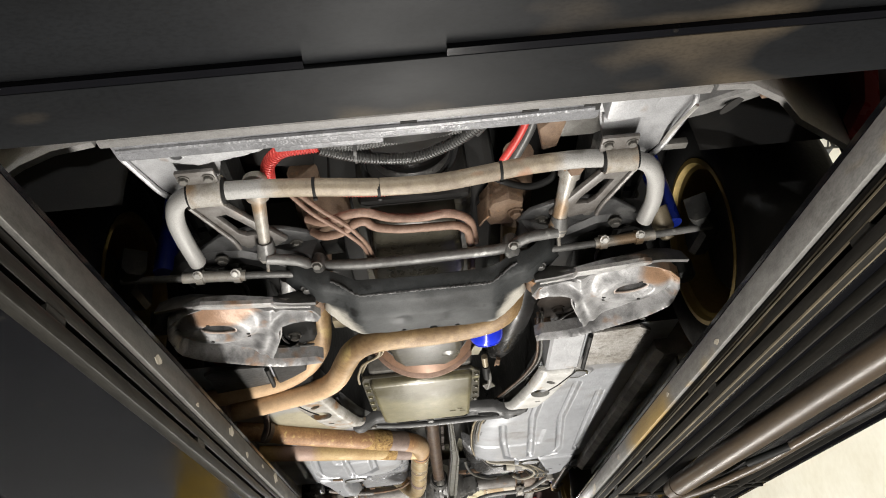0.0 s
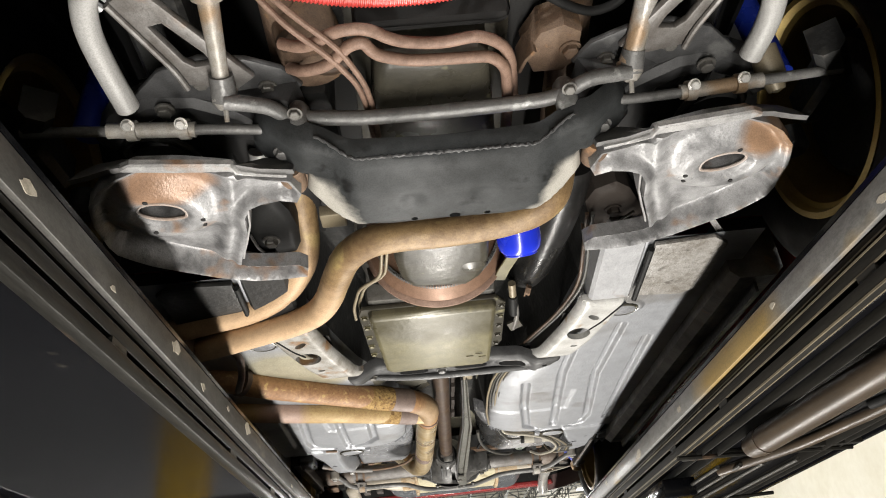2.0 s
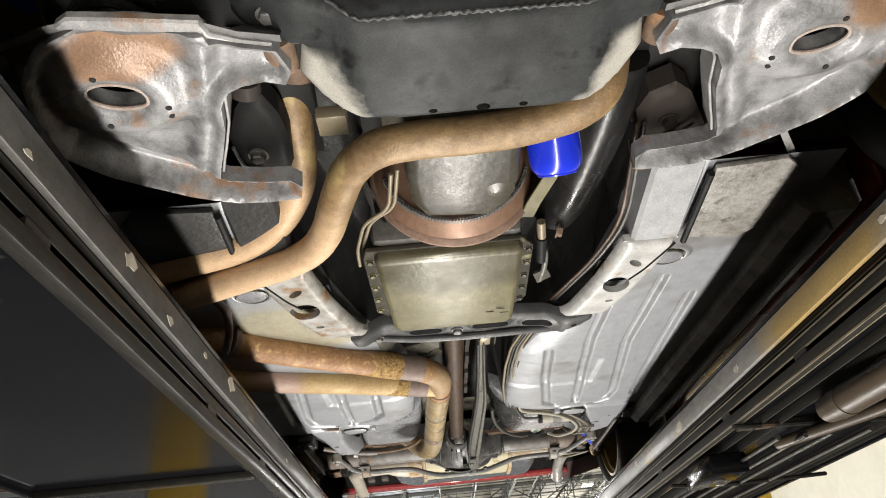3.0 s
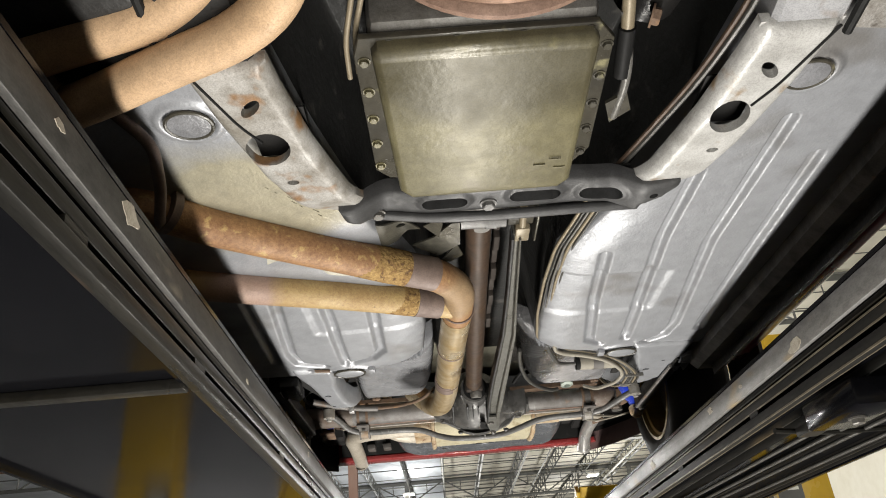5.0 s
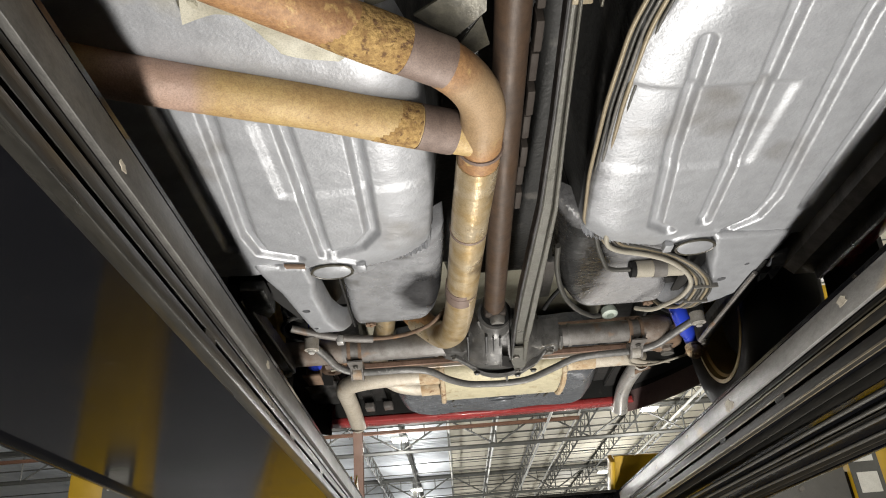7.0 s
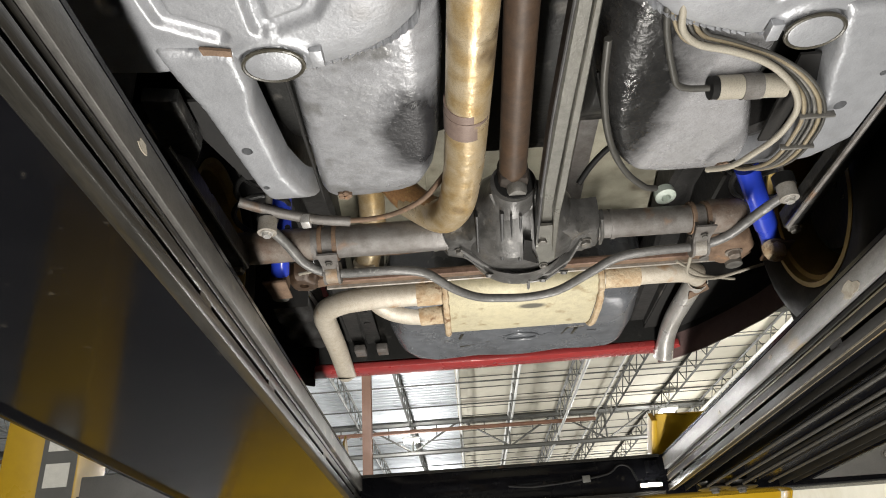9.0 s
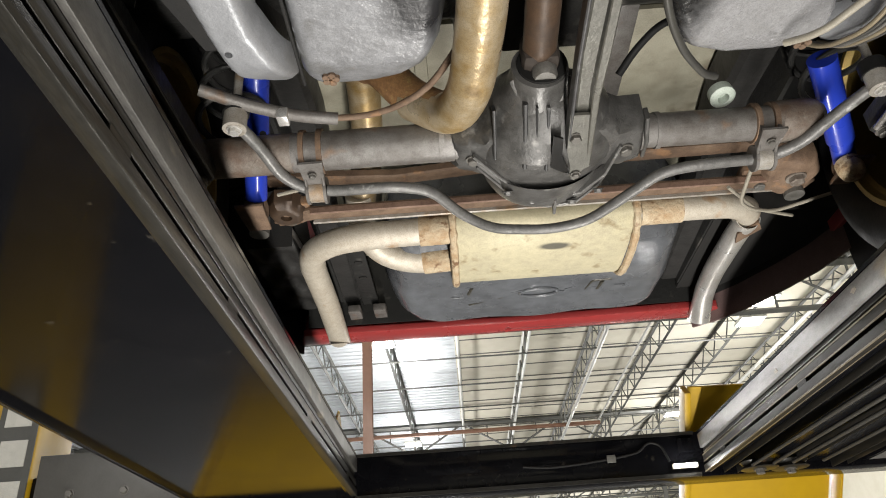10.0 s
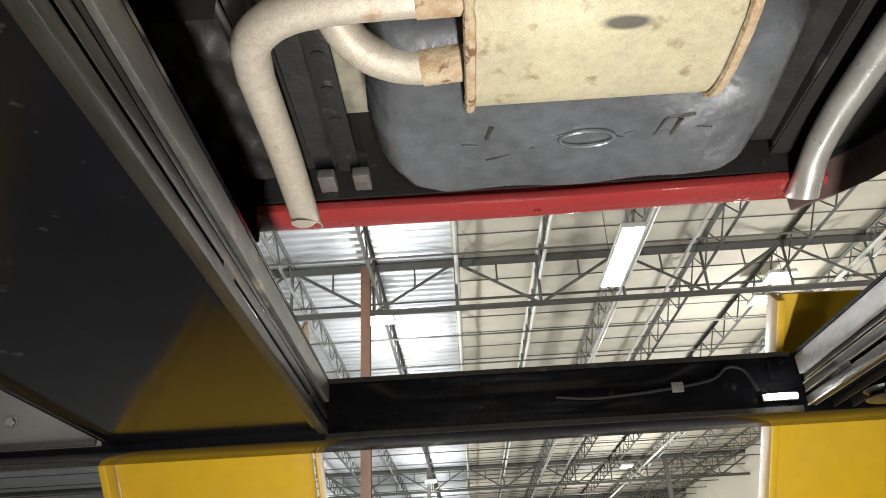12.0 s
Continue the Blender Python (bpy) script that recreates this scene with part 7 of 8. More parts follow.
beam_rail(spine, (0.014, 0.018, 0.026, 0.034, 0.036, 0.032), 0.03, 0.005, bm)
bm.to_mesh(arm.data)
bm.free()
part("pale_flange", beam_rail([(0.064, 1.16, 2.050), (0.077, 1.46, 2.046), (0.090, 1.73, 2.040), (0.080, 2.10, 2.014), (0.074, 2.29, 1.996), (0.070, 2.37, 1.986), (0.078, 2.555, 1.978)], (0.005, 0.006, 0.009, 0.015, 0.016, 0.013, 0.009), 0.034, 0.002), TORQUE, arm, "pale worn flange of the torque arm")
part("inner_flange", beam_rail([(0.048, 1.16, 2.052), (0.056, 1.46, 2.050), (0.058, 1.73, 2.042), (0.041, 2.10, 2.018), (0.036, 2.30, 1.998), (0.038, 2.505, 1.982)], 0.006, 0.030, 0.002), CROSS, arm, "dark inner flange of the torque arm")
part("rear_lug", stamped([(0.034, 2.42), (0.076, 2.42), (0.080, 2.555), (0.070, 2.562), (0.062, 2.570), (0.058, 2.592), (0.050, 2.588), (0.044, 2.545), (0.036, 2.508)], [ring(0.047, 2.474, 0.010, 0.013, 14)], lambda x, y, d: 1.990 - 0.10 * max(0.0, y - 2.42), 0.006, 0.006), TORQUE, arm, "pointed end of the torque arm")
bolt((0.049, 2.480, 1.990), size=0.010, parent=arm)
bolt((0.057, 2.572, 1.974), size=0.007, parent=arm)
part("front_bracket", box(0.036, 0.092, 1.065, 1.130, 2.072, 2.11, 0.004), OILY, arm, "folded steel bracket")
part("bracket_cap", box(0.053, 0.084, 1.125, 1.180, 2.058, 2.082, 0.003), LINE_TAN, arm, "tan painted bracket block")
part("bracket_side", box(0.096, 0.100, 1.07, 1.188, 2.060, 2.11, 0.001), SHEET_OLIVE, arm)
part("bracket_stud", tube([(0.066, 1.05, 2.075), (0.068, 1.125, 2.068)], 0.008, 0, 10), LINE_TAN, arm)
shaft = part("drive_shaft", tube([(-0.020, 1.14, 2.120), (-0.006, 2.395, 2.112)], 0.0295, 0, 28), RUSTY_BROWN, car, "brown rusted drive shaft")
part("front_yoke", tube([(-0.018, 1.06, 2.125), (-0.018, 1.16, 2.125)], 0.042, 0, 24), CAST, shaft)
part("rear_yoke", box(-0.038, 0.028, 2.375, 2.425, 2.082, 2.145, 0.014), BRACKET, shaft)
part("joint_cap", lathe([(0, 0.012), (0.018, 0.012), (0.022, 0.004), (0.022, -0.01), (0, -0.01)], pose(0.0, 2.408, 2.074, 180), 20), CAST, shaft)
part("joint_cap", lathe([(0, 0.012), (0.018, 0.012), (0.022, 0.004), (0.022, -0.01), (0, -0.01)], pose(-0.018, 1.135, 2.084, 180), 20), CAST, shaft)
for k in range(9):
    y = 1.10 + 0.085 * k
    part("shift_guard", box(0.020, 0.034, y, y + 0.07, 2.12 + 0.01 * (k % 2), 2.16, 0.003), BRACKET, car)
gusset = part("tail_gusset", stamped([(-0.170, 1.195), (-0.122, 1.156), (-0.084, 1.094), (-0.066, 1.090), (-0.066, 1.186), (-0.114, 1.243)], [], lambda x, y, d: 2.072 - 0.10 * (x + 0.12), 0.007, 0.004), SHEET_OLIVE, car, "bent olive sheet metal gusset")
part("gusset_flap", plate([(-0.108, 1.253), (-0.072, 1.205), (-0.057, 1.272), (-0.086, 1.279)], 2.078, 2.082, height=lambda x, y: 0.4 * (x + 0.07)), SHEET_OLIVE, gusset)
part("gusset_fold", plate([(-0.143, 1.110), (-0.107, 1.050), (-0.103, 1.072), (-0.112, 1.136)], 2.058, 2.062, height=lambda x, y: -0.5 * (x + 0.107)), SHEET_OLIVE, gusset, "folded edge")
part("side_shield", stamped([(-0.240, 1.055), (-0.197, 1.078), (-0.150, 1.095), (-0.176, 1.118), (-0.200, 1.155), (-0.235, 1.150)], [ring(-0.190, 1.095, 0.010, 0.007, 12)], lambda x, y, d: 2.066 + 0.010 * math.sin(x * 60), 0.008, 0.004), SHEET_OLIVE, gusset)
part("upper_shield", stamped([(-0.22, 0.985), (-0.10, 0.985), (-0.115, 1.04), (-0.150, 1.085), (-0.20, 1.065)], [], lambda x, y, d: 2.085 + 0.014 * math.sin(x * 45), 0.010, 0.004), CROSS, gusset)
crosstube = part("shift_tube", tube([(-0.064, 1.112, 2.080), (-0.020, 1.113, 2.080), (0.032, 1.116, 2.080)], 0.016, 0, 16), DARK_STEEL, car, "short steel cross tube")
part("collar", tube([(-0.012, 1.1135, 2.080), (0.012, 1.1145, 2.080)], 0.0185, 0, 16), DARK_STEEL, crosstube)
scrapes = random.Random(4)
for (ax, ay), (bx, by) in (((-0.416, 0.866), (-0.329, 0.987)), ((-0.352, 0.896), (-0.300, 0.955)), ((-0.380, 0.868), (-0.315, 0.960))):
    for k in range(7):
        u, v = k / 7 + scrapes.uniform(-0.03, 0.03), scrapes.uniform(0.04, 0.12)
        off = scrapes.uniform(-0.005, 0.005)
        p, q = [(ax + (bx - ax) * t + off, ay + (by - ay) * t - off, 2.0448) for t in (u, u + v)]
        part("scrape", tube([p, q], lambda t: 0.0006 + 0.0018 * math.sin(3.1 * t), 0, 6, None, 1), DARK_TAN, pan, "dark scrape in the beige coating")
part("floor_plug", lathe([(0, 0.012), (0.011, 0.012), (0.015, 0.006), (0.015, 0.0), (0.0, 0.0)], pose(-0.461, 1.109, 2.046, 180), 16), BEIGE, pan)

# fuel and brake lines along the tunnel
FRONT_RUN = [(0.205, 0.98, 2.075), (0.182, 1.10, 2.068), (0.152, 1.24, 2.066), (0.146, 1.42, 2.068), (0.152, 1.65, 2.072), (0.172, 1.86, 2.078)]
INNER_RUN = [(0.215, 1.905, 2.078), (0.232, 1.955, 2.076), (0.255, 1.988, 2.074), (0.308, 2.006, 2.070), (0.384, 2.022, 2.062), (0.437, 2.055, 2.050), (0.485, 2.105, 2.034), (0.502, 2.165, 2.026), (0.502, 2.250, 2.026), (0.495, 2.315, 2.034), (0.472, 2.390, 2.070), (0.46, 2.43, 2.12)]
OUTER_RUN = [(0.255, 1.895, 2.078), (0.268, 1.945, 2.076), (0.285, 1.975, 2.074), (0.330, 1.988, 2.070), (0.412, 2.020, 2.060), (0.478, 2.058, 2.040), (0.520, 2.110, 2.026), (0.545, 2.175, 2.026), (0.545, 2.260, 2.026), (0.536, 2.320, 2.034), (0.515, 2.395, 2.070), (0.50, 2.43, 2.12)]
for k in range(5):
    o, w = 0.010 * k, k / 4
    swept = [tuple(p + (q - p) * w for p, q in zip(a, b)) for a, b in zip(INNER_RUN, OUTER_RUN)]
    part("fuel_line", tube([(x + o, y, z) for x, y, z in FRONT_RUN] + swept, 0.0042 if k in (0, 3) else 0.0032, 0.035, 10), (LINE_TAN, LINE_DARK, CAST, LINE_TAN, LINE_DARK)[k], car, "slender metal fuel line")
part("cream_line", tube([(0.222, 1.86, 2.064), (0.236, 1.95, 2.062), (0.27, 1.984, 2.060), (0.33, 1.998, 2.056), (0.40, 2.024, 2.046), (0.452, 2.07, 2.032), (0.478, 2.12, 2.022), (0.470, 2.20, 2.018), (0.42, 2.31, 2.030), (0.39, 2.36, 2.06)], 0.0062, 0.04, 10), WHITE_TAG, car, "cream plastic covered line")
for by in (2.145, 2.24):
    part("line_clip", box(0.488, 0.552, by, by + 0.006, 2.017, 2.030, 0.002), CAST, car)
ff = part("fuel_filter", tube([(0.335, 2.098, 2.062), (0.455, 2.102, 2.060)], 0.0215, 0, 24), WHITE_TAG, car, "cream cylindrical fuel filter")
part("end_cap", tube([(0.322, 2.0975, 2.062), (0.338, 2.098, 2.062)], 0.0205, 0, 24), RUBBER, ff)
part("band", tube([(0.378, 2.0995, 2.0615), (0.412, 2.1005, 2.061)], 0.0235, 0, 24), AXLE, ff)
part("feed_line", tube([(0.322, 2.0975, 2.062), (0.285, 2.098, 2.064), (0.262, 2.088, 2.066), (0.240, 2.03, 2.07), (0.215, 1.95, 2.074), (0.20, 1.85, 2.078)], 0.006, 0.03, 10), LINE_DARK, ff)

# ---- the car: rear axle and suspension ----
axle = part("axle_tube", tube([(-0.66, 2.595, 2.085), (-0.16, 2.595, 2.085)], 0.0385, 0, 28), AXLE, car, "grey rusted rear axle tube")
part("axle_tube_other", tube([(0.20, 2.607, 2.085), (0.555, 2.612, 2.085)], 0.0335, 0, 28), AXLE, axle)
part("axle_end", tube([(0.464, 2.610, 2.085), (0.470, 2.610, 2.085), (0.530, 2.612, 2.085), (0.545, 2.612, 2.085)], lambda t: 0.040 + 0.006 * math.sin(t * 3.1), 0, 26), AXLE_RUST, axle, "rust stained axle end")
part("axle_end", tube([(-0.66, 2.595, 2.085), (-0.475, 2.595, 2.085)], 0.0395, 0, 28), AXLE_RUST, axle)
for wx in (-0.155, -0.185, 0.205, 0.235):
    weld((wx, 2.590 if wx < 0 else 2.608, 2.085), (1, 0, 0), 0.0425 if wx < 0 else 0.0365, AXLE, axle, 0.010)
housing = bmesh.new()
lathe([(0, 0.115), (0.045, 0.113), (0.085, 0.100), (0.118, 0.070), (0.132, 0.03), (0.136, -0.02), (0.13, -0.06), (0, -0.06)], Matrix.Translation((0.015, 2.585, 2.085)) @ Matrix.Diagonal((1.0, 1.0, 0.76, 1)) @ Matrix.Rotation(radians(180), 4, "X"), 44, housing)
lathe([(0.036, -0.148), (0.050, -0.145), (0.052, -0.12), (0.058, -0.10), (0.078, -0.07), (0.105, -0.03), (0.11, 0.0)], Matrix.Translation((-0.005, 2.56, 2.10)) @ Matrix.Rotation(radians(-90), 4, "X"), 36, housing)
diff = part("differential", housing, DIFF, car, "dark oily cast rear differential housing")


def rim_arc(dy, dz, wide=1.0):
    """The lower half of the cover flange, bowed down and back."""
    pts = [(-0.128, 2.570, 2.012), (-0.080, 2.626, 2.000), (-0.035, 2.672, 1.993), (0.026, 2.700, 1.990), (0.086, 2.692, 1.992), (0.130, 2.642, 2.000), (0.152, 2.572, 2.014)]
    return [(0.012 + (x - 0.012) * wide, y + dy, z + dz) for x, y, z in pts]


part("cover_flange", beam_rail(rim_arc(0.0, 0.012), 0.006, 0.024, 0.002), DARK_STEEL, diff, "worn bright cover flange")
part("gasket_rim", beam_rail(rim_arc(0.020, 0.018, 0.98), 0.014, 0.022, 0.004), DIFF, diff)
part("outer_flange", beam_rail(rim_arc(0.040, 0.016, 0.95), 0.005, 0.020, 0.002), DARK_STEEL, diff)
part("cover", lathe([(0.122, 0.0), (0.120, 0.030), (0.116, 0.060), (0.104, 0.088), (0.075, 0.100), (0, 0.104)], Matrix.Translation((0.012, 2.640, 2.085)) @ Matrix.Diagonal((1, 1, 0.80, 1)) @ Matrix.Rotation(radians(-90), 4, "X"), 40), DIFF, diff, "dark oily differential cover")
for bx, by in ((-0.062, 2.662), (-0.012, 2.700), (0.070, 2.712), (0.118, 2.676)):
    bolt((bx, by, 2.004), (0, 0.6, -0.8), 0.008, diff, DARK_STEEL)
part("drain_tab", beam_rail([(0.034, 2.690, 1.990), (0.036, 2.745, 1.992)], 0.006, 0.022, 0.002), DARK_STEEL, diff)
for cx, y0, y1, z0, z1, wide in ((-0.034, 2.445, 2.575, 2.040, 1.994, 0.008), (-0.014, 2.450, 2.560, 2.036, 1.995, 0.004), (0.006, 2.450, 2.580, 2.034, 1.990, 0.006), (-0.088, 2.470, 2.560, 2.052, 2.010, 0.006)):
    part("rib", beam_rail([(cx, y0, z0), (cx, (y0 + y1) / 2, (z0 + z1) / 2 - 0.006), (cx, y1, z1)], wide, 0.03, 0.002), CROSS, diff)
# flat black piece painting the shade of an oily gap
part("gap_shade", plate([(0.010, 2.47), (0.028, 2.48), (0.030, 2.53), (0.050, 2.59), (0.038, 2.585), (0.012, 2.565)], 1.987, 1.991), OIL_BLACK, diff, "flat oily black sheet for the dark gap beside the torque arm")
part("side_web", stamped([(-0.075, 2.50), (-0.115, 2.535), (-0.165, 2.548), (-0.170, 2.635), (-0.115, 2.648), (-0.075, 2.665)], [], lambda x, y, d: 2.030 + 0.18 * max(0.0, -0.09 - x) + 0.02 * (1 - min(1.0, d / 0.012)) ** 2, 0.010, 0.06), DIFF, diff)
part("side_web", stamped([(0.088, 2.498), (0.128, 2.512), (0.150, 2.530), (0.196, 2.540), (0.208, 2.642), (0.160, 2.655), (0.120, 2.640), (0.090, 2.66)], [], lambda x, y, d: 2.026 + 0.20 * max(0.0, x - 0.11) + 0.02 * (1 - min(1.0, d / 0.012)) ** 2, 0.010, 0.06), DIFF, diff)
part("web_flange", beam_rail([(0.198, 2.528, 2.054), (0.206, 2.590, 2.044), (0.211, 2.652, 2.054)], 0.008, 0.03, 0.002), DIFF, diff)
bolt((0.163, 2.592, 2.036), (0.1, 0, -1), 0.012, diff)
bolt((-0.128, 2.592, 2.036), (-0.1, 0, -1), 0.010, diff)
part("pinion_seal", lathe([(0.030, -0.004), (0.043, -0.004), (0.044, 0.006), (0.03, 0.008)], Matrix.Translation((-0.002, 2.414, 2.10)) @ Matrix.Rotation(radians(90), 4, "X"), 32), RUBBER, diff)
part("pinion_collar", tube([(-0.052, 2.432, 2.088), (-0.036, 2.462, 2.060), (0.000, 2.474, 2.048), (0.034, 2.462, 2.060), (0.046, 2.432, 2.088)], 0.008, 0.03, 10), DARK_STEEL, diff, "worn collar round the pinion")

bar_pts = [(-0.546, 2.466, 2.062), (-0.520, 2.520, 2.050), (-0.498, 2.600, 2.036), (-0.455, 2.645, 2.030), (-0.40, 2.652, 2.028), (-0.285, 2.652, 2.028), (-0.215, 2.670, 2.026), (-0.150, 2.772, 2.020), (-0.085, 2.835, 2.018), (0.040, 2.855, 2.018), (0.120, 2.830, 2.018), (0.190, 2.742, 2.022), (0.250, 2.668, 2.028), (0.340, 2.656, 2.030), (0.45, 2.652, 2.030), (0.505, 2.620, 2.034), (0.560, 2.535, 2.050), (0.600, 2.488, 2.062)]
rear_bar = part("rear_sway_bar", tube(bar_pts, 0.0112, 0.04, 20, None, 8), DARK_STEEL, car, "dark grey rear sway bar bowed under the differential")
for s, cx in ((-1, -0.437), (1, 0.442)):
    radius = 0.0385 if s < 0 else 0.0335
    ay = 2.596 if s < 0 else 2.609
    for e in (-0.017, 0.017):
        part("axle_strap", tube([(cx + e - 0.005, ay, 2.085), (cx + e + 0.005, ay, 2.085)], radius + 0.006, 0, 28), RUST, rear_bar, "rusty strap round the axle tube")
        part("clamp_ridge", tube([(cx + e - 0.003, 2.650, 2.030), (cx + e + 0.003, 2.650, 2.030)], 0.0265, 0, 20), AXLE, rear_bar)
        part("strap_leg", beam_rail([(cx + e, 2.575, 2.046), (cx + e, 2.615, 2.028), (cx + e, 2.640, 2.016)], 0.006, 0.016, 0.002), AXLE, rear_bar)
    part("clamp_saddle", tube([(cx - 0.019, 2.650, 2.030), (cx + 0.019, 2.650, 2.030)], 0.0235, 0, 20), BAR, rear_bar, "pale ridged clamp saddle")
    part("clamp_plate", stamped([(cx - 0.024, 2.566), (cx + 0.024, 2.566), (cx + 0.018, 2.632), (cx - 0.018, 2.632)], [slot(cx, 2.600, 0.001, 0.006, 6)], lambda x, y, d: 2.036 - 0.1 * (y - 2.566), 0.006, 0.005), AXLE, rear_bar, "clamp plate with a bolt hole")
    bolt((cx, 2.596, 2.030), size=0.0065, parent=rear_bar)
    ex, ey = (-0.548, 2.462) if s < 0 else (0.602, 2.485)
    end = part("bar_end", tube([(ex, ey - 0.004, 2.045), (ex, ey - 0.004, 2.078)], 0.021, 0, 22), BAR, rear_bar)
    part("bushing", tube([(ex, ey - 0.004, 2.078), (ex, ey - 0.004, 2.105)], 0.024, 0, 22), RUBBER, end)
    part("link_bolt", bolt_mesh(axis_pose((ex, ey - 0.004, 2.045), (0, 0, -1)), 0.010), ALUMINISED, end)
    part("end_link", tube([(ex, ey - 0.004, 2.10), (ex, ey - 0.004, 2.24)], 0.008, 0, 10), BAR, end)
    # shock absorbers
    top = (-0.515, 2.40, 2.34) if s < 0 else (0.555, 2.534, 2.170)
    low = (-0.60, 2.79, 2.085) if s < 0 else (0.678, 2.775, 2.075)
    a, b = Vector(top), Vector(low)
    shock = part("shock_absorber", tube([a, a.lerp(b, 0.72)], 0.028, 0, 22), SHOCK_BLUE, car, "bright blue rear shock absorber")
    part("shock_body", tube([a.lerp(b, 0.72), a.lerp(b, 0.94)], 0.024, 0, 22), SHOCK_BLUE, shock)
    if s > 0:
        part("dust_cap", lathe([(0, 0.026), (0.014, 0.024), (0.024, 0.014), (0.027, 0.0), (0.026, -0.02), (0, -0.02)], axis_pose(a.lerp(b, 0.90) + Vector((-0.004, -0.012, -0.040)), (0.05, -0.2, -1)), 24), MUFFLER_WELD, shock, "dull brass coloured shock end cap")
    part("lower_eye", tube([b + Vector((-0.022, 0, 0)), b + Vector((0.022, 0, 0))], 0.021, 0, 20), RUST, shock)
    part("lower_bracket", plate([(b.x - 0.03, b.y - 0.06), (b.x + 0.03, b.y - 0.06), (b.x + 0.025, b.y + 0.04), (b.x - 0.025, b.y + 0.04)], 2.055, 2.063, bevel=0.002), RUST, axle)
    part("spring", tube([(s * 0.60 + 0.065 * math.cos(q), 2.585 + 0.065 * math.sin(q), 2.13 + 0.011 * q) for q in (0.45 * k for k in range(50))], 0.007, 0.008, 8, None, 1), TUNNEL, car, "black rear coil spring")
    # trailing arms
    trailing = part("trailing_arm", beam_rail([(s * 0.655, 2.04, 2.03), (s * 0.640, 2.58, 2.02)], 0.04, 0.045, 0.008), TUNNEL, car, "black rear trailing arm")
    bolt((s * 0.64, 2.57, 2.02), size=0.012, parent=trailing)
    part("trailing_edge", tube([(s * 0.632, 2.10, 2.028), (s * 0.620, 2.56, 2.018)], 0.006, 0, 8), AXLE if s > 0 else TUNNEL, trailing)
panhard = part("panhard_bar", beam_rail([(-0.585, 2.912, 2.122), (-0.50, 2.896, 2.124), (0.60, 2.900, 2.124), (0.67, 2.925, 2.126)], (0.040, 0.044, 0.044, 0.044), 0.012, 0.003), RUST, car, "rusty channel section track bar behind the axle")
for e in (-0.022, 0.021):
    part("channel_edge", beam_rail([(-0.50, 2.896 + e, 2.114), (0.58, 2.900 + e, 2.114)], 0.006, 0.016, 0.002), PIPE_ROSE if e < 0 else BAR, panhard, "worn pale edge of the channel")
part("end_boss", stamped([(-0.600, 2.868), (-0.575, 2.832), (-0.535, 2.838), (-0.512, 2.872), (-0.520, 2.915), (-0.555, 2.928), (-0.592, 2.912)], [ring(-0.556, 2.880, 0.013, 0.013, 14)], lambda x, y, d: 2.112 + 0.02 * (1 - min(1.0, d / 0.014)) ** 2, 0.008, 0.03), RUSTY_BROWN, panhard, "lumpy rusted end of the track bar")
part("end_plate", stamped([(0.535, 2.80), (0.575, 2.785), (0.645, 2.805), (0.672, 2.86), (0.66, 2.92), (0.60, 2.945), (0.555, 2.93), (0.54, 2.86)], [], lambda x, y, d: 2.112 + 0.02 * (1 - min(1.0, d / 0.014)) ** 2 + 0.003 * math.sin(x * 90), 0.008, 0.03), RUST, panhard, "rusted bracket with a large nut")
bolt((0.612, 2.862, 2.112), size=0.017, parent=panhard, mat=AXLE_RUST)
part("rear_brace", beam_rail([(-0.60, 2.862, 2.20), (-0.30, 2.890, 2.20), (-0.085, 2.868, 2.20), (0.60, 2.86, 2.20)], 0.040, 0.02, 0.004), RUST, car, "rusty brace tube behind the axle")
for s in (1, -1):
    part("end_bracket", plate(mirrored([(0.50, 2.86), (0.58, 2.86), (0.60, 2.94), (0.56, 2.96), (0.50, 2.93)], s), 2.135, 2.16, bevel=0.005), RUST, panhard)
    bolt((s * 0.55, 2.91, 2.132), size=0.015, parent=panhard, mat=CAST)
    part("end_bushing", tube([(s * 0.63, 2.925, 2.10), (s * 0.63, 2.925, 2.145)], 0.023, 0, 18), CAST, panhard)
part("brake_pipe", tube([(-0.60, 2.41, 2.10), (-0.53, 2.445, 2.088), (-0.44, 2.478, 2.080), (-0.36, 2.492, 2.078), (-0.28, 2.482, 2.078), (-0.20, 2.43, 2.08), (-0.15, 2.36, 2.10)], 0.006, 0.05, 10), RUST, car, "rusty brake pipe")
part("hose_sleeve", tube([(-0.60, 2.41, 2.10), (-0.53, 2.445, 2.088), (-0.44, 2.478, 2.080), (-0.37, 2.491, 2.078)], 0.0115, 0.05, 12), AXLE, car, "grey rubber brake hose")
part("hose_clip", box(-0.475, -0.455, 2.455, 2.482, 2.062, 2.085, 0.002), ALUMINISED, car)
part("brake_hose", tube([(0.15, 2.49, 2.13), (0.18, 2.46, 2.16), (0.23, 2.42, 2.19), (0.30, 2.415, 2.19), (0.37, 2.43, 2.18), (0.46, 2.43, 2.18)], 0.007, 0.04, 10), RUBBER, car, "black rubber brake hose")
ribbed([(0.24, 2.418, 2.19), (0.30, 2.415, 2.19), (0.36, 2.425, 2.182)], 0.012, 0.014, LINE_DARK, "hose_fitting", "ribbed dark hose fitting")
part("vent_hose", tube([(0.13, 1.98, 2.085), (0.136, 2.08, 2.080), (0.158, 2.20, 2.074), (0.190, 2.30, 2.072), (0.235, 2.385, 2.074), (0.285, 2.445, 2.078), (0.31, 2.46, 2.085)], 0.007, 0.05, 10), LINE_DARK, car, "thin grey vent hose")
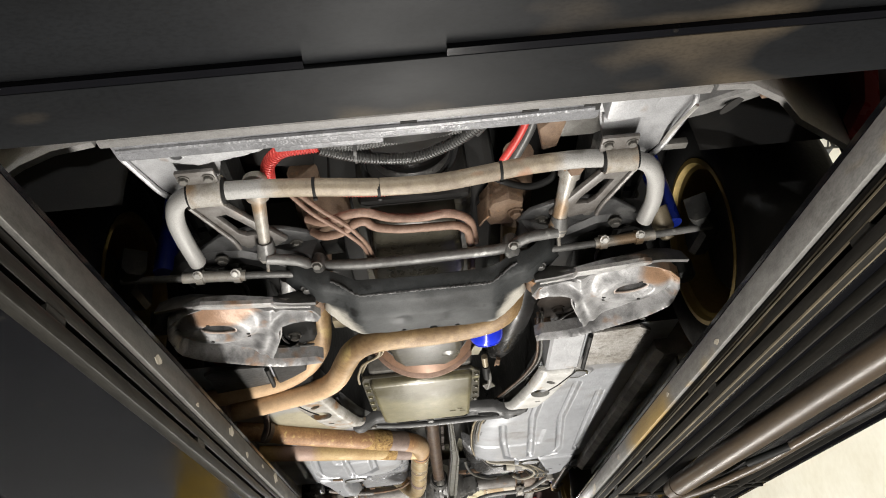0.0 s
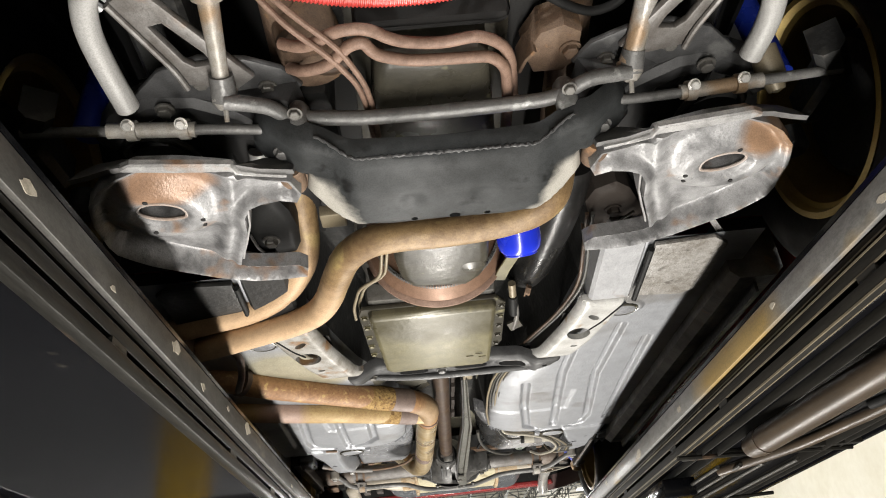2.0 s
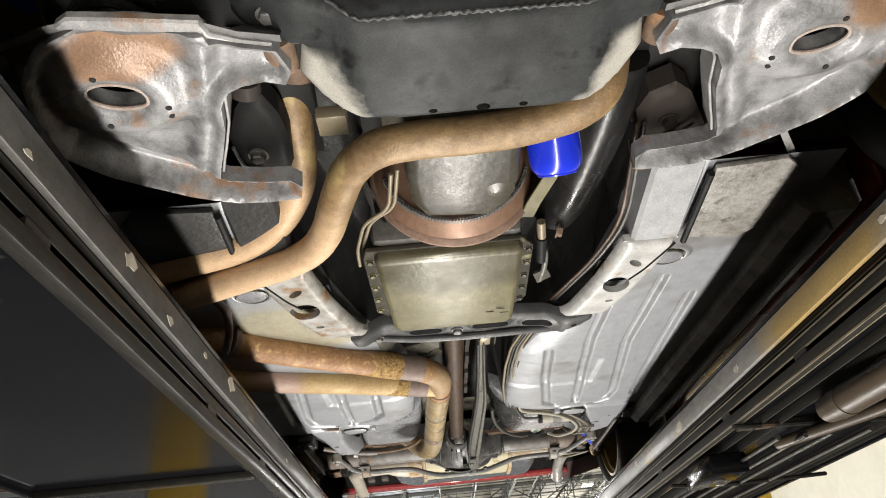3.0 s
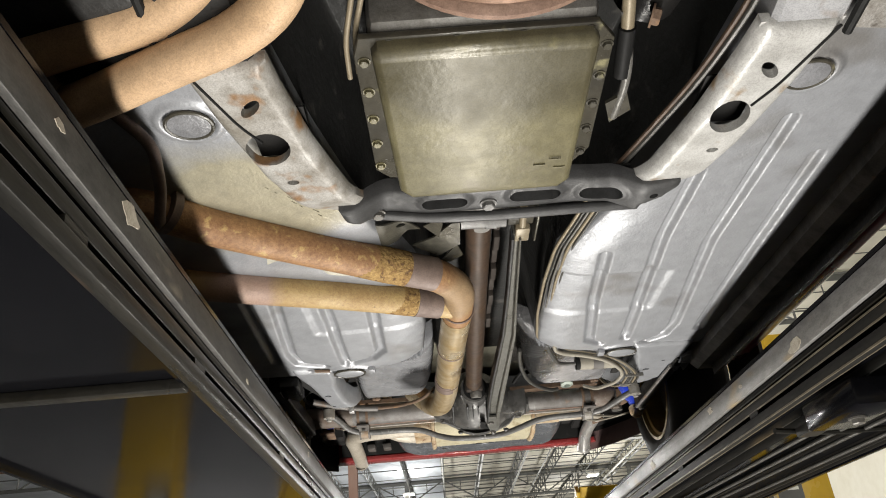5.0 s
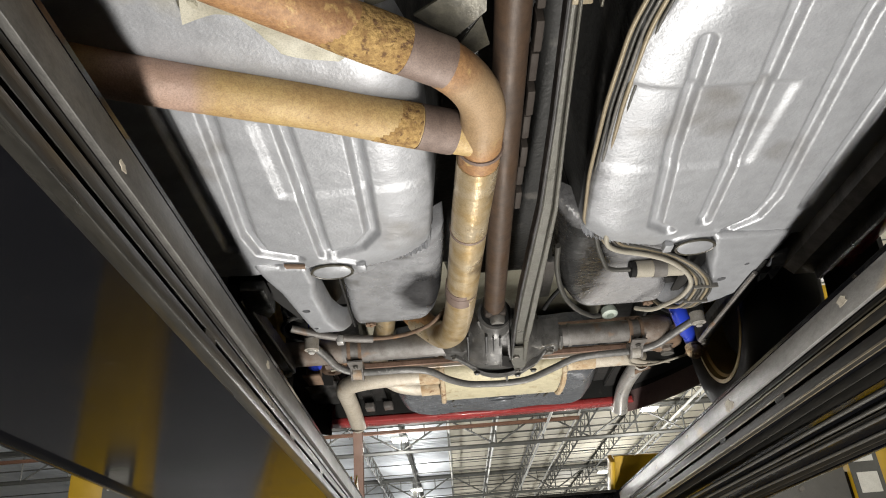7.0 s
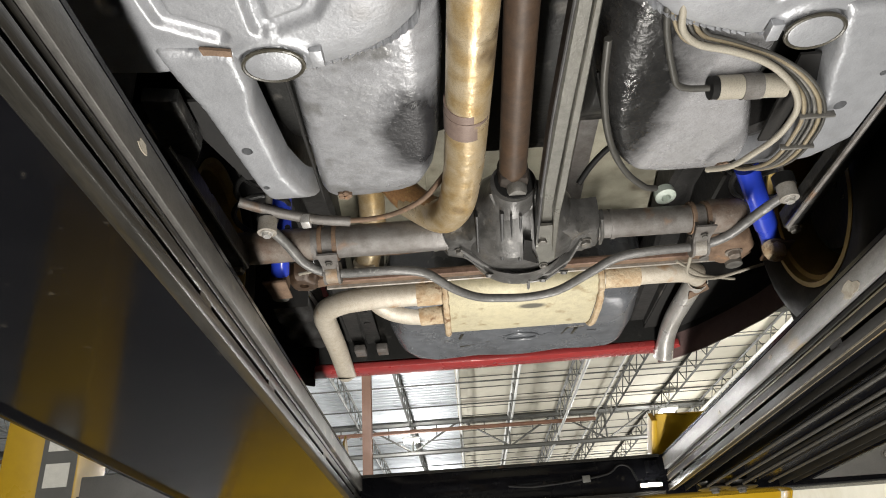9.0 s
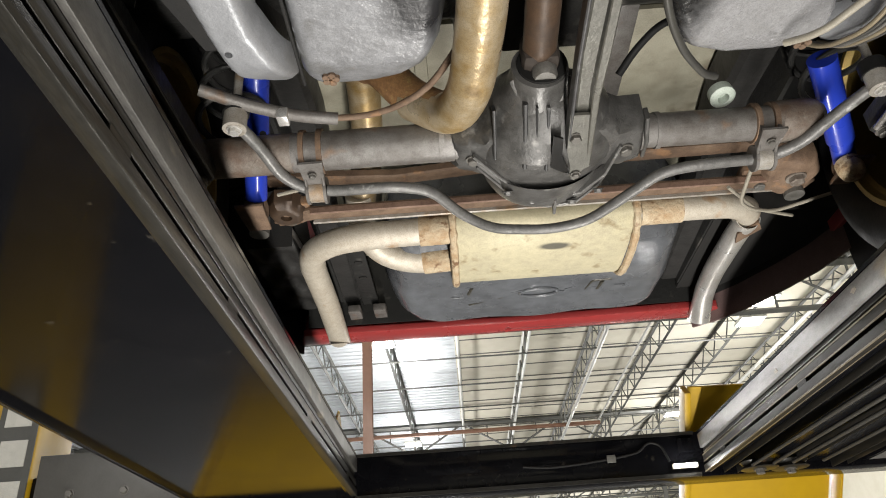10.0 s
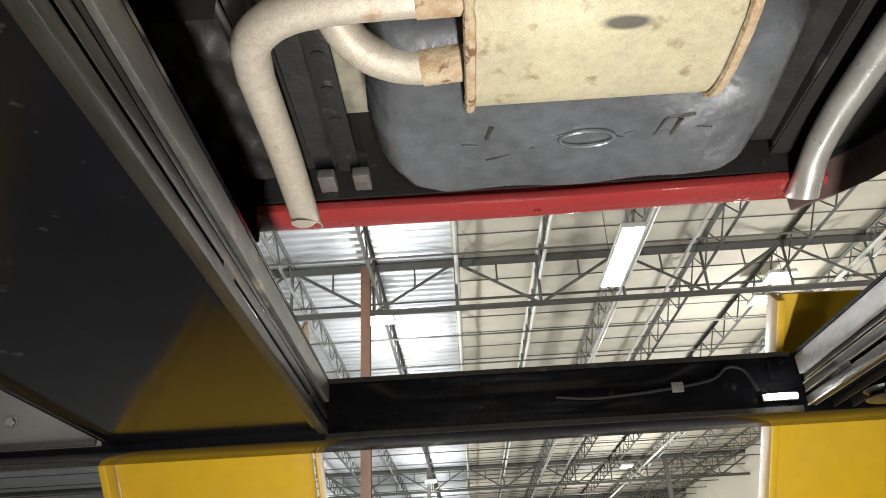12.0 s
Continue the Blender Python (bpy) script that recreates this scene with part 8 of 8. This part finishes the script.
part("body_plug", lathe([(0, -0.004), (0.010, -0.004), (0.0115, 0.012), (0.019, 0.012), (0.025, 0.008), (0.025, 0.0), (0.024, -0.012), (0, -0.012)], axis_pose((0.369, 2.583, 2.14), (0.05, -0.25, -1)), 26), MINT, car, "pale mint round bushing")
for k, pts in enumerate(([(0.43, 2.665, 2.05), (0.455, 2.72, 2.06), (0.463, 2.784, 2.06), (0.475, 2.87, 2.06), (0.512, 2.905, 2.06), (0.58, 2.94, 2.07), (0.72, 2.90, 2.09)], [(0.45, 2.85, 2.09), (0.55, 2.96, 2.09), (0.66, 3.02, 2.10)], [(-0.53, 2.70, 2.06), (-0.46, 2.68, 2.06), (-0.44, 2.66, 2.06)])):
    part("parking_cable", tube(pts, 0.0042, 0.03, 8), WHITE_TAG, car, "thin cream parking brake cable")

# ---- the car: muffler, tail pipes, tank, rear panel ----
MUF_Y, MUF_R = 3.098, 0.158


def muffler():
    """A flattened drum that lies across the car, with rolled seams at its ends."""
    bm = bmesh.new()
    rings = []
    for x, k in ((-0.176, 0.95), (-0.168, 1.0), (0.262, 1.0), (0.270, 0.95)):
        lean = 0.02 * (x / 0.27)
        rings.append([bm.verts.new((x + lean * (math.sin(a) * 0.7 + 0.0), MUF_Y + MUF_R * k * math.cos(a) * abs(math.cos(a)) ** -0.2, 2.124 + 0.062 * k * math.sin(a) * abs(math.sin(a)) ** -0.2)) for a in (math.tau * (n + 0.5) / 48 for n in range(48))])
    for a, b in zip(rings, rings[1:]):
        for n in range(48):
            bm.faces.new((a[n], a[(n + 1) % 48], b[(n + 1) % 48], b[n]))
    bm.faces.new(rings[0]), bm.faces.new(rings[-1])
    ob = part("muffler", bm, MUFFLER, car, "stained cream transverse muffler", angle=35)
    for x in (-0.174, 0.266):
        bm = bmesh.new()
        pts = [(x, MUF_Y + (MUF_R + 0.003) * math.cos(a) * abs(math.cos(a)) ** -0.2, 2.124 + 0.065 * math.sin(a) * abs(math.sin(a)) ** -0.2) for a in (math.tau * (n + 0.5) / 48 for n in range(49))]
        part("end_seam", tube(pts, lambda t: 0.0095 + 0.002 * math.sin(t * 173) * math.sin(t * 61), 0, 8, None, 0), MUFFLER_WELD, ob, "rusty rolled end seam")
    return ob


muf = muffler()
def slanted(bm, past, middle, slope):
    """Cut the open end of a pipe at a slant, so that its mouth looks down."""
    for v in bm.verts:
        if v.co.y > past:
            v.co.y += (v.co.z - middle) * slope
    return bm


def blacken(ob, sides):
    """Near-black colour for the shade inside the open mouth at the far end of a hollow tube: its last faces are rim and
    inner wall by turns, then the bottom.
    """
    ob.data.materials.append(SHADE_BLACK)
    last = list(ob.data.polygons)[-(2 * sides + 1):]
    for f in last[1::2] + last[-1:]:
        f.material_index = 1


left_tail = part("tail_pipe", tube([(-0.172, 2.985, 2.112), (-0.38, 2.990, 2.112), (-0.470, 3.005, 2.112), (-0.535, 3.06, 2.114), (-0.548, 3.16, 2.12)], 0.0335, 0.06, 26, None, 8), TAIL, car, "rust tinted curved tail pipe")
left_end = part("straight_section", slanted(tube([(-0.547, 3.14, 2.120), (-0.552, 3.40, 2.122), (-0.558, 3.60, 2.112), (-0.560, 3.665, 2.105)], 0.0330, 0.05, 26, None, 6, 0.09), 3.64, 2.105, 2.4), TAIL, left_tail, "pale tail pipe end")
blacken(left_end, 26)
part("inlet_pipe", tube([(-0.172, 3.145, 2.118), (-0.28, 3.158, 2.120), (-0.36, 3.13, 2.135), (-0.405, 3.06, 2.17), (-0.40, 2.96, 2.215)], 0.0335, 0.06, 24, None, 8), TAIL, left_tail)
weld((-0.215, 2.986, 2.112), (-1, 0.024, 0), 0.0362, MUFFLER_WELD, muf, 0.080)
weld((-0.215, 3.150, 2.1188), (-1, 0.12, 0.018), 0.0362, MUFFLER_WELD, muf, 0.080)
right_tail = part("tail_pipe", tube([(0.265, 2.985, 2.120), (0.40, 2.978, 2.120), (0.505, 2.985, 2.122), (0.560, 3.02, 2.126), (0.572, 3.08, 2.140)], 0.032, 0.04, 26, None, 8), TAIL, car, "rust tinted tail pipe with a silver end")
weld((0.33, 2.981, 2.120), (1, 0, 0), 0.0345, MUFFLER_WELD, right_tail, 0.10)
right_end = part("silver_end", slanted(tube([(0.568, 3.055, 2.12), (0.580, 3.16, 2.142), (0.586, 3.40, 2.148), (0.588, 3.52, 2.136), (0.596, 3.66, 2.095)], lambda t: 0.030 + 0.003 * smoothstep(0.85, 1.0, t), 0.04, 26, None, 8, 0.08), 3.64, 2.095, 0.9), ALUMINISED, right_tail, "silver aluminised tail pipe end")
blacken(right_end, 26)
part("torn_edge", plate([(0.585, 3.04), (0.605, 3.08), (0.56, 3.15), (0.55, 3.10)], 2.10, 2.105), RUST, right_tail)

tank_out = [(-0.335, 3.07), (-0.10, 3.05), (0.30, 3.05), (0.40, 3.07), (0.445, 3.14), (0.468, 3.40), (0.46, 3.54), (0.41, 3.605), (0.30, 3.628), (-0.02, 3.638), (-0.24, 3.632), (-0.33, 3.595), (-0.372, 3.51), (-0.380, 3.38), (-0.362, 3.15)]
tank = part("fuel_tank", stamped(tank_out, [], lambda x, y, d: 2.116 + 0.10 * (1 - min(1.0, d / 0.075)) ** 2.2 + 0.004 * math.sin(x * 21) * math.sin(y * 17), 0.014, 0.12), TANK, car, "glossy dark grey undercoated fuel tank", angle=80)
part("raised_oval", tube([(x, y, 2.115) for x, y in ring(0.065, 3.40, 0.055, 0.026, 28) + ring(0.065, 3.40, 0.055, 0.026, 28)[:1]], 0.005, 0, 8, None, 0), TANK, tank)
part("drip", tube([(-0.14, 3.455, 2.115), (-0.04, 3.415, 2.115)], 0.003, 0, 6), OILY, tank)
part("tab", tube([(0.20, 3.40, 2.116), (0.215, 3.345, 2.115), (0.27, 3.34, 2.115)], 0.004, 0.01, 6), OILY, tank)
part("tab", tube([(0.235, 3.40, 2.116), (0.245, 3.35, 2.115)], 0.006, 0, 6), OILY, tank)
part("tab", tube([(-0.14, 3.38, 2.116), (-0.13, 3.34, 2.115)], 0.005, 0, 6), OILY, tank)
for dx, dy, turn in ((-0.045, 3.395, 0.5), (0.0, 3.385, -0.2), (0.125, 3.40, 0.3), (0.155, 3.385, -0.5), (0.300, 3.385, 0.2), (-0.175, 3.40, 0.1)):
    part("emboss", tube([(dx - 0.016 * math.cos(turn), dy - 0.016 * math.sin(turn), 2.1145), (dx + 0.016 * math.cos(turn), dy + 0.016 * math.sin(turn), 2.1145)], lambda t: 0.0015 + 0.002 * math.sin(3.1 * t), 0, 6, None, 1), TANK, tank)
part("tank_strap", box(-0.475, -0.425, 3.02, 3.60, 2.205, 2.215, 0.003), TUNNEL, tank)
for hy in (3.12, 3.20, 3.30, 3.40):
    part("strap_hole", plate(ring(-0.45, hy, 0.012, 0.008, 12), 2.2015, 2.2045), SHADE_BLACK, tank)
part("skirt", panel(-0.74, -0.56, 2.95, 3.62, 16, 50, lambda x, y: 2.215 + 0.012 * math.sin(y * 40) * math.sin(x * 60) + 0.05 * smoothstep(3.2, 2.95, y), 0.004), RAIL_DARK, car, "crumpled dark undercoated inner panel")
part("skirt_edge", tube([(-0.60, 3.00, 2.20), (-0.58, 3.20, 2.19), (-0.585, 3.40, 2.185), (-0.55, 3.56, 2.19)], 0.006, 0.05, 8), AXLE, car)
part("inner_wall", box(-0.545, -0.535, 2.62, 3.60, 2.22, 2.40), TUNNEL, car)
part("inner_wall", box(0.535, 0.545, 2.62, 3.60, 2.203, 2.40), TUNNEL, car)
red = part("rear_valance", plate([(-0.675, 3.635), (-0.02, 3.650), (0.655, 3.630), (0.690, 3.700), (0.40, 3.722), (-0.02, 3.732), (-0.40, 3.732), (-0.700, 3.722)], 2.126, 2.150, [ring(-0.012, 3.705, 0.008, 0.007, 14)], 0.005), PAINT_RED, car, "red painted rear valance strip")
part("rear_skin", box(-0.70, 0.69, 3.725, 3.742, 2.135, 2.62, 0.006), PAINT_RED, red)
part("rear_liner", box(-0.66, 0.64, 3.632, 3.636, 2.152, 2.42), TUNNEL, red, "dark inner rear panel")
for bx in (-0.50, -0.42):
    part("bracket", box(bx - 0.02, bx + 0.02, 3.56, 3.625, 2.165, 2.19, 0.004), AXLE, car)
